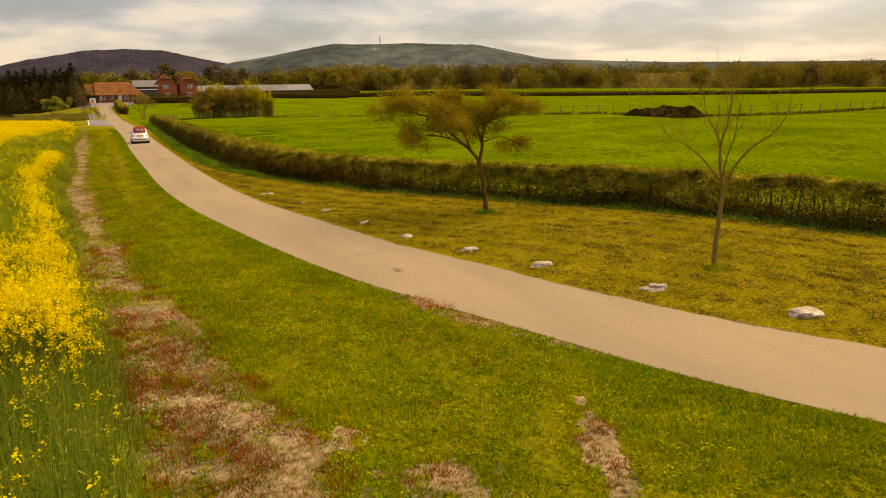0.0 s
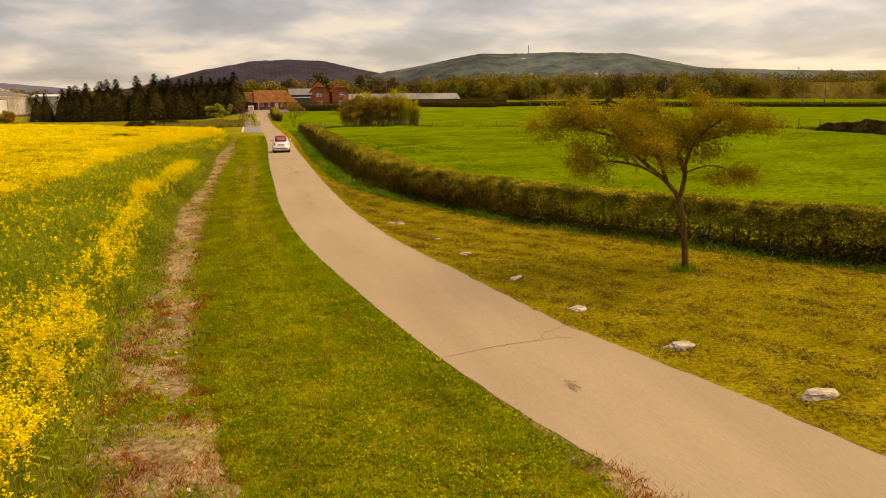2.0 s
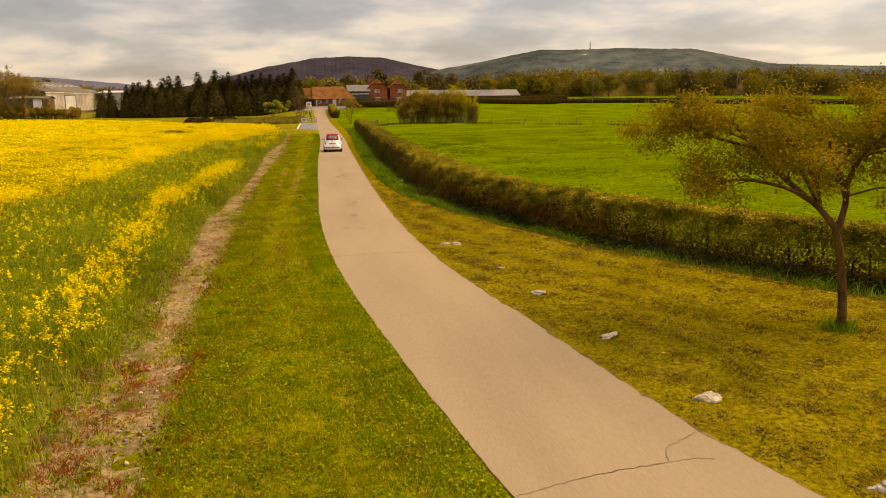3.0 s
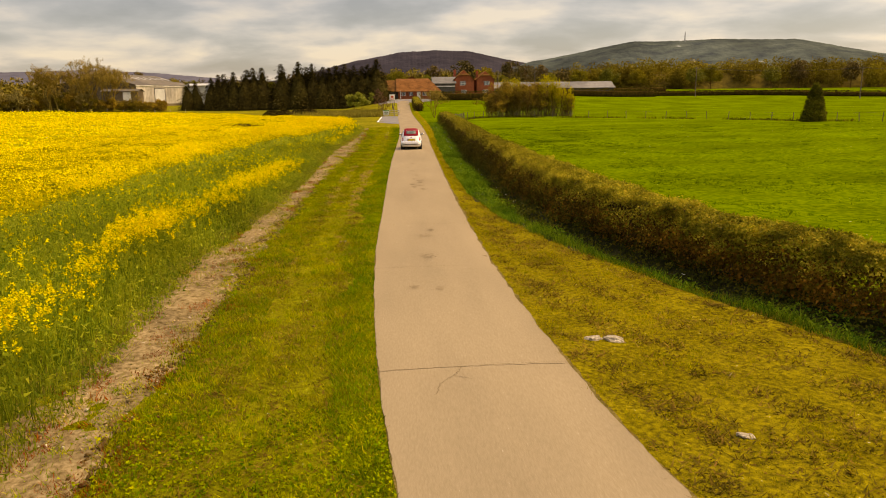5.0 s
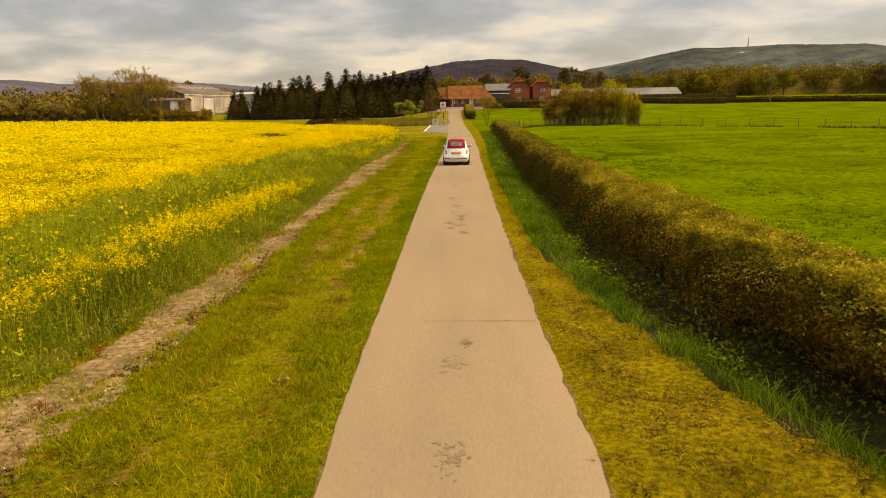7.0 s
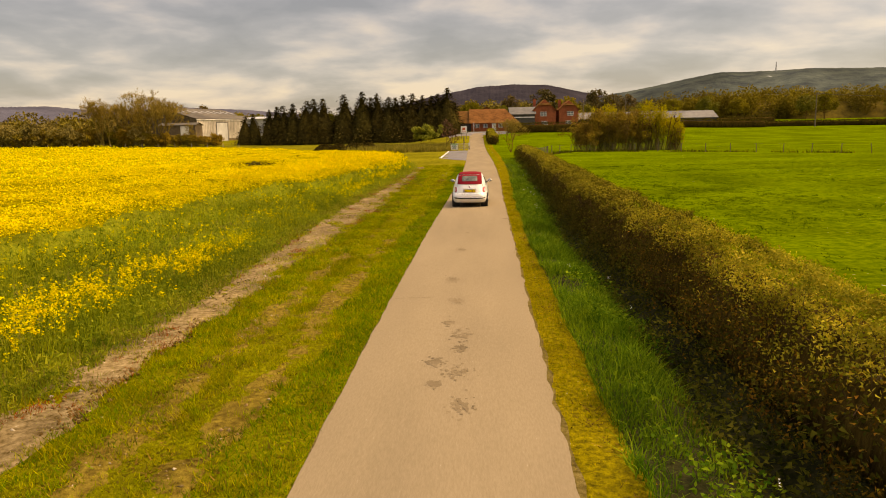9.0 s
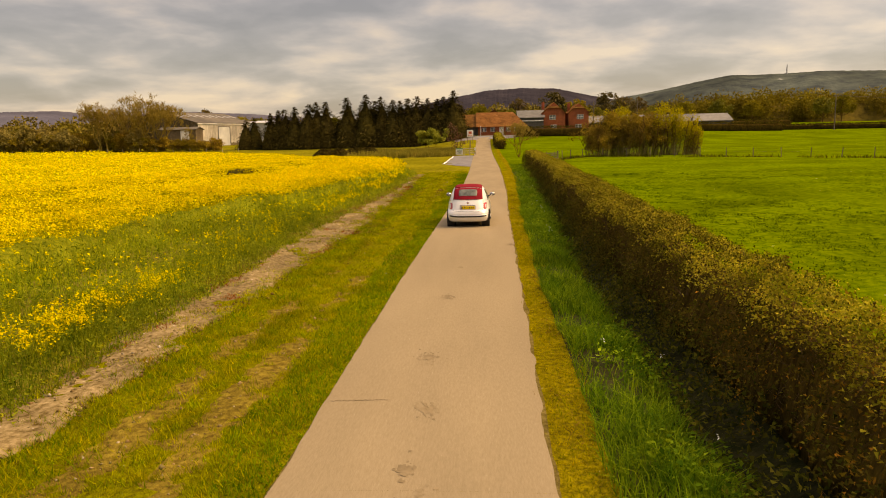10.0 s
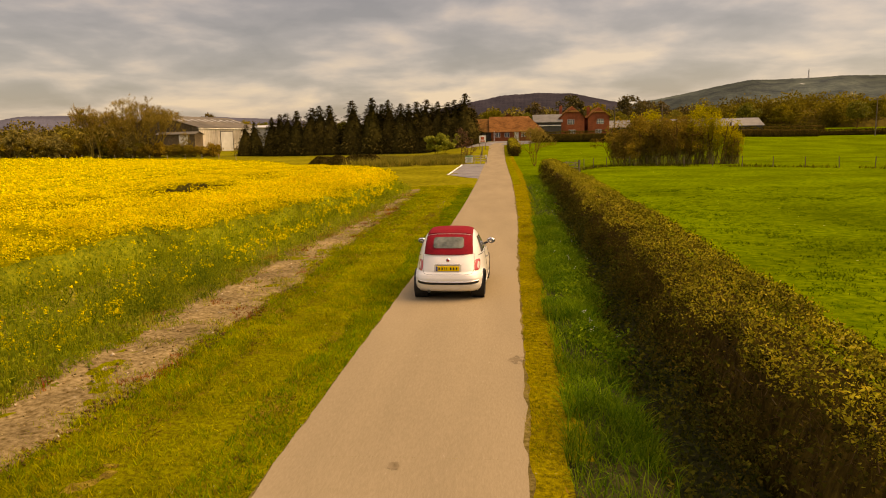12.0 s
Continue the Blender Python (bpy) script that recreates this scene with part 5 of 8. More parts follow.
def build_hedge(name, line, top, width, label, leaf_per=420, seed=0, leaf=0.045, foot=0.0, core_in=0.68):
    """A clipped hedge: a dark inner core, stems at the foot, loose twigs and a shell of small leaves."""
    rng = np.random.default_rng(90 + seed)
    h = empty(name, Matrix(), label, "hedge", kind="")
    Ln = np.linalg.norm(np.diff(line, axis=0), axis=1).sum()
    n = max(8, int(Ln / 0.35))
    C = catmull(line, n)
    T = np.gradient(C, axis=0); T /= np.linalg.norm(T, axis=1)[:, None]
    Nn = np.column_stack([T[:, 1], -T[:, 0]])
    g = ground_z(C[:, 0], C[:, 1])
    prof = [(-0.74, 0.0), (-0.62, 0.35), (-0.49, 0.75), (-0.38, 0.93), (-0.20, 1.0), (0.20, 1.0), (0.38, 0.93), (0.46, 0.75), (0.44, 0.35), (0.34, 0.02)]
    V = []

    def slim(y):
        return interp(y, [32, 46], [0.62, 1.0]) if seed == 0 else np.ones(np.shape(y))

    def tall(y):
        return interp(y, [36, 52], [0.86, 1.02]) if seed == 0 else np.ones(np.shape(y))
    q01 = np.linspace(0, 1, n) * Ln
    endf = np.clip(np.minimum(q01, Ln - q01) / 0.6, 0.02, 1) ** 0.5
    for u, f in prof:
        thin = slim(C[:, 1])
        p = C + Nn * (endf * thin * u * width * core_in * (1 + 0.3 * (vnoise(C[:, 0], C[:, 1], 1.1, seed + int(u * 40) + 30) - 0.5)))[:, None]
        z = g + endf * tall(C[:, 1]) * top * core_in * f * (1.0 + 0.06 * (vnoise(C[:, 0], C[:, 1], 0.9, seed + 3) - 0.5)) + 0.12 * top * f
        V.append(np.column_stack([p, z]))
    k = len(prof)
    V = np.stack(V, 1).reshape(-1, 3)
    i, j = np.meshgrid(np.arange(n - 1), np.arange(k), indexing="ij")
    a = i * k + j; b = i * k + (j + 1) % k
    F = np.stack([a, b, b + k, a + k], -1)
    if seed == 0:
        # where the hedge is thin its twigs are open
        F = F[~np.repeat((C[:-1, 1] < 37)[:, None], k, 1)]
    F = F.reshape(-1, 4)
    # solid core whose dark brown stands in for shade among the inner twigs
    part("inner_growth", fastmesh("inner_growth", V, F), M["hedgecore"], h, smooth=True)

    def at(s, u, f):
        """Places by share of length, of width (-0.5..0.5) and of height."""
        q = s * (n - 1)
        cx, cy = np.interp(q, np.arange(n), C[:, 0]), np.interp(q, np.arange(n), C[:, 1])
        nx_, ny_ = np.interp(q, np.arange(n), Nn[:, 0]), np.interp(q, np.arange(n), Nn[:, 1])
        lump = 0.17 * (vnoise(cx + 3 * u, cy + f * 2, 1.3, seed + 8) - 0.5) * 2 + 0.05 * (vnoise(cx, cy + f * 4, 3.1, seed + 9) - 0.5) * 2
        side = (u * width + lump * np.sign(u)) * slim(cy)
        px, py = cx + nx_ * side, cy + ny_ * side
        return np.column_stack([px, py, ground_z(cx, cy) + f * top * tall(cy) * (1 + 0.10 * (vnoise(cx, cy, 0.8, seed + 5) - 0.5) + 0.07 * (vnoise(cx + 2 * u, cy, 2.2, seed + 6) - 0.5))])
    # leaves: on the top and on both faces, thinner towards the foot
    m = int(Ln * width * leaf_per)
    top_u = rng.uniform(-0.56, 0.56, m)
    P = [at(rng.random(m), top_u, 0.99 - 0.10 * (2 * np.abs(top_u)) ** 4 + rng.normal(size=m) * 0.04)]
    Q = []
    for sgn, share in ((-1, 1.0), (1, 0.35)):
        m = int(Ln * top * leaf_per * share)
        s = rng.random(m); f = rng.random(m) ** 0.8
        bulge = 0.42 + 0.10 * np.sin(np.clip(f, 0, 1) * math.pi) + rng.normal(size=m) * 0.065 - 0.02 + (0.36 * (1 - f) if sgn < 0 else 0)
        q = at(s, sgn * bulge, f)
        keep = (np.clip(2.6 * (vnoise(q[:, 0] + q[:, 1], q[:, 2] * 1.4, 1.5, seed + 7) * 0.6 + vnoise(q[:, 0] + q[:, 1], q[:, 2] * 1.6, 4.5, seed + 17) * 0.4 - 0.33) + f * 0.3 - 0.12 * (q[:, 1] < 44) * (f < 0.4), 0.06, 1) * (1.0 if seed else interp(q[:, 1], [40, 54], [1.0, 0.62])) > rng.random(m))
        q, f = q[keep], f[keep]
        # upper leaves take the lighter colour, which paints in their sunlight
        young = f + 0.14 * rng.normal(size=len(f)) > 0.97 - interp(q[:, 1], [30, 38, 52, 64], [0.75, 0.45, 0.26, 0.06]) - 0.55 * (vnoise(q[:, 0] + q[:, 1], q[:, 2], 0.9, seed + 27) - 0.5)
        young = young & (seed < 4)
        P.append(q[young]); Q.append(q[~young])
    if seed == 0:
        # leafy inside of the thin stretch, opener between the stems at mid height
        m = 210000
        q = at(rng.random(m) * 0.62, rng.uniform(-0.42, 0.42, m), rng.random(m))
        f = (q[:, 2] - ground_z(q[:, 0], q[:, 1])) / top
        o = vnoise(q[:, 0] + q[:, 1] * 0.3, q[:, 2] * 0.8, 1.7, 203)
        q = q[(q[:, 1] < 38) & (rng.random(m) < np.clip(interp(f, [0.0, 0.18, 0.3, 0.55, 0.7], [1.0, 0.95, 0.5, 0.75, 1.0]) + 1.5 * (o - 0.5), 0.08, 1))]
        light = rng.random(len(q)) < interp((q[:, 2] - ground_z(q[:, 0], q[:, 1])) / top, [0.25, 0.5], [0.0, 0.4])
        P.append(q[light]); Q.append(q[~light])
    m = int(top * width * leaf_per * 2.0)
    for q0 in (0.0, 1.0):
        Q.append(at(np.clip(q0 + (0.5 - q0) * 2 * rng.uniform(0.0, 0.5 / Ln, m), 0, 1), rng.uniform(-0.5, 0.5, m), rng.uniform(0.02, 1.0, m)))
    if seed >= 4:
        Q.append(P[0][rng.random(len(P[0])) < 0.85]); P[0] = P[0][:40]
    P, Q = np.concatenate(P), np.concatenate(Q)
    if seed == 0:
        P, Q = (A[rng.random(len(A)) < interp(A[:, 1], [-4, 8, 30, 44, 56, 74, 84, 106, 130], [0.16, 0.62, 0.8, 0.8, 1, 1, 0.6, 0.25, 0.2])] for A in (P, Q))
        grain = lambda A: interp(A[:, 1], [-4, 8, 30, 44, 56, 74, 84, 106, 130], [0.085, 0.07, 0.058, 0.042, 0.033, 0.033, 0.038, 0.05, 0.06])
    else:
        grain = lambda A: np.full(len(A), leaf)
    if seed == 0:
        dull = rng.random(len(P)) < interp(P[:, 1], [54, 62, 80, 92], [0.0, 0.38, 0.38, 0.1])
        P, Q = P[~dull], np.concatenate([Q, P[dull]])
        # russet stretch, also kept lighter than the shaded one by its colour
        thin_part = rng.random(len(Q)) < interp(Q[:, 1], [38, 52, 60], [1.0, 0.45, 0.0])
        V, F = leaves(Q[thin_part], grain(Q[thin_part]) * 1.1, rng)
        tagged(part("russet_foliage", fastmesh("russet_foliage", V, F), M["hedgerusset"], h, "russet-brown leaves on the thin stretch, its brighter light in their colour"), kind="stuff")
        Q = Q[~thin_part]
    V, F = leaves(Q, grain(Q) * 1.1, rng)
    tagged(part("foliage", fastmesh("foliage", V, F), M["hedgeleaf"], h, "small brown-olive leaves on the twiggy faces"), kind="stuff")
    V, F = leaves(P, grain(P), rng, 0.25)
    tagged(part("new_growth", fastmesh("new_growth", V, F), M["hedgetop"], h, "young bronze-olive shoots along the clipped top, sunlight in their colour"), kind="stuff")
    # twigs poking out, and stems at the foot
    m = int(Ln * min(380, leaf_per * 0.3))
    s = rng.random(m)
    su = rng.uniform(-0.62, 0.45, m); A = at(s, su, rng.uniform(0.1, 0.97, m))
    d = rng.normal(size=(m, 3)) * 0.10; d[:, 2] = np.abs(d[:, 2]) + 0.05
    w = rng.normal(size=(m, 3)) * 0.0025
    V = np.stack([A - w, A + w, A + d], 1).reshape(-1, 3)
    tagged(part("twig_growth", fastmesh("twig_growth", V, np.arange(m * 3).reshape(-1, 3)), M["twig"], h), kind="stuff")
    parts = []
    for q in np.arange(0.2, Ln, 0.42):
        p0 = at(np.array([q / Ln]), np.array([rng.uniform(-0.18, 0.18)]), np.array([-0.03]))[0]
        p1 = p0 + (rng.normal() * 0.08, rng.normal() * 0.08, top * 0.6)
        pm = (p0 + p1) / 2 + (rng.normal() * 0.04, rng.normal() * 0.04, 0)
        parts.append(tube_arrays([p0, pm, p1], [0.035, 0.028, 0.02], 5))
    if seed == 0:
        for q in np.sort(rng.uniform(0.1, Ln * 0.42, int(Ln * 0.42 * 3.2))):
            u = rng.uniform(-0.6, 0.0)
            p0 = at(np.array([q / Ln]), np.array([u]), np.array([-0.02]))[0]
            p1 = at(np.array([q / Ln]), np.array([u + 0.14]), np.array([rng.uniform(0.6, 0.95)]))[0] + (rng.normal() * 0.12, rng.normal() * 0.1, 0)
            pm = (p0 + p1) / 2 + (rng.normal() * 0.05, rng.normal() * 0.05, 0)
            parts.append(tube_arrays([p0, pm, p1], [0.018, 0.014, 0.008], 4))
    V, F = join_arrays(parts)
    tagged(part("stem_growth", fastmesh("stem_growth", V, F), M["twig"], h), kind="stuff")
    return h


build_hedge("hedge", HEDGE, 1.42, 1.28, "long clipped mixed hedge with olive-bronze top and twiggy sides", 2100, 0, leaf=0.033)


def build_undergrowth():
    """Brambles and weeds spilling from the hedge foot into the ditch."""
    rng = np.random.default_rng(55)
    n = 76000
    y = rng.uniform(2, 126, n); f = rng.random(n)
    hd = lush_to(y) - 0.1 + (-0.45 - lush_to(y)) * rng.random(n) ** 0.8
    x = hedge_x(y) + hd / interp(y, HEDGE_C[:, 1], HEDGE_COS)
    up = np.clip((hd - lush_to(y)) / 1.0, 0, 1)
    z = ground_z(x, y) + f * (0.12 + 0.75 * up) * (0.5 + vnoise(x, y, 0.9, 95))
    k = (vnoise(x, y, 1.2, 96) * 0.8 + 0.3 > rng.random(n))
    V, F = leaves(np.column_stack([x, y, z])[k], 0.062, rng, 0.2)
    stuff("undergrowth", V, F, M["undergrowth"], "dark brambles and weeds at the hedge foot", "undergrowth")


build_undergrowth()

# ---- trees ----


def limb(P, r0, r1, n=9, sides=7):
    C = catmull(P, n)
    return tube_arrays(C, np.linspace(r0, r1, n), sides), C


def grow(limbs, tips, p, d, length, r, depth, rng, spread=0.7, up=0.15):
    """Branches splitting again and again; fills limbs with tubes and tips with twig ends."""
    q = [p]
    cur = np.array(p, float); dd = np.array(d, float)
    for _ in range(3):
        dd = dd + rng.normal(size=3) * 0.16 + (0, 0, up * 0.3)
        dd /= np.linalg.norm(dd)
        cur = cur + dd * length / 3
        q.append(cur.copy())
    limbs.append(tube_arrays(np.array(q), np.linspace(r, r * 0.55, 4), 5 if r > 0.02 else 4))
    tips.append(cur.copy()); tips.append(q[2])
    if depth > 0:
        for _ in range(rng.integers(2, 4)):
            nd = dd + rng.normal(size=3) * spread; nd[2] += up
            nd /= np.linalg.norm(nd)
            grow(limbs, tips, cur, nd, length * rng.uniform(0.62, 0.85), r * 0.55, depth - 1, rng, spread, up)


def build_umbrella_tree():
    """The leaning, flat-topped tree on the mown verge."""
    rng = np.random.default_rng(4)
    x0, y0 = 13.35, 22.6
    z0 = float(ground_z(x0, y0))
    lat = np.array([0.85, -0.52, 0]); dep = np.array([0.52, 0.85, 0])

    def W(a, b, z):
        return np.array([x0, y0, z0]) + lat * a + dep * b + (0, 0, z)
    t = empty("tree", Matrix(), "leaning flat-topped tree with young bronze leaves on the verge", "tree")
    limbs, tips = [], []
    tr, _ = limb([W(0.02, 0, -0.05), W(0.0, 0, 0.5), W(-0.06, 0.02, 1.0), W(-0.14, 0.03, 1.5), W(-0.26, 0.03, 1.95)], 0.085, 0.065, 14, 9)
    part("trunk", fastmesh("trunk", *tr), M["bark"], t, smooth=True)
    mains = [
        ([W(-0.2, 0, 1.8), W(-0.1, 0.1, 2.3), W(-0.08, 0.15, 2.75), W(0.10, 0.1, 3.2), W(0.40, 0, 3.55), W(0.70, 0, 3.75)], 0.06),
        ([W(-0.25, 0, 1.9), W(-0.6, 0.0, 2.3), W(-1.2, 0.1, 2.8), W(-1.7, 0.2, 3.3), W(-2.1, 0.2, 3.75), W(-2.7, 0.3, 4.05)], 0.065),
        ([W(-0.6, 0, 2.3), W(-1.1, -0.2, 2.6), W(-1.8, -0.3, 2.75), W(-2.2, -0.4, 2.7), W(-2.7, -0.4, 2.5)], 0.045),
        ([W(-0.5, 0, 2.2), W(-0.7, -0.5, 2.8), W(-1.0, -0.9, 3.3), W(-1.4, -1.2, 3.7)], 0.045),
        ([W(-0.5, 0, 2.2), W(-0.8, 0.7, 2.8), W(-1.3, 1.2, 3.4), W(-1.7, 1.6, 3.7)], 0.045),
        ([W(-0.1, 0.1, 2.4), W(-0.3, 0.2, 3.0), W(-0.6, 0.3, 3.5), W(-0.8, 0.2, 4.0)], 0.045),
        ([W(-1.7, 0.2, 3.3), W(-2.4, 0.0, 3.5), W(-2.9, 0.0, 3.7), W(-3.4, 0.1, 3.7)], 0.035),
        ([W(-0.1, 0.1, 2.45), W(0.4, -0.1, 2.65), W(0.8, -0.2, 2.6), W(1.15, -0.2, 2.4)], 0.022),
        ([W(0.15, 0.1, 3.2), W(0.7, 0.2, 3.35), W(0.95, 0.2, 3.5), W(1.25, 0.2, 3.5)], 0.025),
        ([W(0.15, 0.1, 3.1), W(0.3, 0.7, 3.5), W(0.4, 1.2, 3.8)], 0.03),
    ]
    for P, r in mains:
        tb, C = limb(P, r, r * 0.35, 12, 6)
        part("limb", fastmesh("limb", *tb), M["bark"], t, smooth=True)
        k = 8 if r > 0.03 else 4
        for q in np.linspace(0.35, 1.0, k):
            i = min(len(C) - 2, int(q * (len(C) - 1)))
            d = C[i + 1] - C[i]; d /= np.linalg.norm(d)
            d = d + rng.normal(size=3) * 0.7; d[2] += 0.25; d /= np.linalg.norm(d)
            grow(limbs, tips, C[i], d, rng.uniform(0.26, 0.44), max(0.008, r * 0.34), 2, rng, 0.9, 0.06)
    V, F = join_arrays(limbs); tagged(part("twig_growth", fastmesh("twig_growth", V, F), M["bark"], t), kind="stuff")
    tips = np.array(tips)
    tips = tips[tips[:, 2] < z0 + 4.45]
    tips = tips[rng.random(len(tips)) < 0.8]
    P = np.repeat(tips, 44, axis=0); P = P + rng.normal(size=P.shape) * (0.17, 0.17, 0.08)
    V, F = leaves(P, 0.054, rng, 0.1, kite=True); part("crown", fastmesh("crown", V, F), M["treeleaf"], t, "loose bronze-green leaves")
    x, y = x0 + rng.normal(size=420) * 0.16, y0 + rng.normal(size=420) * 0.16
    V, F = blades(x, y, ground_z(x, y), rng.uniform(0.08, 0.26, 420), np.full(420, 0.02), 0.6, rng)
    tagged(part("grass_skirt", fastmesh("grass_skirt", V, F), M["lush"], t), kind="stuff")


def build_bare_tree():
    rng = np.random.default_rng(12)
    x0, y0 = 13.98, 12.8
    z0 = float(ground_z(x0, y0))
    lat = np.array([0.70, -0.71, 0]); dep = np.array([0.71, 0.70, 0])

    def W(a, b, z):
        return np.array([x0, y0, z0]) + lat * a + dep * b + (0, 0, z)
    t = empty("tree", Matrix(), "slender bare young tree with upright limbs on the verge", "tree")
    tr, _ = limb([W(-0.02, 0, -0.05), W(0.0, 0, 0.4), W(0.03, 0.0, 1.0), W(0.08, 0.0, 1.6), W(0.10, 0, 1.95)], 0.06, 0.045, 12, 9)
    part("trunk", fastmesh("trunk", *tr), M["palebark"], t, smooth=True)
    limbs, tips = [], []
    mains = [
        ([W(0.10, 0, 1.9), W(0.0, 0, 2.4), W(-0.02, 0, 2.9), W(0.08, 0, 3.3), W(0.15, 0.1, 3.7), W(0.16, 0.1, 4.3)], 0.055),
        ([W(0.12, 0, 1.9), W(0.3, 0.1, 2.4), W(0.65, 0.1, 2.85), W(1.05, 0.1, 3.15), W(1.3, 0.2, 3.5), W(1.4, 0.2, 3.8)], 0.045),
        ([W(0.0, 0, 2.1), W(-0.35, -0.1, 2.55), W(-0.75, -0.1, 2.9), W(-1.15, -0.1, 3.1), W(-1.3, -0.1, 3.35)], 0.032),
        ([W(0.0, 0, 2.6), W(-0.1, 0.3, 3.1), W(-0.35, 0.4, 3.6), W(-0.45, 0.4, 4.1)], 0.03),
        ([W(0.05, 0, 2.0), W(0.1, -0.4, 2.6), W(0.25, -0.6, 3.2), W(0.3, -0.7, 3.8)], 0.03),
        ([W(0.05, 0, 1.35), W(-0.35, 0, 1.5), W(-0.8, 0.1, 1.5), W(-1.1, 0.1, 1.7)], 0.014),
        ([W(0.08, 0, 1.55), W(-0.3, 0.2, 1.8), W(-0.75, 0.2, 2.1), W(-0.9, 0.2, 2.4)], 0.014),
        ([W(0.1, 0, 1.7), W(0.5, -0.1, 1.85), W(0.75, -0.1, 2.05)], 0.012),
    ]
    for P, r in mains:
        r = r * 0.72
        tb, C = limb(P, r, r * 0.3, 12, 6)
        part("limb", fastmesh("limb", *tb), M["palebark"], t, smooth=True)
        for q in np.linspace(0.3, 1.0, 9 if r > 0.02 else 4):
            i = min(len(C) - 2, int(q * (len(C) - 1)))
            d = C[i + 1] - C[i]; d /= np.linalg.norm(d)
            d = d + rng.normal(size=3) * 0.5; d[2] += 0.35; d /= np.linalg.norm(d)
            grow(limbs, tips, C[i], d, rng.uniform(0.3, 0.55), max(0.006, r * 0.25), 2, rng, 0.5, 0.25)
    V, F = join_arrays(limbs); tagged(part("twig_growth", fastmesh("twig_growth", V, F), M["palebark"], t), kind="stuff")
    tips = np.array(tips)
    P = tips[rng.random(len(tips)) < 0.35]; P = np.repeat(P, 2, axis=0); P = P + rng.normal(size=P.shape) * 0.05
    V, F = leaves(P, 0.035, rng); tagged(part("buds", fastmesh("buds", V, F), M["treeleaf"], t, "a few opening buds"), kind="stuff")
    x, y = x0 + rng.normal(size=380) * 0.14, y0 + rng.normal(size=380) * 0.14
    V, F = blades(x, y, ground_z(x, y), rng.uniform(0.06, 0.22, 380), np.full(380, 0.02), 0.6, rng)
    tagged(part("grass_skirt", fastmesh("grass_skirt", V, F), M["grass"], t), kind="stuff")


build_umbrella_tree()
build_bare_tree()


def clump_tree(name, height, width, seed, label, material, bark="bark", stems=1, base=0.25, dens=1.0, leaf=0.3, lumps=26, shoots=0, clear=0.1):
    """A broadleaf tree: trunk, limbs and a crown of many leaf clumps with gaps."""
    rng = np.random.default_rng(seed)
    t = empty(name, Matrix(), label, "tree" if name != "bush" else "bush")
    limbs, ends = [], []
    for s in range(stems):
        off = rng.normal(size=2) * (0.0 if stems == 1 else width * 0.22)
        top = np.array([off[0] * 1.6 + rng.normal() * 0.1, off[1] * 1.6, height * rng.uniform(0.6, 0.8)])
        p0 = np.array([off[0] * 0.8, off[1] * 0.8, -0.1])
        tb, C = limb([p0, p0 * 0.5 + top * 0.5 + rng.normal(size=3) * 0.03 * height, top], 0.025 * height / stems ** 0.5, 0.008 * height, 8, 6)
        limbs.append(tb)
        for q in np.linspace(0.3, 1, 7 if stems == 1 else 4):
            i = min(len(C) - 2, int(q * (len(C) - 1)))
            d = rng.normal(size=3); d[2] = abs(d[2]) * 0.6 + 0.35; d /= np.linalg.norm(d)
            e = C[i] + d * (width * 0.42 * rng.uniform(0.6, 1.1))
            limbs.append(tube_arrays([C[i], (C[i] + e) / 2 + (0, 0, -0.03 * height), e], [0.012 * height, 0.008 * height, 0.003 * height], 4))
            ends.append(e)
    V, F = join_arrays(limbs)
    part("trunk", fastmesh("trunk", V, F), M[bark], t)
    ends = np.array(ends)
    n = lumps
    a = rng.uniform(0, 2 * np.pi, n); cz = rng.uniform(-1, 1, n); rr = np.sqrt(1 - cz ** 2) * rng.uniform(0.55, 1.0, n)
    if name == "bush":
        cz = rng.uniform(-0.95, 1, n); rr = np.sqrt(np.clip(1 - np.clip(cz, -0.2, 1) ** 2, 0.05, 1)) * rng.uniform(0.2, 1.1, n)
    c = np.column_stack([np.cos(a) * rr * width * 0.40, np.sin(a) * rr * width * 0.40, height * (base + (1 - base) / 2) + cz * height * (1 - base) * 0.40])
    c = np.concatenate([c, ends])
    m = int(80 * dens)
    P = np.repeat(c, m, axis=0)
    g = rng.normal(size=P.shape); g /= np.linalg.norm(g, axis=1)[:, None]; g *= rng.random((len(P), 1)) ** 0.4
    P = P + g * np.repeat(rng.uniform(0.10, 0.20, len(c)), m)[:, None] * (width, width, height * (1 - base) * 0.9)
    P = P[P[:, 2] > clear * (1 + 0.4 * rng.random(len(P))) if clear > 0.1 else P[:, 2] > -0.05]
    if shoots:
        # upright shoots, leafy along their length
        a = rng.uniform(0, 2 * np.pi, shoots); q = width * 0.45 * np.sqrt(rng.random(shoots))
        z0 = height * 0.35; z1 = height * rng.uniform(0.8, 1.12, shoots) * (1 - 0.35 * (q / (width * 0.5)) ** 2)
        f = rng.random((shoots, 26))
        sx = (np.cos(a) * q)[:, None] * (0.85 + 0.3 * f); sy = (np.sin(a) * q)[:, None] * (0.85 + 0.3 * f)
        sz = z0 + (z1 - z0)[:, None] * f
        S = np.stack([sx, sy, sz], -1).reshape(-1, 3)
        P = np.concatenate([P, S + rng.normal(size=S.shape) * 0.07])
    V, F = leaves(P, leaf * 1.2, rng); part("crown", fastmesh("crown", V, F), M[material], t)
    return t


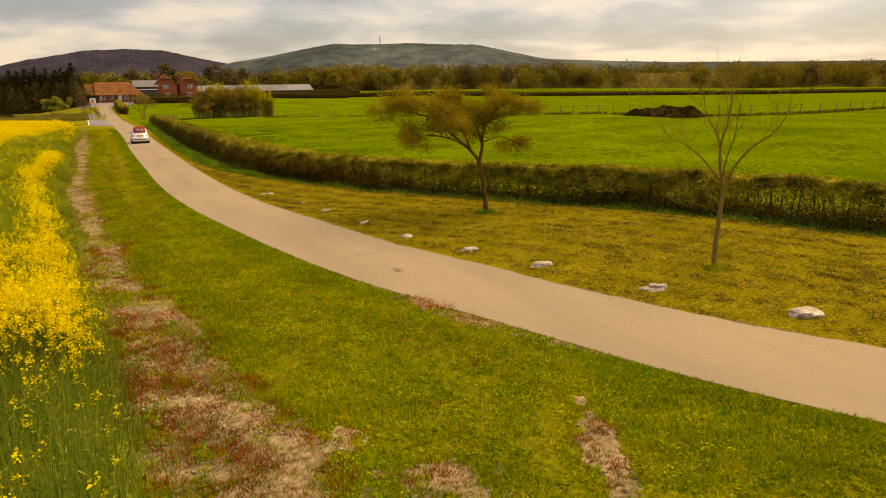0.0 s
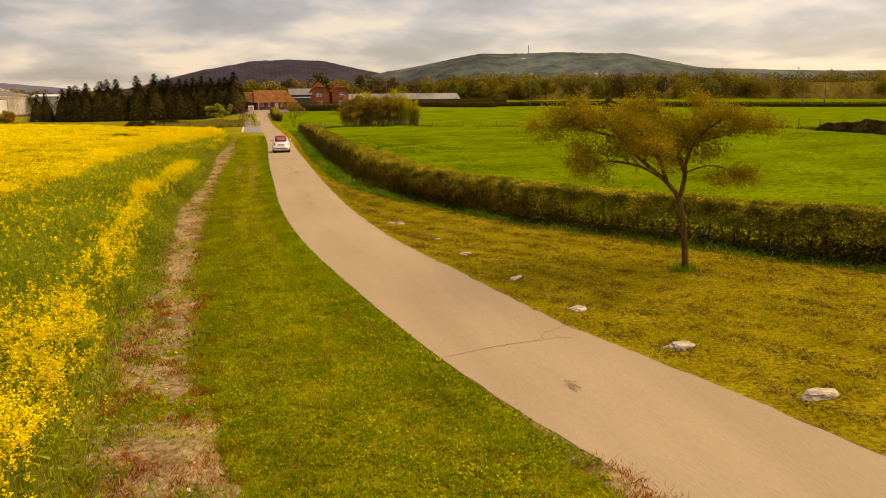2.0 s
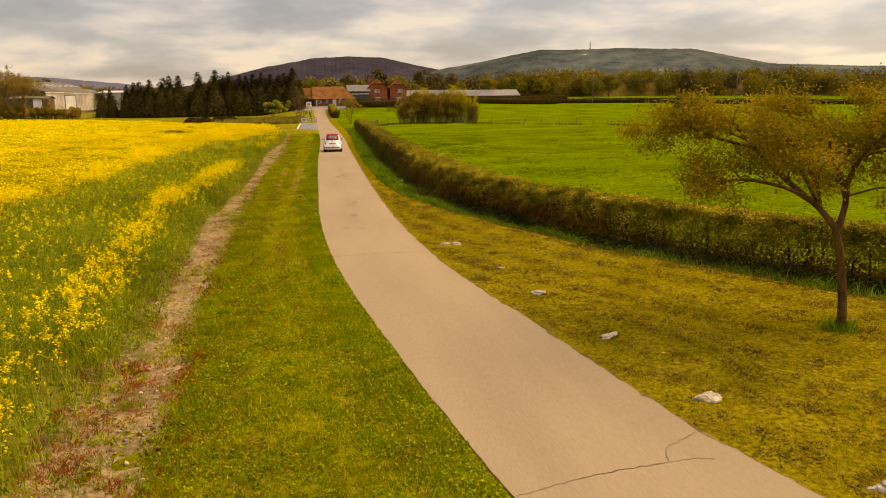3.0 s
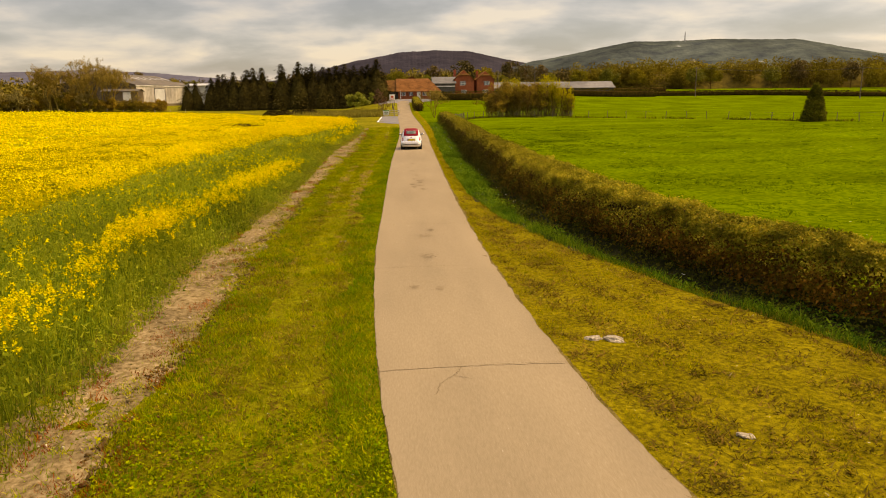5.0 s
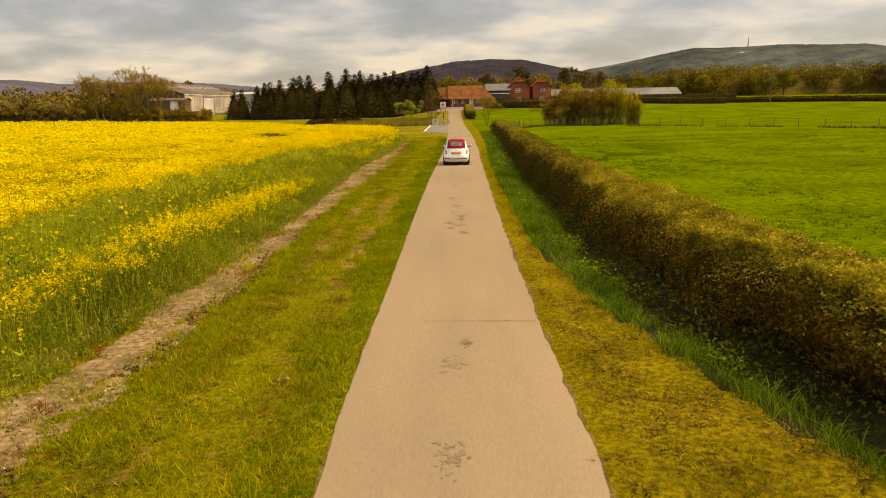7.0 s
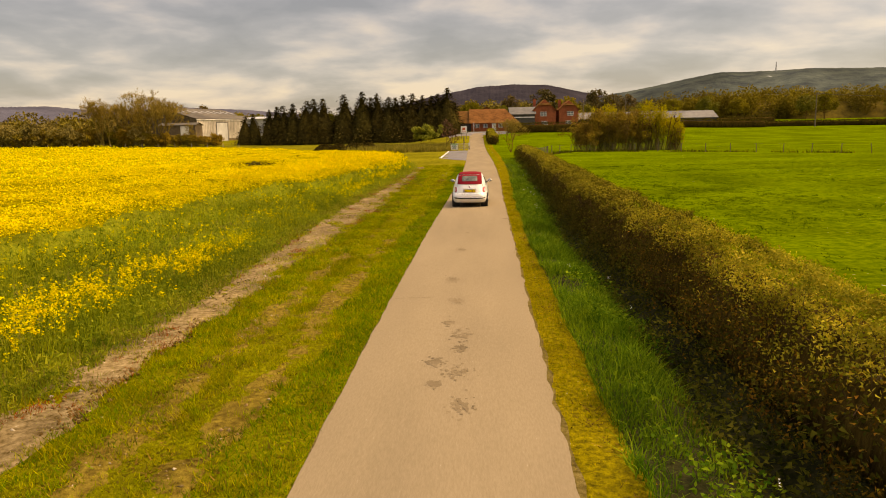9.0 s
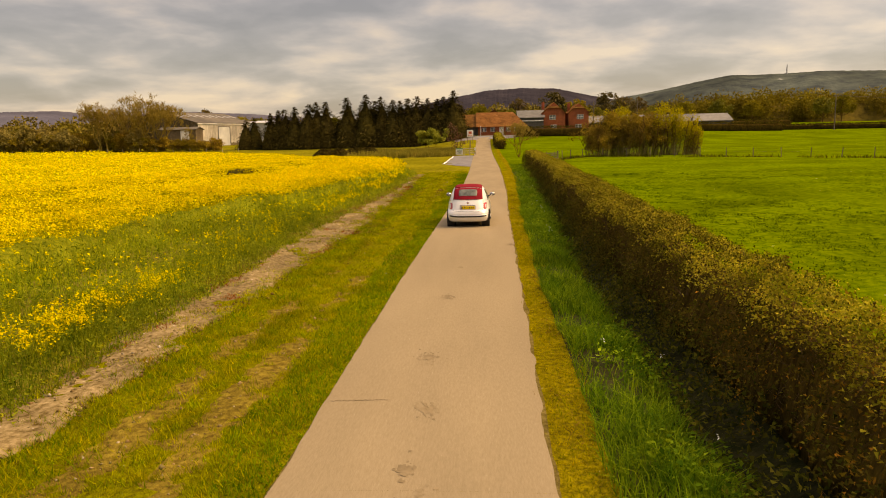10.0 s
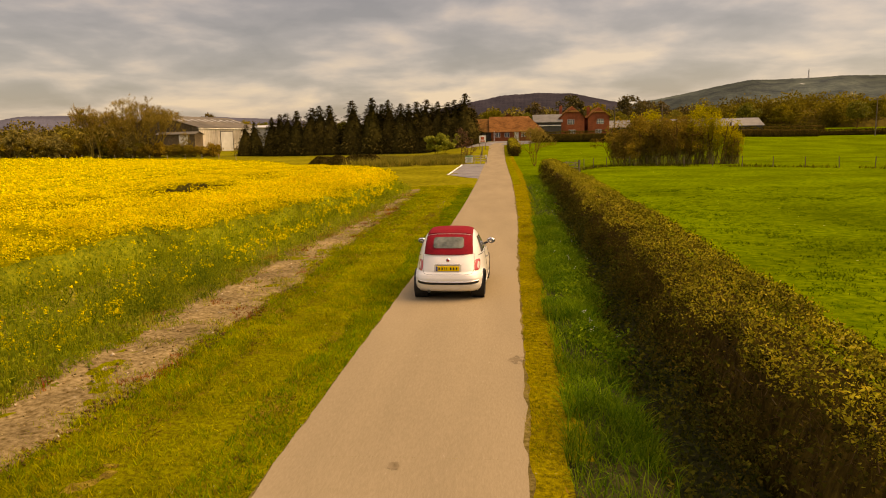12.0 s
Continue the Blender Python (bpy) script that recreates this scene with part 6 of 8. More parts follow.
def fir_tree(seed, height=12.0, width=9.6):
    """A dark conifer: tiers of drooping sprays round one leader, ragged, narrowing to a spire."""
    rng = np.random.default_rng(seed)
    t = empty("fir_tree", Matrix(), "tall dark green conifer in a dense row", "tree", "firs in the windbreak")
    part("trunk", fastmesh("trunk", *tube_arrays([(0, 0, -0.3), (0.05, 0, height * 0.5), (0, 0, height * 0.99)], [0.22, 0.13, 0.02], 6)), M["bark"], t)
    P, D, S = [], [], []
    z = 0.25
    lean = rng.normal(size=2) * 0.02
    while z < height * 0.985:
        f = z / height
        r = width / 2 * (1 - f) ** 0.72 * (0.82 + 0.25 * min(1.0, f / 0.12)) * rng.uniform(0.82, 1.12) + 0.10
        for k in range(int(9 + 32 * (1 - f))):
            a = rng.uniform(0, 2 * np.pi)
            ln = r * rng.uniform(0.62, 1.08) * (1 + 0.22 * math.sin(2 * a + seed + z * 0.8)) * (1.35 if rng.random() < 0.06 else 1.0)
            lift = rng.uniform(0.05, 0.32)
            for q in (0.35, 0.6, 0.82, 1.0):
                P.append((lean[0] * z + math.cos(a) * ln * q, lean[1] * z + math.sin(a) * ln * q, z + ln * (lift * q - 0.30 * q * q) + rng.normal() * 0.05))
                D.append((math.cos(a), math.sin(a), 0.15 - 0.45 * q + 0.35 * f)); S.append(0.34 + 0.26 * (1 - f) * (1.15 - 0.5 * q))
        z += 0.34 + 0.30 * (1 - f) * rng.random()
    P, D, S = np.array(P), np.array(D), np.array(S)
    n = len(P)
    D = D + rng.normal(size=(n, 3)) * 0.30; D /= np.linalg.norm(D, axis=1)[:, None]
    side = np.cross(D, (0, 0, 1.0)) + rng.normal(size=(n, 3)) * 0.35; side /= np.linalg.norm(side, axis=1)[:, None]
    V = np.stack([P - D * S[:, None] * 0.7 + side * (S * 0.42)[:, None], P - D * S[:, None] * 0.7 - side * (S * 0.42)[:, None], P + D * S[:, None] * 0.9], 1).reshape(-1, 3)
    part("crown", fastmesh("crown", V, np.arange(n * 3).reshape(-1, 3)), M["fir"], t)
    part("inner_crown", fastmesh("inner_crown", *tube_arrays([(0, 0, 0.05), (0, 0, 0.5), (0, 0, height * 0.45), (0, 0, height * 0.86)], [width * 0.33, width * 0.36, width * 0.235, 0.05], 9)), M["fir"], t, smooth=True)
    return t


def ground_pose(x, y, rz=0.0, s=1.0, dz=0.0):
    return Matrix.LocRotScale((x, y, float(land(x, y)) + dz), Euler((0, 0, rz)), (s, s, s))


def place(src, x, y, rz, s=1.0, first=False):
    """A copy of a thing at a place, scaled."""
    if first:
        src.matrix_world = ground_pose(x, y, rz, s)
        return src
    src_scale = src.scale.copy()
    src.scale = (s, s, s)
    ob = copy_thing(src, Matrix.Translation((x, y, float(land(x, y)))) @ Matrix.Rotation(rz, 4, "Z"))
    src.scale = src_scale
    return ob


def build_firs():
    rng = np.random.default_rng(5)
    kinds = [fir_tree(20 + k) for k in range(5)]
    rows = [(-45.6, 9.3), (-43.7, 10.2), (-41.8, 10.3), (-39.5, 10.8), (-36.1, 11.5), (-34.0, 11.8), (-31.9, 12.0), (-26.4, 12.9), (-22.1, 13.4), (-20.4, 12.0), (-18.3, 12.8), (-15.6, 12.0), (-13.8, 11.8), (-11.9, 12.3), (-10.1, 12.8), (-7.2, 11.6), (-5.0, 11.2), (-3.4, 11.4), (-1.25, 12.4)]
    spots = [(x, 222 + rng.uniform(-0.8, 0.8), h) for x, h in rows] + [(-52.2, 223, 7.8), (-50.4, 224, 8.2)]
    spots += [(x, 225.5 + rng.uniform(-0.5, 0.8), h) for x, h in ((-44.6, 8.2), (-40.6, 8.8), (-37.6, 8.6), (-33.0, 9.6), (-29.6, 7.4), (-24.3, 9.4), (-19.4, 10.4), (-16.9, 10.6), (-14.7, 10.4), (-12.9, 10.5), (-8.8, 10.8), (-6.1, 10.0), (-2.4, 9.8), (0.2, 8.4))]
    used = set()
    for i, (x, y, h) in enumerate(spots):
        k = (i * 3) % 5
        place(kinds[k], x, y, rng.uniform(0, 6), h / 12.7, first=(k not in used))
        used.add(k)


build_firs()


def cone_bush():
    """The dense pointed bush standing alone by the pasture fence."""
    rng = np.random.default_rng(34)
    d = empty("bush", ground_pose(56.8, 110, 0.4, 1.0), "dense dark pointed bush standing by the pasture fence", "bush")
    part("trunk", fastmesh("trunk", *tube_arrays([(0, 0, -0.1), (0.05, 0, 1.5), (0, 0.05, 3.4)], [0.16, 0.11, 0.03], 7)), M["bark"], d, smooth=True)
    n = 9000
    z = 4.7 * rng.random(n) ** 1.25; a = rng.uniform(0, 2 * np.pi, n)
    r = 1.75 * np.clip(1 - z / 4.75, 0, 1) ** 0.62 * (0.8 + 0.2 * np.clip(z / 0.6, 0, 1)) * (1 + 0.22 * np.sin(3 * a + z * 2.3) * np.sin(z * 3.1 + a)) * rng.random(n) ** 0.3
    P = np.column_stack([np.cos(a) * r, np.sin(a) * r, z]) + rng.normal(size=(n, 3)) * 0.07
    V, F = leaves(P, 0.16, rng, 0.2)
    part("crown", fastmesh("crown", V, F), M["conebush"], d)


M["conebush"] = mat("dark_olive_bush_leaves", [(0.046, 0.0432, 0.0066), (0.09775, 0.0936, 0.011), (0.1725, 0.162, 0.0154)], 0.8, 0.85, isl=0.4, trans=0.2, spec=0.02)


def build_far_trees():
    rng = np.random.default_rng(8)
    # willow thicket in the pasture
    lab = ("dense brown multi-stemmed willow thicket behind the pasture fence", "yellow-green willow with upright shoots behind the pasture fence")
    for k, (x, y, hgt, wd, kind) in enumerate(((21.9, 149, 3.6, 4.4, 0), (23.9, 150.5, 5.2, 4.6, 0), (26.6, 149.5, 4.9, 5.0, 0), (29.0, 150.5, 5.0, 4.4, 0), (30.8, 150.2, 6.4, 4.2, 1), (32.6, 149.5, 5.6, 3.6, 1), (25.4, 152.0, 6.2, 3.8, 1), (34.6, 149.5, 4.4, 2.2, 1))):
        w = clump_tree("bush", hgt * 1.22, wd * 1.05, 300 + k, lab[kind], "willow" if kind == 0 else "willow2", stems=9, base=0.16 if kind == 0 else 0.2, dens=1.5 if kind == 0 else 0.55, leaf=0.13, lumps=44 if kind == 0 else 26, shoots=40 if kind == 0 else 80, clear=0.5 if kind == 0 else 0.9)
        n = 130
        a, q = rng.uniform(0, 2 * np.pi, n), wd * 0.46 * np.sqrt(rng.random(n))
        V, F = blades(np.cos(a) * q, np.sin(a) * q, np.full(n, -0.05), hgt * rng.uniform(0.5, 1.15, n), np.full(n, 0.045), 0.45, rng)
        tagged(part("brushwood", fastmesh("brushwood", V, F), M["willowtwig"], w, "upright brown shoots"), kind="stuff")
        w["group"] = "willow thicket"
        w.matrix_world = ground_pose(x, y, k * 1.1, 0.95)
    cone_bush()
    for k, (x, y, s) in enumerate(((60.8, 69.6, 0.72), (60.7, 67.6, 0.8), (60.5, 65.6, 0.85), (60.3, 63.6, 1.1), (60.1, 61.8, 1.0), (59.9, 60.2, 1.1))):
        if k == 0:
            br = empty("bush", Matrix(), "low dark bramble mound in the pasture", "bush")
            n = 9000
            a, q = rng.uniform(0, 2 * np.pi, n), np.sqrt(rng.random(n))
            px, py = np.cos(a) * q * 2.0, np.sin(a) * q * 1.5
            z = 1.15 * (1 - q ** 2.4) * (0.72 + 0.5 * vnoise(px + 9, py + 9, 0.8, 204)) * rng.random(n) ** 0.35
            V, F = leaves(np.column_stack([px, py, z]), 0.13, rng, 0.2)
            part("crown", fastmesh("crown", V, F), M["bramble"], br)
            arch = [tube_arrays([(math.cos(b) * 0.3, math.sin(b) * 0.3, -0.05), (math.cos(b) * 1.0, math.sin(b) * 0.8, 0.85), (math.cos(b) * 1.9, math.sin(b) * 1.4, 0.25)], [0.015, 0.012, 0.006], 4) for b in np.arange(0.2, 6.2, 0.5)]
            V, F = join_arrays(arch)
            tagged(part("stem_growth", fastmesh("stem_growth", V, F), M["twig"], br), kind="stuff")
            br["group"] = "brambles in the pasture"
            place(br, x, y, 0, s, first=True)
        else:
            place(br, x, y, k * 1.3, s)
    # brambles and scrub past the crop's end
    for k, (x, y, s) in enumerate(((-20.3, 168, 1.35), (-18.2, 168, 1.45), (-15.0, 165, 1.5), (-13.2, 165.5, 1.55))):
        place(br, x, y, k * 0.9, s)
    e = clump_tree("bush", 4.2, 5.0, 36, "bright yellow-green shrub before the dark conifers", "laurel", stems=5, base=0.05, dens=1.4, leaf=0.3, lumps=30)
    e.matrix_world = ground_pose(-5.5, 205, 0, 1.0)
    # bare sapling by the hedge's end, and a russet one by the sign
    s1 = empty("tree", ground_pose(10.95, 150, 0), "thin half-bare sapling fanning out at the hedge's end", "tree")
    limbs, tips = [], []
    r1 = np.random.default_rng(37)
    for q in range(6):
        d = r1.normal(size=3) * 0.30; d[2] = 1; d /= np.linalg.norm(d)
        grow(limbs, tips, np.array([0, 0, 0.0]), d, 1.75, 0.05, 3, r1, 0.34, 0.2)
    V, F = join_arrays(limbs); tagged(part("branchwork", fastmesh("branchwork", V, F), M["palebark"], s1), kind="stuff")
    tips = np.array(tips); P = np.repeat(tips, 7, axis=0)
    V, F = blades(P[:, 0], P[:, 1], P[:, 2], r1.uniform(0.25, 0.6, len(P)), np.full(len(P), 0.035), 0.8, r1)
    tagged(part("crown", fastmesh("crown", V, F), M["goldtwig"], s1, "thin pale golden twigs"), kind="stuff")
    s2 = clump_tree("tree", 5.2, 3.2, 38, "thin russet sapling beside the lane sign", "redtwig", stems=3, base=0.25, dens=0.25, leaf=0.14, lumps=24)
    s2.matrix_world = ground_pose(0.6, 176, 0, 1.0)
    # bare winter trees by the barn: fans of upright branches ending in a haze of twigs
    for k, (x, y, h, w) in enumerate(((-84.2, 216, 10.6, 8), (-81.0, 218, 9.4, 6), (-75.6, 217, 12.4, 10), (-71.6, 218, 10.0, 7))):
        rng2 = np.random.default_rng(60 + k)
        t = empty("tree", ground_pose(x, y, k), "tall bare-branched tree at the far edge of the crop", "tree", "bare trees by the barn")
        limbs, tips = [], []
        for q in range(7):
            d = rng2.normal(size=3) * 0.30; d[2] = 1; d /= np.linalg.norm(d)
            grow(limbs, tips, rng2.normal(size=3) * (w * 0.09, w * 0.09, 0), d, h * 0.34, 0.15, 4, rng2, 0.30, 0.22)
        V, F = join_arrays(limbs); tagged(part("branchwork", fastmesh("branchwork", V, F), M["goldtwig"], t), kind="stuff")
        tips = np.array(tips); P = np.repeat(tips, 9, axis=0)
        V, F = blades(P[:, 0], P[:, 1], P[:, 2], rng2.uniform(0.4, 1.1, len(P)), np.full(len(P), 0.06), 0.9, rng2)
        tagged(part("crown", fastmesh("crown", V, F), M["goldtwig"], t, "thin golden-brown haze of twigs"), kind="stuff")
    # hedgerow scrub at the far edge of the crop
    h1 = clump_tree("bush", 5.5, 6.5, 39, "overgrown hedgerow shrub in pale blossom and bud", "blossom", stems=5, base=0.0, dens=0.8, leaf=0.28, lumps=44)
    h1["group"] = "hedgerow at the crop's end"
    h2 = clump_tree("bush", 4.2, 6.5, 40, "overgrown dark hedgerow shrub", "bramble2", stems=5, base=0.0, dens=0.8, leaf=0.28, lumps=44)
    h2["group"] = "hedgerow at the crop's end"
    place(h1, -107, 213, 0, 1.0, first=True)
    place(h2, -90, 216, 0, 1.0, first=True)
    for k, x in enumerate((-144, -139, -134, -129, -125, -121, -117, -113, -110, -104, -101, -98, -95, -92)):
        place(h1 if k % 3 else h2, x, 213 + rng.uniform(-2, 2), k, rng.uniform(0.9, 1.2))
    for k, x in enumerate((-93, -89.5, -86, -83, -80, -77, -74, -71, -68, -65.5, -63, -60.5, -58)):
        place(h1 if k in (2, 5) else h2, x, 218 + rng.uniform(-1, 1), k * 1.1, rng.uniform(0.75, 1.1) if x < -74 else rng.uniform(0.5, 0.7))
    # broadleaf trees standing singly round the farm and along field edges
    k1 = clump_tree("tree", 9, 9, 41, "spring broadleaf tree in olive-yellow leaf", "broadleaf", dens=0.6, leaf=0.38, lumps=40)
    k2 = clump_tree("tree", 10, 8, 42, "rounded broadleaf tree in russet bud", "broadleaf2", dens=0.55, leaf=0.38, lumps=40)
    k3 = clump_tree("tree", 8, 8.5, 43, "broad field tree in fresh yellow leaf", "broadleaf3", dens=0.6, leaf=0.36, lumps=40)
    for k in (k1, k2, k3):
        k["group"] = "broadleaf trees round the farm"
    first = {0: True, 1: True, 2: True}
    spots = [(1, -3, 262, 1.0), (0, 4, 285, 0.9), (2, 14, 262, 0.8), (1, 17, 275, 1.0), (1, 26, 262, 1.15), (0, 33, 268, 1.0), (1, 42, 262, 1.1), (2, 38, 255, 0.75), (1, 52, 290, 1.0), (2, 62, 262, 0.8), (0, 75, 268, 0.9), (2, 84, 260, 1.0), (1, 66, 300, 1.1), (0, -12, 268, 0.9), (1, -30, 275, 1.1), (0, -45, 300, 1.0), (2, -66, 280, 1.0), (0, -75, 285, 1.0), (1, -86, 285, 1.15), (0, -96, 290, 1.0),
             (2, 118, 262, 1.0), (0, 128, 270, 1.05), (2, 150, 265, 1.0), (1, 163, 268, 1.1), (0, 100, 275, 0.9), (1, 180, 262, 1.0), (2, 196, 250, 1.05), (0, 240, 235, 1.1), (1, 285, 215, 1.15), (0, 320, 190, 1.2), (1, 350, 165, 1.2), (2, 268, 232, 1.0)]
    spots = [(k, x, y + (34 if 55 < x < 200 else 0), s) for k, x, y, s in spots]
    for k, x, y, s in spots:
        place((k1, k2, k3)[k], x, y, rng.uniform(0, 6), s, first=first[k])
        first[k] = False


M["willowtwig"] = mat("brown_willow_twigs", [(0.10, 0.065, 0.02), (0.20, 0.14, 0.04), (0.32, 0.24, 0.08)], 0.7, 0.9, isl=0.35)
M["laurel"] = mat("bright_shrub_leaves", [(0.15, 0.17, 0.02), (0.26, 0.28, 0.035), (0.40, 0.40, 0.06)], 0.7, 0.7, isl=0.35, trans=0.3, spec=0.02)
M["redtwig"] = mat("russet_twigs", [(0.10, 0.045, 0.02), (0.16, 0.07, 0.03)], 0.7, 0.8, isl=0.3)
M["blossom"] = mat("blossom_and_bud", [(0.16, 0.12, 0.02), (0.27, 0.205, 0.045), (0.40, 0.31, 0.10)], 0.5, 0.85, isl=0.15, rnd=0.2, trans=0.2, spec=0.0)
M["bramble2"] = mat("dark_hedgerow_leaves", [(0.16, 0.11, 0.018), (0.26, 0.185, 0.022), (0.36, 0.26, 0.028)], 0.4, 0.85, isl=0.15, rnd=0.25, trans=0.2, spec=0.0)
M["broadleaf2"] = mat("russet_buds", [(0.07, 0.045, 0.014), (0.12, 0.08, 0.018), (0.17, 0.12, 0.02)], 0.4, 0.8, isl=0.14, rnd=0.3, trans=0.2)
M["broadleaf3"] = mat("fresh_yellow_leaves", [(0.10, 0.10, 0.008), (0.18, 0.16, 0.010), (0.25, 0.22, 0.014)], 0.4, 0.8, isl=0.14, rnd=0.25, trans=0.3)
build_far_trees()


def build_woods():
    """Belts of woodland in the middle distance, one mass of crowns each."""
    rng = np.random.default_rng(77)

    def belt(name, pts, depth, n, h, mat_name, label, size=0.72):
        C = catmull(pts, 60)
        q = rng.random(n) * 59
        x = np.interp(q, np.arange(60), C[:, 0]) + rng.normal(size=n) * depth * 0.4
        y = np.interp(q, np.arange(60), C[:, 1]) + rng.normal(size=n) * depth * 0.4
        z = land(x, y)
        hh = h * rng.uniform(0.65, 1.2, n)
        m = 300 if size < 0.9 else 150
        P = np.repeat(np.column_stack([x, y, z]), m, axis=0)
        g = rng.normal(size=P.shape); g /= np.linalg.norm(g, axis=1)[:, None]; g *= rng.random((len(P), 1)) ** 0.35
        H = np.repeat(hh, m)
        P = P + np.column_stack([g[:, 0] * H * 0.42, g[:, 1] * H * 0.42, H * 0.55 + g[:, 2] * H * 0.5])
        V, F = leaves(P, size * 1.05, rng)
        ob = stuff(name, V, F, M[mat_name], label, "woodland")
        # a dark brown sheet stands in for shade inside the wood
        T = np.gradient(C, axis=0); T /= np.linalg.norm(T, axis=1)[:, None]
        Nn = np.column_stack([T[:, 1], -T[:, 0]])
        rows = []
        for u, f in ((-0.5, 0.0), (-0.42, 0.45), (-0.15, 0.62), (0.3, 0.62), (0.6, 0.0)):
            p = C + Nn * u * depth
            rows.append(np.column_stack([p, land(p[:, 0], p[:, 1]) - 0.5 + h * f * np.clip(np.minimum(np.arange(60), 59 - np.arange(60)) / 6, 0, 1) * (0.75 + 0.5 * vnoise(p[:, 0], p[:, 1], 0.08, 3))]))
        Vc = np.stack(rows, 1).reshape(-1, 3)
        i, j = np.meshgrid(np.arange(59), np.arange(4), indexing="ij")
        a = i * 5 + j
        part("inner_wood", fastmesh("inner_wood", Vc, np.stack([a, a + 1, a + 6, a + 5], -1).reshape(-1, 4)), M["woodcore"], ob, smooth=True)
    belt("wood", [(92, 330), (150, 325), (220, 300), (300, 270), (370, 235)], 20, 420, 10.5, "woodleaf", "belt of russet and olive spring woodland beyond the pastures")
    belt("wood", [(320, 250), (420, 200), (480, 120), (500, 20)], 20, 260, 11, "woodleaf", "belt of brown budding woodland at the field's far side")
    belt("wood", [(-130, 330), (-60, 340), (0, 335), (50, 345), (110, 340)], 20, 220, 8, "woodleaf2", "belt of mixed brown woodland behind the farm")
    belt("wood", [(-330, 300), (-220, 290), (-130, 270), (-95, 262)], 18, 110, 8, "woodleaf2", "belt of low scrub woodland beyond the crop")
    belt("wood", [(60, 620), (200, 600), (380, 520), (560, 380), (660, 220)], 40, 260, 12, "woodleaf2", "distant dark woodland under the hill", 1.0)
    belt("wood", [(-500, 560), (-300, 620), (-100, 640), (60, 620)], 40, 200, 12, "woodleaf2", "distant dark woodland under the far ridge", 1.0)


M["woodleaf2"] = mat("brown_wood_leaves", [(0.09, 0.06, 0.018), (0.14, 0.105, 0.018), (0.21, 0.165, 0.02)], 0.05, 0.85, isl=0.14, coarse=0.015, cvar=0.3, spec=0.05)
build_woods()

# clipped field hedges in the distance
build_hedge("hedge", [(9.4, 184), (9.4, 192), (9.3, 202), (9.2, 214)], 1.8, 1.5, "short clipped hedge beside the lane near the farm", 60, 3, leaf=0.14)
build_hedge("hedge", [(13.6, 221), (18, 221), (30, 220), (46, 219)], 2.3, 2.0, "clipped dark hedge before the farmhouse", 45, 4, leaf=0.16)
build_hedge("hedge", [(46, 240), (72, 252), (108, 246), (130, 226), (200, 210), (290, 186), (380, 160)], 1.5, 2.0, "long dark field hedge across the pasture", 14, 5, leaf=0.3)
build_hedge("hedge", [(33.5, 236), (50, 237), (68, 237), (82, 238)], 2.2, 2.0, "dark hedge before the long shed", 30, 7, leaf=0.2)
build_hedge("hedge", [(60, 266), (80, 270), (98, 272)], 2.4, 2.2, "field hedge below the long shed", 14, 6, leaf=0.3)

# ---- hills ----


def hill(name, rows, R, material, label, base=-4.0, seed=0):
    """A long hill: a ridge of the given rise (degrees of sight over the land) at distance R, with wooded slopes."""
    az = np.linspace(rows[0][0], rows[-1][0], 420)
    el = np.interp(az, [r[0] for r in rows], [r[1] for r in rows])
    ker = np.hanning(9); ker /= ker.sum()
    el = np.convolve(np.pad(el, 4, mode="edge"), ker, "valid")
    top = 3.8 + R * np.tan(np.radians(el))
    top = top * (1 + 0.010 * (vnoise(az, az * 0, 3.0, seed) - 0.5)) + 1.2 * (vnoise(az, az * 0, 11.0, seed + 1) - 0.5) * (top / 90)
    V = []
    prof = [(0.62, 0.0), (0.72, 0.10), (0.80, 0.30), (0.87, 0.58), (0.93, 0.83), (0.97, 0.95), (1.0, 1.0), (1.05, 0.97), (1.2, 0.5), (1.35, 0.0)]
    for f, g in prof:
        r = R * f * (1 + 0.02 * (vnoise(az, az * 0 + f * 9, 0.5, seed + 2) - 0.5))
        V.append(np.column_stack([5 + r * np.sin(np.radians(az)), 30 + r * np.cos(np.radians(az)), base + (top - base) * g]))
    k = len(prof); n = len(az)
    V = np.stack(V, 1).reshape(-1, 3)
    i, j = np.meshgrid(np.arange(n - 1), np.arange(k - 1), indexing="ij")
    a = i * k + j
    F = np.stack([a, a + 1, a + k + 1, a + k], -1).reshape(-1, 4)
    tagged(link(name, fastmesh(name, V, F), material, smooth=True), label, "hill", kind="structure")


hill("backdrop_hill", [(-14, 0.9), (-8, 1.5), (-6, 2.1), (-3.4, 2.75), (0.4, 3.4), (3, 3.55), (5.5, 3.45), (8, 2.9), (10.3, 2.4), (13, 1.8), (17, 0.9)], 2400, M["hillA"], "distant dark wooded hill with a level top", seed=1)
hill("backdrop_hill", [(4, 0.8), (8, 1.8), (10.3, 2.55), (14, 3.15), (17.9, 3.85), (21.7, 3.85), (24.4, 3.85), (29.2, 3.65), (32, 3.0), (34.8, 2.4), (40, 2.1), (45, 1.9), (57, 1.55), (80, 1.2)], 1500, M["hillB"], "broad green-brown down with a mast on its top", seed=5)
hill("backdrop_hill", [(-80, 1.2), (-60, 1.5), (-42, 1.8), (-37, 1.6), (-34.5, 2.2), (-31, 2.25), (-28, 1.95), (-22, 2.15), (-18, 1.95), (-13, 1.5), (-8, 0.8)], 2800, M["hillC"], "low ridge on the horizon with blue-mauve haze in its colour", seed=9)


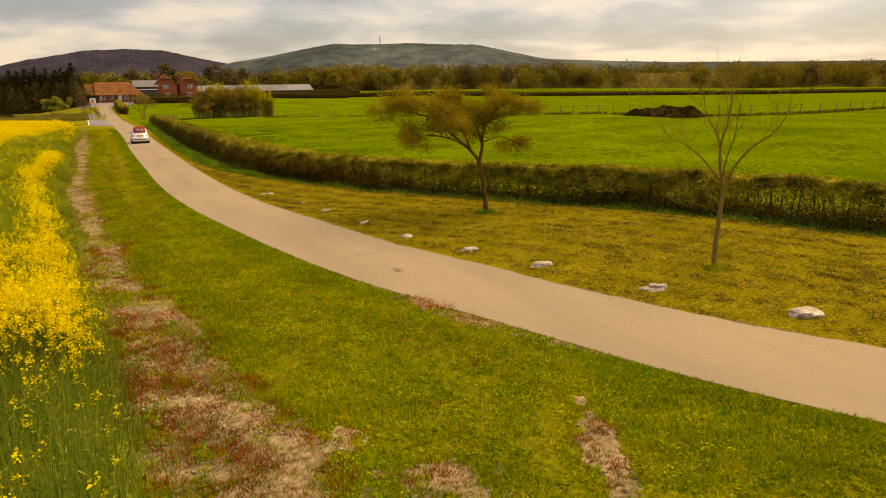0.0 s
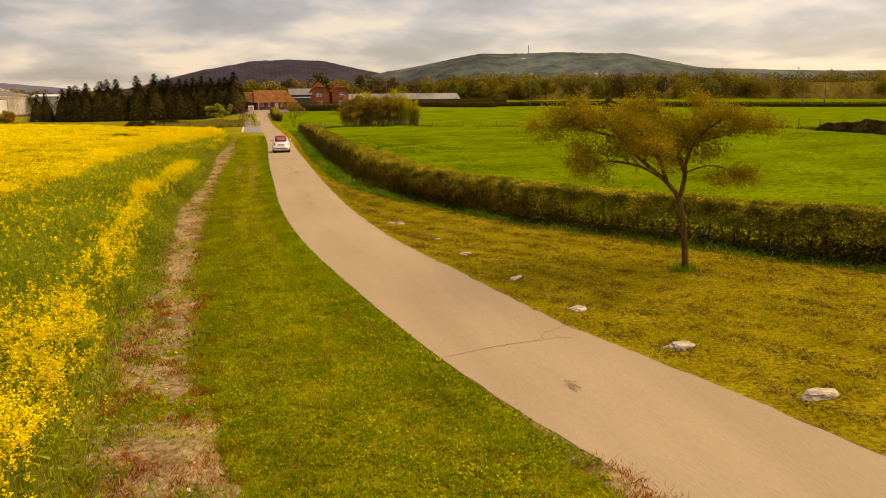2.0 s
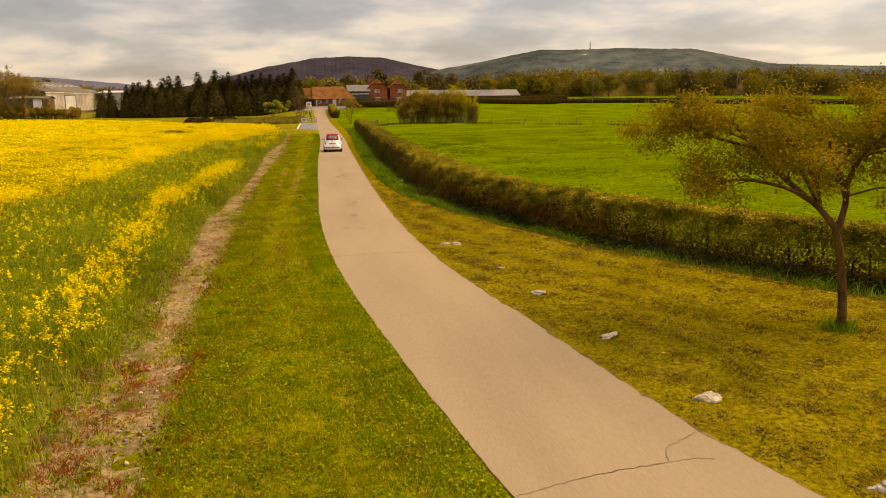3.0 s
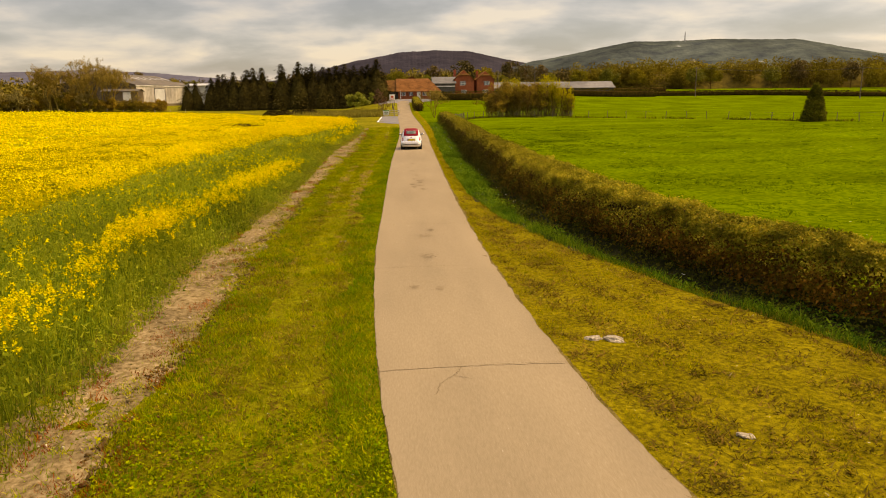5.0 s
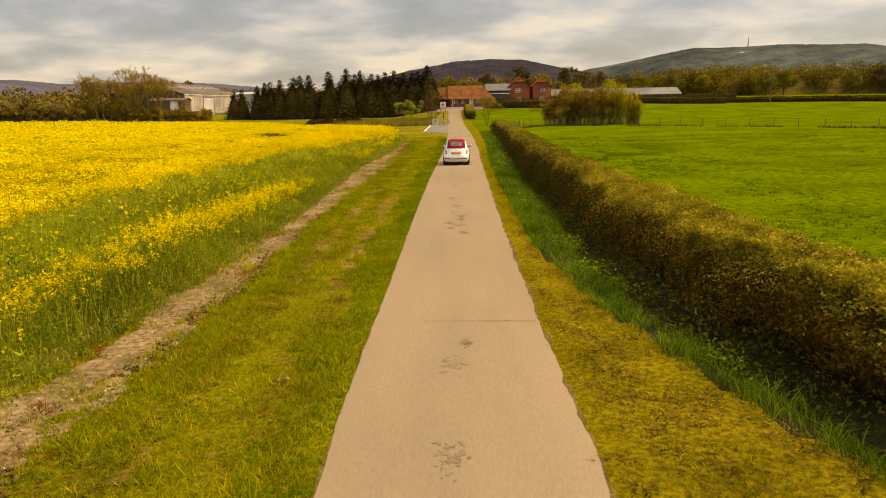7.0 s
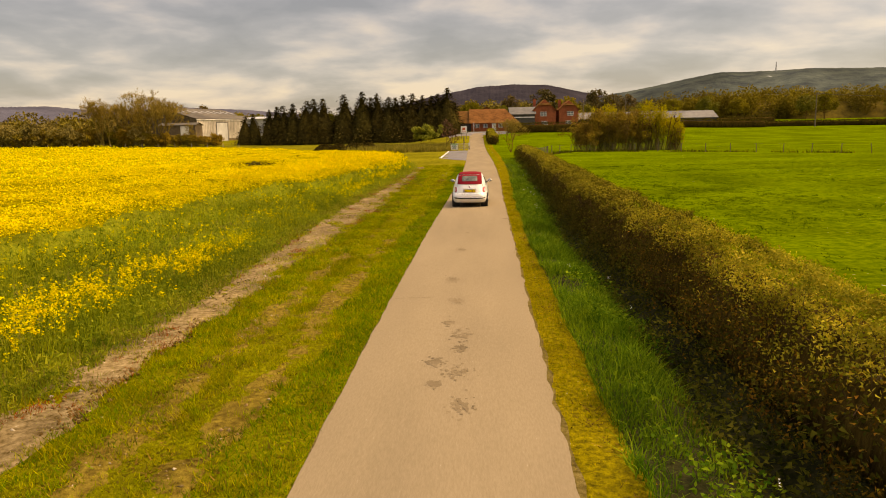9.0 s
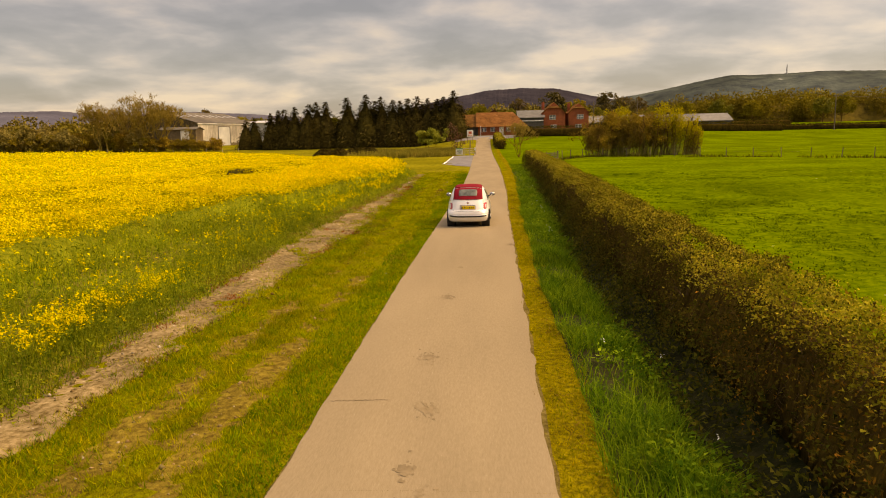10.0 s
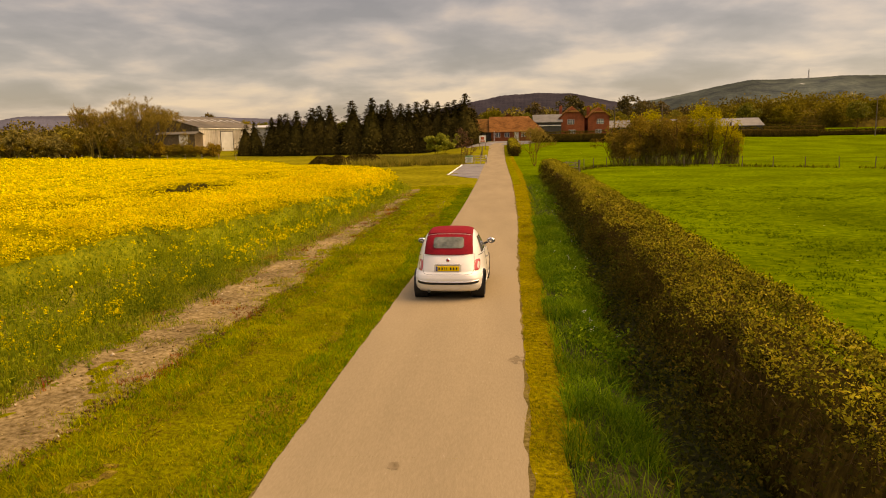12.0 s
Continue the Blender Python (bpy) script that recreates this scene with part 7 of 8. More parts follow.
def build_mast():
    x, y = 5 + 1480 * math.sin(radians(21.7)), 30 + 1480 * math.cos(radians(21.7))
    z = 3.8 + 1500 * math.tan(radians(3.80)) - 3
    m = empty("radio_mast", Matrix.Translation((x, y, z)), "slim lattice radio mast on the hilltop", "mast")
    for a in range(3):
        c, s = math.cos(a * 2.09), math.sin(a * 2.09)
        part("leg", fastmesh("leg", *tube_arrays([(c * 1.2, s * 1.2, 0), (c * 0.5, s * 0.5, 17)], [0.35, 0.25], 5)), M["metal"], m)
    part("antenna", fastmesh("antenna", *tube_arrays([(0, 0, 8), (0, 0, 19)], [0.35, 0.25], 6)), M["metal"], m)


build_mast()

# ---- farm buildings ----


def gable_house(name, m, w, d, eave, ridge, wall, roof, label, category, hip=0.0, along="x", over=0.35, group="", hip_end=0.0):
    """Walls and a pitched roof; the ridge runs along x or y. Origin: middle of the front wall's foot, front towards -y."""
    h = empty(name, m, label, category, group)
    bm = bmesh.new()
    x0, x1 = -w / 2, w / 2
    if along == "x":
        pts = [(0, 0), (d, 0), (d, eave), (d / 2, ridge), (0, eave)]
        a = [bm.verts.new((x0, p, q)) for p, q in pts]; b = [bm.verts.new((x1, p, min(q, eave + 0.01) if hip_end else q)) for p, q in pts]
    else:
        pts = [(x0, 0), (x1, 0), (x1, eave), (0, ridge), (x0, eave)]
        a = [bm.verts.new((p, 0, q)) for p, q in pts]; b = [bm.verts.new((p, d, q)) for p, q in pts]
    bm.faces.new(a); bm.faces.new(b[::-1])
    for k in range(5):
        bm.faces.new((a[k], a[(k + 1) % 5], b[(k + 1) % 5], b[k]))
    part("wall", bm, wall, h)
    # roof: two thick slopes, with a half hip at the front where wanted
    bm = bmesh.new()
    half = (d if along == "x" else w) / 2
    slope = (ridge - eave) / half
    for s in (-1, 1):
        lo = half + over; zl = eave - over * slope; t = 0.14
        if along == "x":
            c = d / 2
            P = [(x0 - over, c + s * lo, zl), (x1 + over, c + s * lo, zl), (x1 + over - hip_end, c, ridge), (x0 - over, c, ridge)]
        else:
            P = [(s * lo, -over, zl), (s * lo, d + over, zl), (0, d + over, ridge), (0, -over + hip, ridge)]
            if hip:
                f = 0.5
                P = [(s * lo, -over, zl), (s * lo, d + over, zl), (0, d + over, ridge), (0, -over + hip, ridge), (s * lo * f, -over, zl + (ridge - zl) * (1 - f))]
        lower = [bm.verts.new((p[0], p[1], p[2] + 0.02)) for p in P]
        upper = [bm.verts.new((p[0], p[1], p[2] + t)) for p in P]
        bm.faces.new(lower); bm.faces.new(upper[::-1])
        for k in range(len(P)):
            bm.faces.new((lower[k], lower[(k + 1) % len(P)], upper[(k + 1) % len(P)], upper[k]))
    rf = part("roof", bm, roof, h)
    if hip_end:
        bm = bmesh.new()
        lo = half + over; zl = eave - over * slope; c = d / 2
        tri = ((x1 + over, c - lo, zl), (x1 + over, c + lo, zl), (x1 + over - hip_end, c, ridge))
        lw = [bm.verts.new((p[0], p[1], p[2] + 0.03)) for p in tri]; up = [bm.verts.new((p[0], p[1], p[2] + 0.16)) for p in tri]
        bm.faces.new(lw); bm.faces.new(up[::-1])
        for k in range(3):
            bm.faces.new((lw[k], lw[(k + 1) % 3], up[(k + 1) % 3], up[k]))
        part("hip", bm, roof, h)
    if hip:
        bm = bmesh.new()
        lo = half + over; zl = eave - over * slope; f = 0.5; zm = zl + (ridge - zl) * (1 - f)
        A, B, C = (-lo * f, -over, zm), (lo * f, -over, zm), (0, -over + hip, ridge)
        lw = [bm.verts.new((p[0], p[1], p[2] + 0.03)) for p in (A, B, C)]; up = [bm.verts.new((p[0], p[1], p[2] + 0.16)) for p in (A, B, C)]
        bm.faces.new(lw); bm.faces.new(up[::-1])
        for k in range(3):
            bm.faces.new((lw[k], lw[(k + 1) % 3], up[(k + 1) % 3], up[k]))
        part("hip", bm, roof, h)
    return h


def window_at(h, x, z, w, hh, y=0.0, cols=2, rows=2):
    """A white casement with glass and glazing bars on a front wall."""
    f = part("window", boxm(x - w / 2, x + w / 2, y - 0.06, y + 0.05, z, z + hh), M["whitepaint"], h, "white-framed casement window")
    pw, ph = w / cols, hh / rows
    for i in range(cols):
        for j in range(rows):
            part("pane", boxm(x - w / 2 + i * pw + 0.06, x - w / 2 + (i + 1) * pw - 0.06, y - 0.075, y - 0.04, z + j * ph + 0.06, z + (j + 1) * ph - 0.06), M["winglass"], f)


def build_farm():
    # long low red-brick range at the lane's end
    g = float(land(8, 226))
    h = gable_house("farm_building", Matrix.Translation((10.4, 226, g)), 11.6, 9.0, 2.3, 5.5, M["brick"], M["tile"], "long low red-brick building with a steep tiled roof", "building", over=0.5, hip_end=3.4)
    for x in (-4.3, -2.2, 1.6, 3.6):
        window_at(h, x, 0.85, 1.1, 1.0, cols=3, rows=1)
    part("door", boxm(-0.55, 0.45, -0.08, 0.05, 0, 2.1, bevel=0.01), M["whitepaint"], h, "white front door")
    part("porch_post", boxm(-5.2, -5.05, -0.5, -0.35, 0, 2.2), M["whitepaint"], h)
    w = gable_house("farm_building", Matrix.Translation((2.6, 227, g)), 4.4, 8.0, 2.2, 5.1, M["darkclad"], M["tile"], "lower timber-clad wing with a red tiled roof", "building", over=0.3)
    part("door", boxm(-1.2, 0.6, -0.05, 0.03, 0.05, 1.95), M["darkclad"], w)
    t = gable_house("farm_building", Matrix.Translation((8.6, 233.5, g + 2.5)), 5.0, 5.0, 2.2, 3.8, M["tile"], M["tile"], "small red gabled upper storey behind the long range", "building", along="y", over=0.25)
    # two brick gables with half hips
    for k, (x, wd, ap) in enumerate(((24.4, 6.0, 6.7), (30.9, 5.2, 6.3))):
        z = float(land(x, 241)) + 0.3
        b = gable_house("farmhouse", Matrix.Translation((x, 241, z)), wd, 9.0, 4.6, ap + 0.6, M["brick"], M["tile"], "red-brick house gable with a half-hipped tiled roof", "house", hip=1.1, along="y", over=0.3, group="gabled brick houses")
        window_at(b, -0.3 if k == 0 else 0.4, 2.9, 1.7, 1.2, cols=4, rows=2)
        window_at(b, 0.0, 0.5, 1.6, 1.1, cols=4, rows=2)
        ch = part("chimney", boxm(-wd / 2 + 0.3, -wd / 2 + 1.0, 5, 5.8, 4.5, ap + 0.95, bevel=0.03), M["brick"], b)
        part("chimney_pot", fastmesh("chimney_pot", *tube_arrays([(-wd / 2 + 0.65, 5.4, ap + 0.95), (-wd / 2 + 0.65, 5.4, ap + 1.3)], [0.16, 0.13], 8)), M["tile"], ch)
    # grey-roofed open shed between
    s = gable_house("open_shed", Matrix.Translation((18.4, 240, float(land(18, 240)) + 0.3)), 6.6, 7.0, 3.6, 5.4, M["darkclad"], M["slate"], "dark-boarded shed under a grey sheet roof", "shed")
    part("rail", boxm(-3.2, 3.2, -0.25, -0.12, 2.6, 2.85), M["whitepaint"], s)
    # long low shed with a pale roof
    l = gable_house("long_shed", Matrix.Translation((52.4, 243, float(land(52, 243)) - 0.4)), 37, 9.0, 2.7, 4.5, M["darkclad"], M["slate"], "very long low shed with a pale grey sheet roof", "shed", over=0.4)
    for x in np.arange(-17, 18, 4.0):
        part("post", boxm(x - 0.1, x + 0.1, -0.12, -0.02, 0, 2.7), M["wood"], l)
    # big barn beyond the crop: boarded gable and a long pale-clad side
    gz = float(land(-85, 255)) - 0.2
    B = pose(-89.8, 256.9, gz, 0, 0, -15.1)
    b = gable_house("barn", B, 28, 32, 6.75, 10.3, M["darkclad2"], M["sheet"], "large barn with brown boarded gable, pale clad side and grey-brown roof", "barn", along="y", over=0.35)
    for k in range(40):
        y = 0.1 + k * 0.798
        part("cladding_board", boxm(14.0, 14.06, y, y + 0.74, 0.9, 6.5), M["cladding"], b)
    part("eave_trim", boxm(14.06, 14.3, -0.3, 32.3, 6.42, 6.66), M["whitepaint"], b, "white eave board")
    part("door", boxm(14.05, 14.12, 9.6, 15.2, 0, 5.6), M["tank"], b, "pale grey sliding door")
    for y in (9.35, 15.2):
        part("door_frame", boxm(14.05, 14.16, y, y + 0.25, 0, 5.8), M["darkclad"], b)
    part("door_frame", boxm(14.05, 14.16, 9.6, 15.2, 5.6, 5.8), M["darkclad"], b)
    for k in range(30):
        x = -13.95 + k * 0.93
        part("gable_board", boxm(x, x + 0.86, -0.07, 0.0, 0.5, 6.75 + 3.45 * (1 - abs(x + 0.43) / 14) - 0.25), M["darkclad2"], b)
    slope = math.atan2(3.55, 14.0)
    for k in range(9):
        y = 2.0 + k * 3.4
        part("skylight", boxm(-1.6, 1.6, 0, 0.9, 0.0, 0.03), M["tank"], b, "translucent roof sheet").matrix_local = Matrix.Translation((5.4, y, 10.3 - 5.4 * math.tan(slope) + 0.18)) @ Matrix.Rotation(slope, 4, "Y")
    a = gable_house("annexe", Matrix.Translation((-75.0, 236, float(land(-75, 236)))), 10, 5, 4.7, 5.3, M["darkclad2"], M["sheet"], "low brown lean-to with a pale end bay", "shed")
    part("bay", boxm(0.9, 3.2, -0.08, 0.02, 0.3, 4.5), M["whitepaint"], a, "whitewashed end bay")
    t2 = gable_house("silo_shed", Matrix.Translation((-56.5, 250, gz)), 7, 8, 6.2, 6.8, M["tank"], M["tank"], "pale grey sheeted store beside the barn", "shed")


build_farm()

# ---- yard, lay-by and signs ----


def flat_patch(name, pts, material, label, category, lift=0.03, steps=20):
    A = np.array(pts[0], float); B = np.array(pts[1], float)
    return strip(name, A, B, 60, material, label, category, lift, rag=0.05, cross=6)


flat_patch("yard", ([(-0.5, 214), (-0.8, 219), (-1.0, 225)], [(11, 217), (14, 220), (16.5, 225)]), M["asphalt"], "pale yard before the long brick building", "yard", 0.05)
flat_patch("lay_by", ([(1.42, 131.6), (1.42, 145), (1.42, 161)], [(4.7, 124.7), (4.62, 143), (4.6, 161)]), M["asphalt"], "grey asphalt lay-by beside the lane", "lay-by", 0.03)
flat_patch("edge_line", ([(1.28, 131.2), (1.28, 145), (1.28, 159)], [(1.46, 131.2), (1.46, 145), (1.46, 159)]), M["whitepaint"], "white-painted edging line of the lay-by", "edge line", 0.07)


def build_signs():
    z = float(land(2, 163))
    s = empty("sign", Matrix.Translation((1.6, 163, z)), "white notice board with a green header on low posts", "sign")
    bd = part("board", boxm(0, 1.15, -0.03, 0.03, 0.15, 1.15, bevel=0.01), M["whitepaint"], s)
    part("header", boxm(0.02, 1.13, -0.045, -0.03, 0.98, 1.13), M["greenpaint"], bd, "green header strip")
    for k, (a, b) in enumerate(((0.2, 0.9), (0.15, 0.95), (0.3, 0.85), (0.25, 0.8))):
        part("text_bar", boxm(a, b, -0.04, -0.03, 0.78 - k * 0.15, 0.85 - k * 0.15), M["greenpaint"] if k % 2 == 0 else M["signink"], bd)
    for x in (0.06, 1.05):
        part("post", boxm(x - 0.04, x + 0.04, 0.03, 0.11, -0.1, 1.2), M["wood"], s)
    f = empty("rail_fence", Matrix.Translation((2.9, 163.4, z)), "low timber rail fence with pale weathered rails", "fence")
    for x in (0.0, 0.9, 1.75):
        part("post", boxm(x - 0.06, x + 0.06, -0.06, 0.06, -0.1, 1.15, bevel=0.01), M["palepost"], f)
    for q in (0.3, 0.62, 0.98):
        part("rail", boxm(-0.1, 1.85, -0.085, -0.062, q, q + 0.13), M["palepost"], f)
    part("marker", boxm(1.62, 1.85, -0.12, -0.09, 0.75, 1.2, bevel=0.01), M["whitepaint"], f, "small white marker panel")
    x, y = 2.4, 206
    z = float(land(x, y))
    u = empty("sign", Matrix.Translation((x, y, z)), "square white sign with red-brown lettering on two dark posts", "sign")
    b2 = part("board", boxm(0, 1.35, -0.03, 0.03, 1.5, 2.9, bevel=0.01), M["whitepaint"], u)
    part("emblem", boxm(0.35, 1.0, -0.045, -0.03, 2.05, 2.6, bevel=0.01), M["signred"], b2)
    for k in range(2):
        part("text_bar", boxm(0.2, 1.15, -0.045, -0.03, 1.62 + k * 0.17, 1.72 + k * 0.17), M["signred"], b2)
    for q in (0.12, 1.23):
        part("post", boxm(q - 0.05, q + 0.05, 0.03, 0.13, -0.1, 2.9), M["wood"], u)


M["palepost"] = mat("pale_weathered_timber", [(0.34, 0.28, 0.19), (0.5, 0.43, 0.31)], 12, 0.9, 0.004, 40, stretch=(1, 1, 0.2))
build_signs()

# ---- fences and poles ----


def fence_run(line, step, label, wires=2, h=1.15, wood="wood"):
    """A post-and-wire fence along rows of (x, y)."""
    C = catmull(line, 400)
    s = np.concatenate([[0], np.cumsum(np.linalg.norm(np.diff(C, axis=0), axis=1))])
    f = empty("fence", Matrix(), label, "fence")
    rng = np.random.default_rng(int(line[0][0] * 10) & 1023)
    post = None
    tops = []
    for q in np.arange(0, s[-1] + 0.01, step):
        x, y = np.interp(q, s, C[:, 0]), np.interp(q, s, C[:, 1])
        z = float(ground_z(x, y))
        if post is None:
            post = link("post", box(bmesh.new(), -0.038, 0.038, -0.038, 0.038, -0.1, h, bevel=0.01), M[wood], f)
            p = post
        else:
            p = new("post", post.data); p.parent = f
        p.matrix_local = pose(x, y, z, rng.normal() * 3, rng.normal() * 3, rng.uniform(0, 90))
        tops.append((x, y, z))
    T = np.array(tops)
    for k in range(wires):
        part("wire", fastmesh("wire", *tube_arrays(T + (0, 0, h * (0.92 - 0.35 * k)), np.full(len(T), 0.006), 4)), M["wire"], f)
    return f


PASTURE_FENCE = [(12.0, 131), (20, 146), (31, 142), (48, 128), (57, 116), (62, 100), (62.5, 86), (61.5, 72), (63, 60), (73, 56), (88, 58), (110, 64)]
fence_run(PASTURE_FENCE, 3.2, "post-and-wire fence across the pasture")


def fence_tussocks():
    """Rough ungrazed grass along the pasture fence."""
    C = catmull(PASTURE_FENCE, 400)
    i = RNG.integers(0, 400, 5200)
    k = vnoise(i * 0.35, i * 0, 1.0, 97) > 0.3
    i = i[k]
    x, y = C[i, 0] + RNG.normal(size=len(i)) * 0.35, C[i, 1] + RNG.normal(size=len(i)) * 0.35
    V, F = blades(x, y, ground_z(x, y), RNG.uniform(0.2, 0.55, len(i)), np.full(len(i), 0.10), 0.7)
    stuff("rough_grass", V, F, M["undergrowth"], "rough dark tussocks under the pasture fence", "grass")


fence_tussocks()
fence_run([(3.7, 166), (3.6, 176), (3.4, 190), (3.0, 203)], 2.4, "timber posts beside the lane near the farm", 2, 1.1)
fence_run([(-48, 205), (-60, 207), (-75, 208), (-95, 210), (-120, 212)], 4.0, "post-and-wire fence at the crop's far edge", 2, 1.2, "palepost")


def build_gate():
    z = float(land(11.5, 131))
    g = empty("field_gate", pose(12.2, 131.5, z, 0, 0, 25), "weathered timber field gate at the hedge's end", "gate")
    for x in (0, 2.6):
        part("post", boxm(x - 0.08, x + 0.08, -0.08, 0.08, -0.1, 1.3, bevel=0.015), M["wood"], g)
    for q in (0.25, 0.5, 0.75, 1.0):
        part("rail", boxm(0.08, 2.52, -0.03, 0.03, q, q + 0.09), M["wood"], g)
    part("brace", fastmesh("brace", *tube_arrays([(0.1, 0, 0.28), (2.45, 0, 1.05)], [0.04, 0.04], 4)), M["wood"], g)


build_gate()


def build_poles():
    spots = [(92, 232), (132, 216), (177, 207), (191, 213), (212, 203), (34, 236), (44, 231)]
    heads = []
    for k, (x, y) in enumerate(spots):
        z = float(land(x, y)); hgt = 8.6 if k < 5 else 7.5
        p = empty("utility_pole", Matrix.Translation((x, y, z)), "weathered timber utility pole by the field hedge", "utility pole", "poles along the field hedge")
        part("pole", fastmesh("pole", *tube_arrays([(0, 0, -0.2), (0, 0, hgt)], [0.15, 0.11], 8)), M["wood"], p)
        part("crossarm", boxm(-0.7, 0.7, -0.05, 0.05, hgt - 0.55, hgt - 0.42), M["wood"], p)
        for q in (-0.6, 0.6):
            part("insulator", fastmesh("insulator", *tube_arrays([(q, 0, hgt - 0.42), (q, 0, hgt - 0.25)], [0.05, 0.03], 6)), M["blacktrim"], p)
        heads.append((x, y, z + hgt - 0.25))
    order = [0, 1, 2, 4]
    for a, b in zip(order[:-1], order[1:]):
        A, B = np.array(heads[a]), np.array(heads[b])
        w = empty("overhead_wire", Matrix(), "dark overhead cable sagging between poles", "cable", "overhead cables")
        for q in (-0.6, 0.6):
            f = np.linspace(0, 1, 14)[:, None]
            P = A * (1 - f) + B * f + (q, 0, 0); P[:, 2] -= (4 * f * (1 - f))[:, 0] * 1.0
            part("cable", fastmesh("cable", *tube_arrays(P, np.full(14, 0.02), 4)), M["wire"], w)


build_poles()

# ---- pale stones along the verge ----


def build_stones():
    spots = [(7.98, 32.15, 0.34, 0.1), (7.68, 32.25, 0.3, 0.6), (8.62, 26.1, 0.36, 0.3), (8.5, 28.8, 0.2, 0.2), (8.95, 23.0, 0.36, 0.9), (9.3, 20.15, 0.42, 0.4), (9.95, 17.5, 0.48, 0.3), (10.65, 15.1, 0.56, 0.5), (11.65, 12.2, 0.56, 0.1), (12.65, 9.3, 0.64, 0.2)]
    for k, (x, y, s, rz) in enumerate(spots):
        bm = bmesh.new()
        bmesh.ops.create_icosphere(bm, subdivisions=3, radius=0.5)
        for v in bm.verts:
            n1 = noise.noise(v.co * 2.2 + Vector((k * 7.1, 0, 0))); n2 = noise.noise(v.co * 5.5 + Vector((0, k * 3.3, 0)))
            v.co *= 1 + 0.55 * n1 + 0.22 * n2
            v.co.x *= 0.95; v.co.y *= 0.55; v.co.z *= 0.46
            v.co.z = min(v.co.z, 0.17 + 0.05 * n1)
        ob = link("stone", bm, M["stone"])
        ob.matrix_world = Matrix.Translation((x, y, float(ground_z(x, y)) + 0.03 * s)) @ Matrix.Rotation(rz - 0.5, 4, "Z") @ Matrix.Diagonal((s, s, s, 1))
        tagged(ob, "pale rough chalk stone set along the lane verge", "stone", "stones along the verge")


build_stones()

# ---- the car ----
#      z     rear   front  half-width  exponent
SHELL = [(0.20, 0.14, 3.38, 0.73, 5.5), (0.26, 0.06, 3.48, 0.785, 5.5), (0.36, 0.01, 3.54, 0.808, 5.4), (0.50, 0.00, 3.55, 0.814, 5.0), (0.58, 0.02, 3.53, 0.812, 4.4),
         (0.64, 0.06, 3.50, 0.806, 3.8), (0.75, 0.09, 3.42, 0.795, 3.4), (0.86, 0.13, 3.25, 0.775, 3.2), (0.95, 0.18, 2.95, 0.745, 3.2), (1.00, 0.21, 2.70, 0.725, 3.2),
         (1.10, 0.28, 2.44, 0.69, 3.2), (1.22, 0.385, 2.22, 0.645, 3.2), (1.33, 0.52, 2.02, 0.595, 3.1), (1.41, 0.69, 1.86, 0.54, 3.0), (1.46, 0.88, 1.70, 0.46, 2.8), (1.485, 1.05, 1.55, 0.34, 2.5), (1.492, 1.2, 1.4, 0.15, 2.2)]
SH = np.array(SHELL)


def ring(z):
    return [float(np.interp(z, SH[:, 0], SH[:, k])) for k in (1, 2, 3, 4)]


def rear_y(x, z):
    r, f, hw, n = ring(z)
    c, b = (r + f) / 2, (f - r) / 2
    return c - b * max(0.0, 1 - (abs(x) / hw) ** n) ** (1 / n)


def side_x(y, z):
    r, f, hw, n = ring(z)
    c, b = (r + f) / 2, (f - r) / 2
    return hw * max(0.0, 1 - (abs(y - c) / b) ** n) ** (1 / n)


def top_z(x, y):
    lo, hi = 0.6, 1.492
    for _ in range(40):
        m = (lo + hi) / 2
        r, f, hw, n = ring(m)
        c, b = (r + f) / 2, (f - r) / 2
        if (abs(x) / hw) ** n + (abs(y - c) / b) ** n <= 1:
            lo = m
        else:
            hi = m
    return lo


def grid_mesh(fn, us, vs, thick=None):
    """A sheet over two parameters; thick: a vector by which a back sheet is set off, to close it."""
    bm = bmesh.new()
    g = [[bm.verts.new(fn(u, v)) for v in vs] for u in us]
    for i in range(len(us) - 1):
        for j in range(len(vs) - 1):
            bm.faces.new((g[i][j], g[i + 1][j], g[i + 1][j + 1], g[i][j + 1]))
    return bm


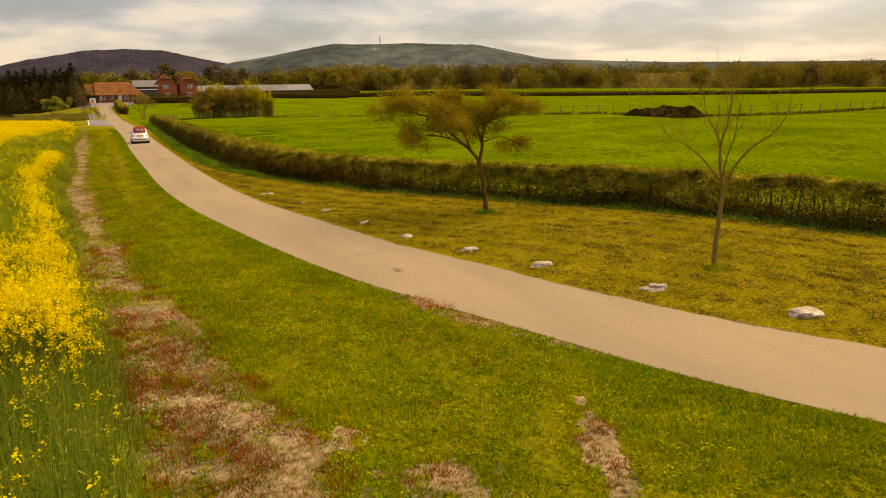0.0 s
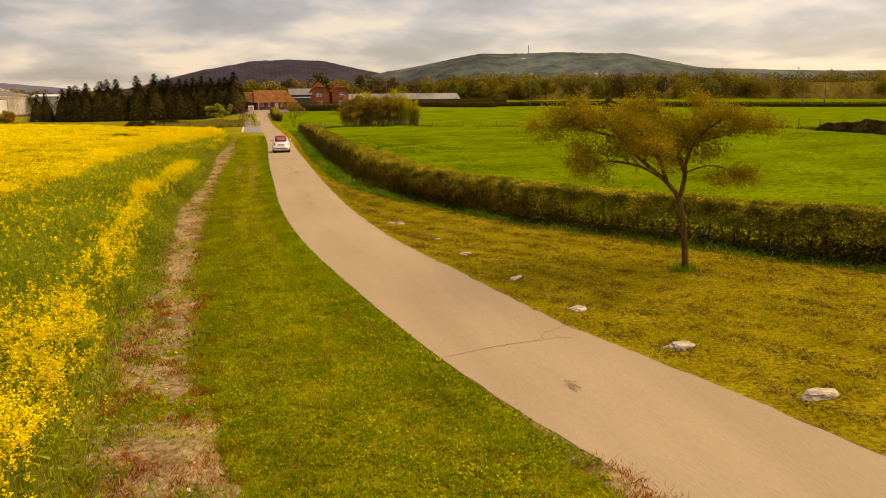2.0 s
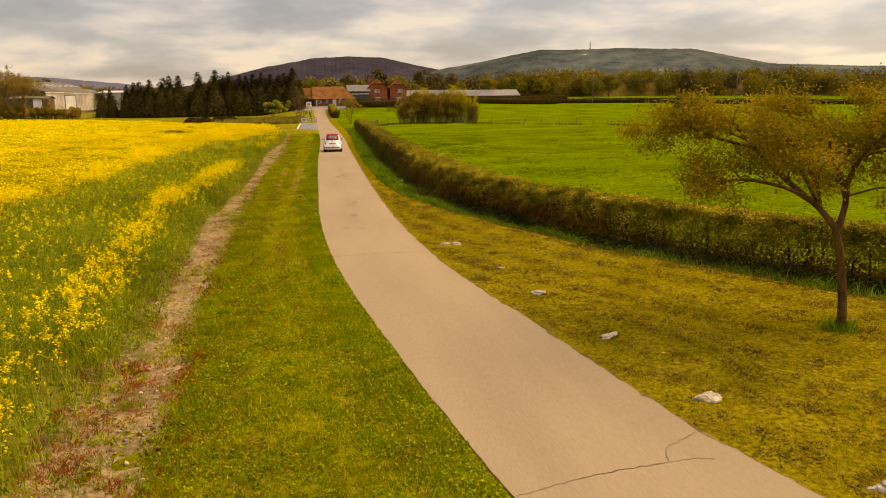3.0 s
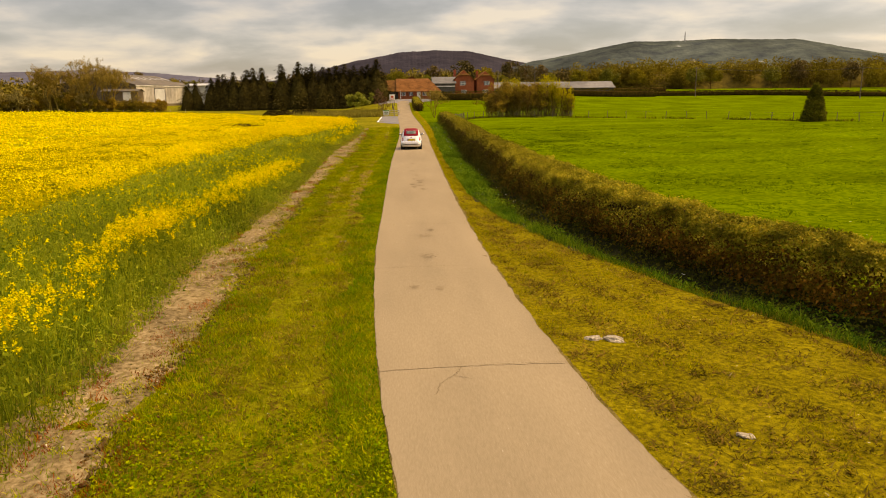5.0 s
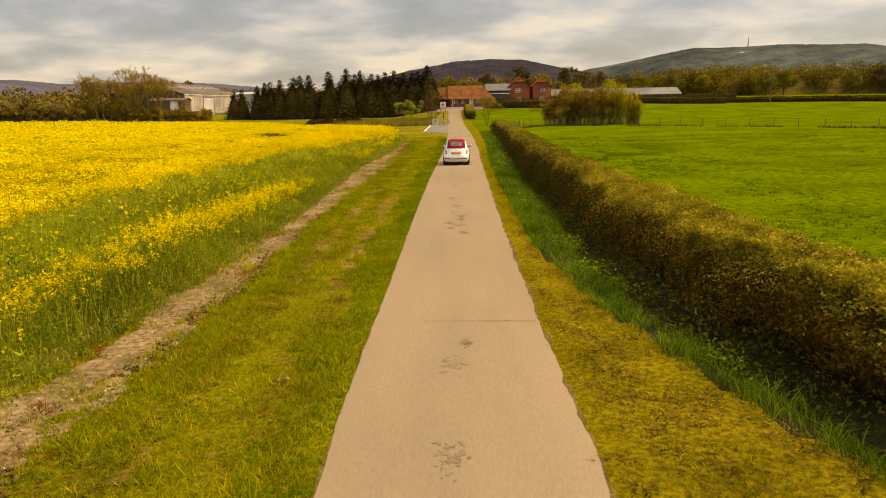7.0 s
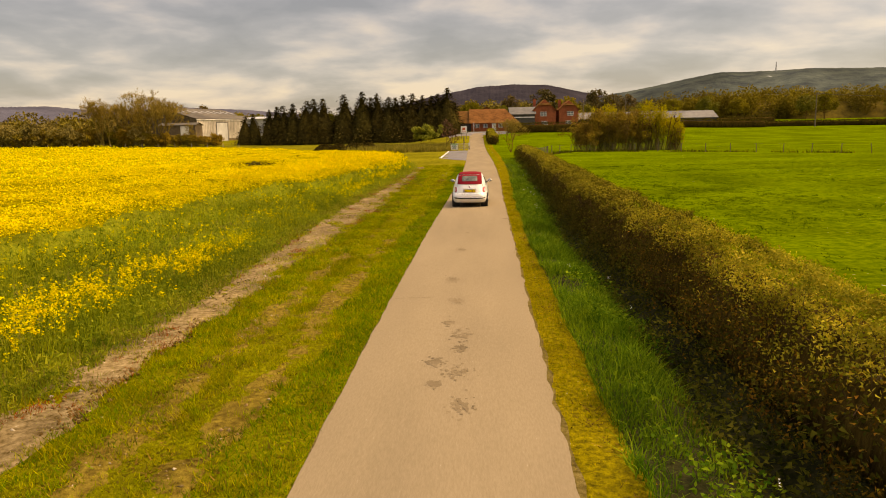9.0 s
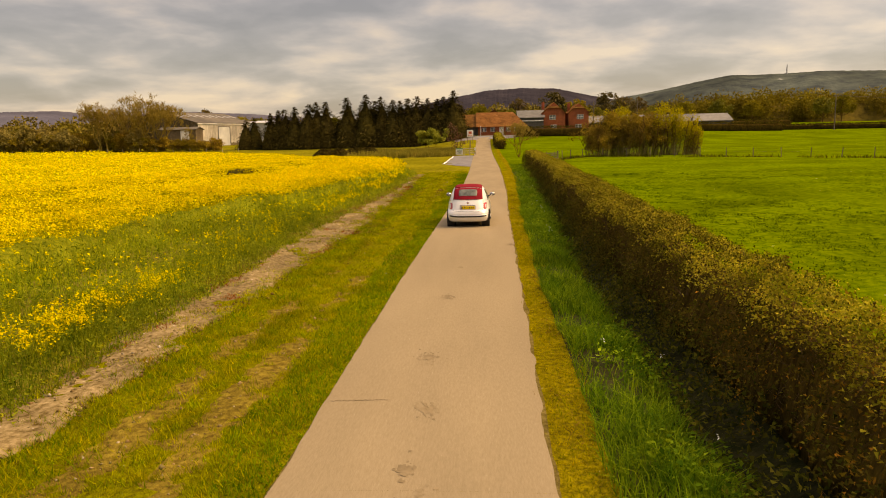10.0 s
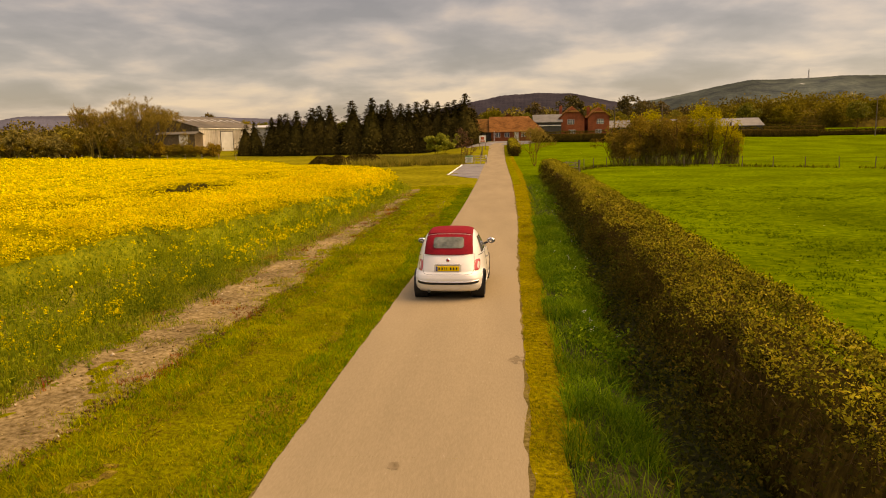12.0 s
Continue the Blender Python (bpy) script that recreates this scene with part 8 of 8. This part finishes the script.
def build_car(m):
    car = empty("car", m, "small cream-white hatchback with a red canvas roof parked on the lane", "car")
    wheels = [(s * 0.70, y) for s in (-1, 1) for y in (0.62, 2.92)]
    # shell with wheel arches
    zs = np.unique(np.concatenate([np.linspace(0.20, 0.70, 26), np.linspace(0.70, 1.45, 26), [1.46, 1.47, 1.48, 1.487, 1.492]]))
    N = 176
    th = np.linspace(0, 2 * np.pi, N, endpoint=False)
    V = []
    for z in zs:
        r, f, hw, n = ring(z)
        c, b = (r + f) / 2, (f - r) / 2
        V.append(np.column_stack([hw * np.sign(np.cos(th)) * np.abs(np.cos(th)) ** (2 / n), c + b * np.sign(np.sin(th)) * np.abs(np.sin(th)) ** (2 / n), np.full(N, z)]))
    V = np.array(V)
    RA = 0.335
    for wx, wy in wheels:
        d = V[:, :, 1] - wy; e = V[:, :, 2] - 0.30
        rr = np.sqrt(d * d + e * e)
        near = (rr > RA - 0.03) & (rr < RA + 0.03) & (np.sign(V[:, :, 0]) == np.sign(wx))
        k = np.where(near, RA / np.maximum(rr, 1e-6), 1)
        V[:, :, 1] = wy + d * k; V[:, :, 2] = 0.30 + e * k
    bm = bmesh.new()
    g = [[bm.verts.new(p) for p in row] for row in V]
    for i in range(len(zs) - 1):
        for j in range(N):
            q = (g[i][j], g[i][(j + 1) % N], g[i + 1][(j + 1) % N], g[i + 1][j])
            c = sum((v.co for v in q), Vector()) / 4
            if any((c.y - wy) ** 2 + (c.z - 0.30) ** 2 < (RA - 0.004) ** 2 and c.x * wx > 0 and abs(c.x) > 0.4 for wx, wy in wheels):
                continue
            bm.faces.new(q)
    bm.faces.new(g[-1]); bm.faces.new(g[0][::-1])
    bmesh.ops.delete(bm, geom=[v for v in bm.verts if not v.link_faces], context="VERTS")
    body = part("body", bm, M["carpaint"], car, smooth=True)
    part("underbody", boxm(-0.62, 0.62, 0.25, 3.3, 0.17, 0.42, bevel=0.04), M["blacktrim"], car, "black underside")
    for wx, wy in wheels:
        s = 1 if wx > 0 else -1
        ln = bmesh.new()
        bmesh.ops.create_cone(ln, cap_ends=False, segments=28, radius1=RA, radius2=RA, depth=0.30, matrix=Matrix.Translation((s * 0.64, wy, 0.30)) @ Matrix.Rotation(radians(90), 4, "Y"))
        part("arch_liner", ln, M["blacktrim"], car)
        w = part("wheel", wheel_tyre(s * 0.665, wy), M["rubber"], car, "black tyre", smooth=True)
        rim = bmesh.new()
        bmesh.ops.create_cone(rim, cap_ends=True, segments=28, radius1=0.19, radius2=0.19, depth=0.02, matrix=Matrix.Translation((s * 0.73, wy, 0.29)) @ Matrix.Rotation(radians(90), 4, "Y"))
        part("rim_well", rim, M["blacktrim"], w)
        sp = bmesh.new()
        for k in range(7):
            a = k * 2 * math.pi / 7
            bmesh.ops.create_cube(sp, size=1.0, matrix=Matrix.Translation((s * 0.75, wy, 0.29)) @ Matrix.Rotation(a, 4, "X") @ Matrix.Translation((0, 0, 0.10)) @ Matrix.Diagonal((0.018, 0.035, 0.18, 1)))
        bmesh.ops.create_cone(sp, cap_ends=True, segments=18, radius1=0.05, radius2=0.045, depth=0.03, matrix=Matrix.Translation((s * 0.753, wy, 0.29)) @ Matrix.Rotation(radians(90), 4, "Y"))
        part("alloy_rim", sp, M["alloy"], w, "silver spoked alloy rim")
    # canvas roof, from the tail up over the top
    us = np.linspace(-0.545, 0.545, 25)
    vs = np.concatenate([np.linspace(0.0, 1.0, 40)])

    def canvas(u, v, off=0.012):
        w = u * (1.0 - 0.12 * v)
        y0 = rear_y(w, 1.0) + 0.004
        y = y0 + (1.98 - y0) * v ** 1.7
        return (w, y - off * (1 - v) , top_z(w, y) + off * (0.35 + 0.65 * v))
    roof = part("canvas_roof", grid_mesh(canvas, us, vs), M["canvas"], car, "dark red folding canvas roof", smooth=True)
    sol = roof.modifiers.new("thickness", "SOLIDIFY"); sol.thickness = 0.012; sol.offset = 1.0
    # folded seam of the canvas over the tail window
    P = [canvas(u, 0.475, 0.03) for u in np.linspace(-0.53, 0.53, 21)]
    part("canvas_seam", fastmesh("canvas_seam", *tube_arrays(P, np.full(21, 0.016), 6)), M["canvas"], roof, smooth=True)
    P = [canvas(u, 0.455, 0.03) for u in np.linspace(-0.53, 0.53, 21)]
    part("seam_trim", fastmesh("seam_trim", *tube_arrays(P, np.full(21, 0.006), 5)), M["clearlens"], roof, "pale edging", smooth=True)
    # tail window with rounded corners

    def tail(u, v):
        f = 0.18 + 0.20 * v
        cut = max(0.0, abs(2 * v - 1) - 0.55) / 0.45
        return canvas(u * 0.64 * (1 - 0.12 * cut ** 2), f, 0.034)
    part("tail_window", grid_mesh(tail, us, np.linspace(0, 1, 12)), M["rearglass"], car, "clear flexible tail window", smooth=True)

    def tailrim(u, v):
        f = 0.165 + 0.23 * v
        cut = max(0.0, abs(2 * v - 1) - 0.55) / 0.45
        return canvas(u * 0.68 * (1 - 0.12 * cut ** 2), f, 0.029)
    part("window_surround", grid_mesh(tailrim, us, np.linspace(0, 1, 12)), M["canvasdark"], roof, smooth=True)
    # side glass
    for s in (-1, 1):
        def side(u, v, s=s):
            z = 0.985 + 0.335 * v
            y = (0.80 + 0.14 * v) + u * ((2.36 - 0.42 * v) - (0.80 + 0.14 * v))
            return (s * (side_x(y, z) + 0.007), y, z)
        gl = part("side_window", grid_mesh(side, np.linspace(0.30, 1, 18), np.linspace(0, 1, 10)), M["carglass"], car, "dark side window", smooth=True)
        part("quarter_window", grid_mesh(side, np.linspace(0, 0.26, 8), np.linspace(0, 1, 10)), M["carglass"], car, "small dark quarter window", smooth=True)
        # door outline and handle
        pts = [(1.25, z) for z in np.linspace(0.96, 0.42, 10)] + [(y, 0.36) for y in np.linspace(1.3, 2.45, 12)] + [(2.5, z) for z in np.linspace(0.42, 0.93, 10)]
        P = [(s * (side_x(y, z) + 0.001), y, z) for y, z in pts]
        part("door_seam", fastmesh("door_seam", *tube_arrays(P, np.full(len(P), 0.005), 4)), M["blacktrim"], car)
        hz = 0.80
        part("door_handle", fastmesh("door_handle", *tube_arrays([(s * (side_x(y, hz) + (0.022 if 1.36 < y < 1.50 else 0.0)), y, hz) for y in (1.34, 1.38, 1.43, 1.48, 1.52)], np.full(5, 0.014), 6)), M["chrome"], car, "chrome door handle")
        P = [(s * (side_x(y, 0.955) + 0.004), y, 0.955) for y in np.linspace(0.55, 2.6, 20)]
        part("waist_trim", fastmesh("waist_trim", *tube_arrays(P, np.full(20, 0.009), 5)), M["chrome"], car)
        # mirror
        bm = bmesh.new()
        bmesh.ops.create_uvsphere(bm, u_segments=18, v_segments=12, radius=1.0, matrix=Matrix.Translation((s * 0.865, 2.32, 1.04)) @ Matrix.Diagonal((0.105, 0.075, 0.075, 1)))
        mir = part("door_mirror", bm, M["chrome"], car, "rounded chrome door mirror", smooth=True)
        part("mirror_arm", fastmesh("mirror_arm", *tube_arrays([(s * 0.70, 2.36, 0.97), (s * 0.84, 2.33, 1.01)], [0.03, 0.025], 6)), M["blacktrim"], mir)
        part("mirror_glass", grid_mesh(lambda u, v, s=s: (s * 0.865 + 0.088 * u * (1 - 0.3 * v * v), 2.252, 1.04 + 0.058 * v * (1 - 0.3 * u * u)), np.linspace(-1, 1, 9), np.linspace(-1, 1, 9)), M["carglass"], mir)
        # tail lamp
        bm = bmesh.new()
        bmesh.ops.create_uvsphere(bm, u_segments=18, v_segments=14, radius=1.0)
        cx, cz = s * 0.635, 0.765
        for v in bm.verts:
            x, y, z = v.co
            px = cx + 0.062 * math.copysign(abs(x) ** 0.6, x); pz = cz + 0.115 * math.copysign(abs(z) ** 0.6, z)
            v.co = (px, rear_y(min(abs(px), 0.775) * s, pz) - 0.004 + 0.02 * y, pz)
        lamp = part("tail_lamp", bm, M["redlens"], car, "rounded red tail lamp", smooth=True)
        bm = bmesh.new()
        bmesh.ops.create_uvsphere(bm, u_segments=14, v_segments=10, radius=1.0)
        for v in bm.verts:
            x, y, z = v.co
            px = cx + s * 0.03 + 0.026 * x; pz = cz - 0.01 + 0.075 * z
            v.co = (px, rear_y(min(abs(px), 0.775) * s, pz) - 0.018 + 0.015 * y, pz)
        part("clear_lens", bm, M["clearlens"], lamp, "pale clear lens", smooth=True)
        P = [(s * (side_x(y, 0.27) + 0.004), y, 0.27) for y in np.linspace(1.0, 2.5, 12)]
        part("sill_strip", fastmesh("sill_strip", *tube_arrays(P, np.full(12, 0.02), 5)), M["carpaint"], car, smooth=True)
        # head lamp
        bm = bmesh.new()
        bmesh.ops.create_uvsphere(bm, u_segments=14, v_segments=10, radius=0.11, matrix=Matrix.Translation((s * 0.54, 3.28, 0.72)))
        part("head_lamp", bm, M["clearlens"], car, smooth=True)

    def onrear(u, v, off):
        return (u, rear_y(u, v) - off, v)
    # windscreen
    part("windscreen", grid_mesh(lambda u, v: (u * (1 - 0.2 * v), wind_y(u * (1 - 0.2 * v), 1.0 + 0.36 * v) + 0.006, 1.0 + 0.36 * v), np.linspace(-0.56, 0.56, 14), np.linspace(0, 1, 10)), M["carglass"], car, smooth=True)
    # tailgate seams
    for s in (-1, 1):
        P = [onrear(s * w, z, 0.001) for w, z in ((0.565, 1.0), (0.57, 0.93), (0.575, 0.86), (0.57, 0.75), (0.56, 0.66), (0.53, 0.61), (0.45, 0.595))]
        part("tailgate_seam", fastmesh("tailgate_seam", *tube_arrays(P, np.full(len(P), 0.004), 4)), M["blacktrim"], car)
    P = [onrear(x, 0.593, 0.001) for x in np.linspace(-0.45, 0.45, 14)]
    part("tailgate_seam", fastmesh("tailgate_seam", *tube_arrays(P, np.full(14, 0.004), 4)), M["blacktrim"], car)
    # plate recess as a sheet with shade in its cream, plate with its characters as plain bars, chrome bar
    part("plate_recess", grid_mesh(lambda u, v: onrear(u, v, 0.003), np.linspace(-0.30, 0.30, 13), np.linspace(0.655, 0.80, 5)), M["platerecess"], car)
    yb = rear_y(0, 0.72) - 0.012
    pl = part("number_plate", boxm(-0.26, 0.26, yb - 0.012, yb + 0.01, 0.668, 0.779, bevel=0.004), M["plate"], car, "yellow rear plate with dark bars")
    part("band", boxm(-0.257, -0.222, yb - 0.0145, yb - 0.0125, 0.671, 0.776), M["plateblue"], pl)
    for k, x in enumerate((-0.20, -0.135, -0.07, -0.025, 0.055, 0.12, 0.185)):
        part("bar", boxm(x, x + (0.030 if k not in (2, 3) else 0.014), yb - 0.0145, yb - 0.0125, 0.697, 0.752), M["blacktrim"], pl)
    P = [onrear(x, 0.812, 0.012) for x in np.linspace(-0.27, 0.27, 14)]
    part("chrome_bar", fastmesh("chrome_bar", *tube_arrays(P, np.full(14, 0.013), 6)), M["chrome"], car, "chrome bar over the plate", smooth=True)
    bm = bmesh.new()
    bmesh.ops.create_uvsphere(bm, u_segments=20, v_segments=10, radius=1.0, matrix=Matrix.Translation((0, rear_y(0, 0.90) - 0.006, 0.90)) @ Matrix.Rotation(radians(-18), 4, "X") @ Matrix.Diagonal((0.045, 0.014, 0.045, 1)))
    bd = part("badge", bm, M["chrome"], car, "round chrome badge with a dark red centre", smooth=True)
    bm = bmesh.new()
    bmesh.ops.create_uvsphere(bm, u_segments=16, v_segments=8, radius=1.0, matrix=Matrix.Translation((0, rear_y(0, 0.90) - 0.012, 0.90)) @ Matrix.Rotation(radians(-18), 4, "X") @ Matrix.Diagonal((0.030, 0.012, 0.030, 1)))
    part("badge_centre", bm, M["canvas"], bd, smooth=True)
    # bumper mouldings
    part("bumper_moulding", grid_mesh(lambda u, v: onrear(u, 0.395 + 0.022 * v + 0.03 * (u / 0.68) ** 4, 0.014), np.linspace(-0.68, 0.68, 31), np.linspace(-1, 1, 5)), M["blacktrim"], car, "black bumper moulding")
    P = [onrear(x, 0.43 + 0.03 * (x / 0.68) ** 4, 0.018) for x in np.linspace(-0.67, 0.67, 25)]
    part("bumper_chrome", fastmesh("bumper_chrome", *tube_arrays(P, np.full(25, 0.013), 6)), M["chrome"], car, "thin chrome bumper strip", smooth=True)
    part("exhaust", fastmesh("exhaust", *tube_arrays([(-0.42, 0.5, 0.235), (-0.42, 0.02, 0.225)], [0.034, 0.034], 10)), M["alloy"], car, "oval exhaust tip")
    P = [(0, 1.86, top_z(0, 1.86)), (0, 1.72, top_z(0, 1.86) + 0.22)]
    # seats and dash seen dimly through the glass
    part("rear_bench", boxm(-0.55, 0.55, 0.75, 1.0, 0.5, 1.02, bevel=0.05), M["blacktrim"], car)


def wind_y(x, z):
    r, f, hw, n = ring(z)
    c, b = (r + f) / 2, (f - r) / 2
    return c + b * max(0.0, 1 - (abs(x) / hw) ** n) ** (1 / n)


def wheel_tyre(x, y, r=0.29, w=0.175):
    prof = [(-w / 2, r * 0.68), (-w / 2, r * 0.90), (-w / 2 + 0.02, r * 0.98), (-w / 4, r), (w / 4, r), (w / 2 - 0.02, r * 0.98), (w / 2, r * 0.90), (w / 2, r * 0.68)]
    bm = bmesh.new()
    n = 40
    g = [[bm.verts.new((x + p, y + q * math.cos(k * 2 * math.pi / n), 0.29 + q * math.sin(k * 2 * math.pi / n))) for k in range(n)] for p, q in prof]
    for i in range(len(prof)):
        i2 = (i + 1) % len(prof)
        for k in range(n):
            bm.faces.new((g[i][k], g[i][(k + 1) % n], g[i2][(k + 1) % n], g[i2][k]))
    return bm


M["canvasdark"] = mat("dark_red_piping", [(0.12, 0.006, 0.01), (0.16, 0.01, 0.014)], 30, 0.8)
# car cream darkened by colour to give the plate recess its shade
M["platerecess"] = mat("shaded_cream_paint", [(0.52, 0.48, 0.42), (0.56, 0.52, 0.46)], 4, 0.4)
build_car(pose(5.49, 74.9, 0.034, 0, 0, -1.6))
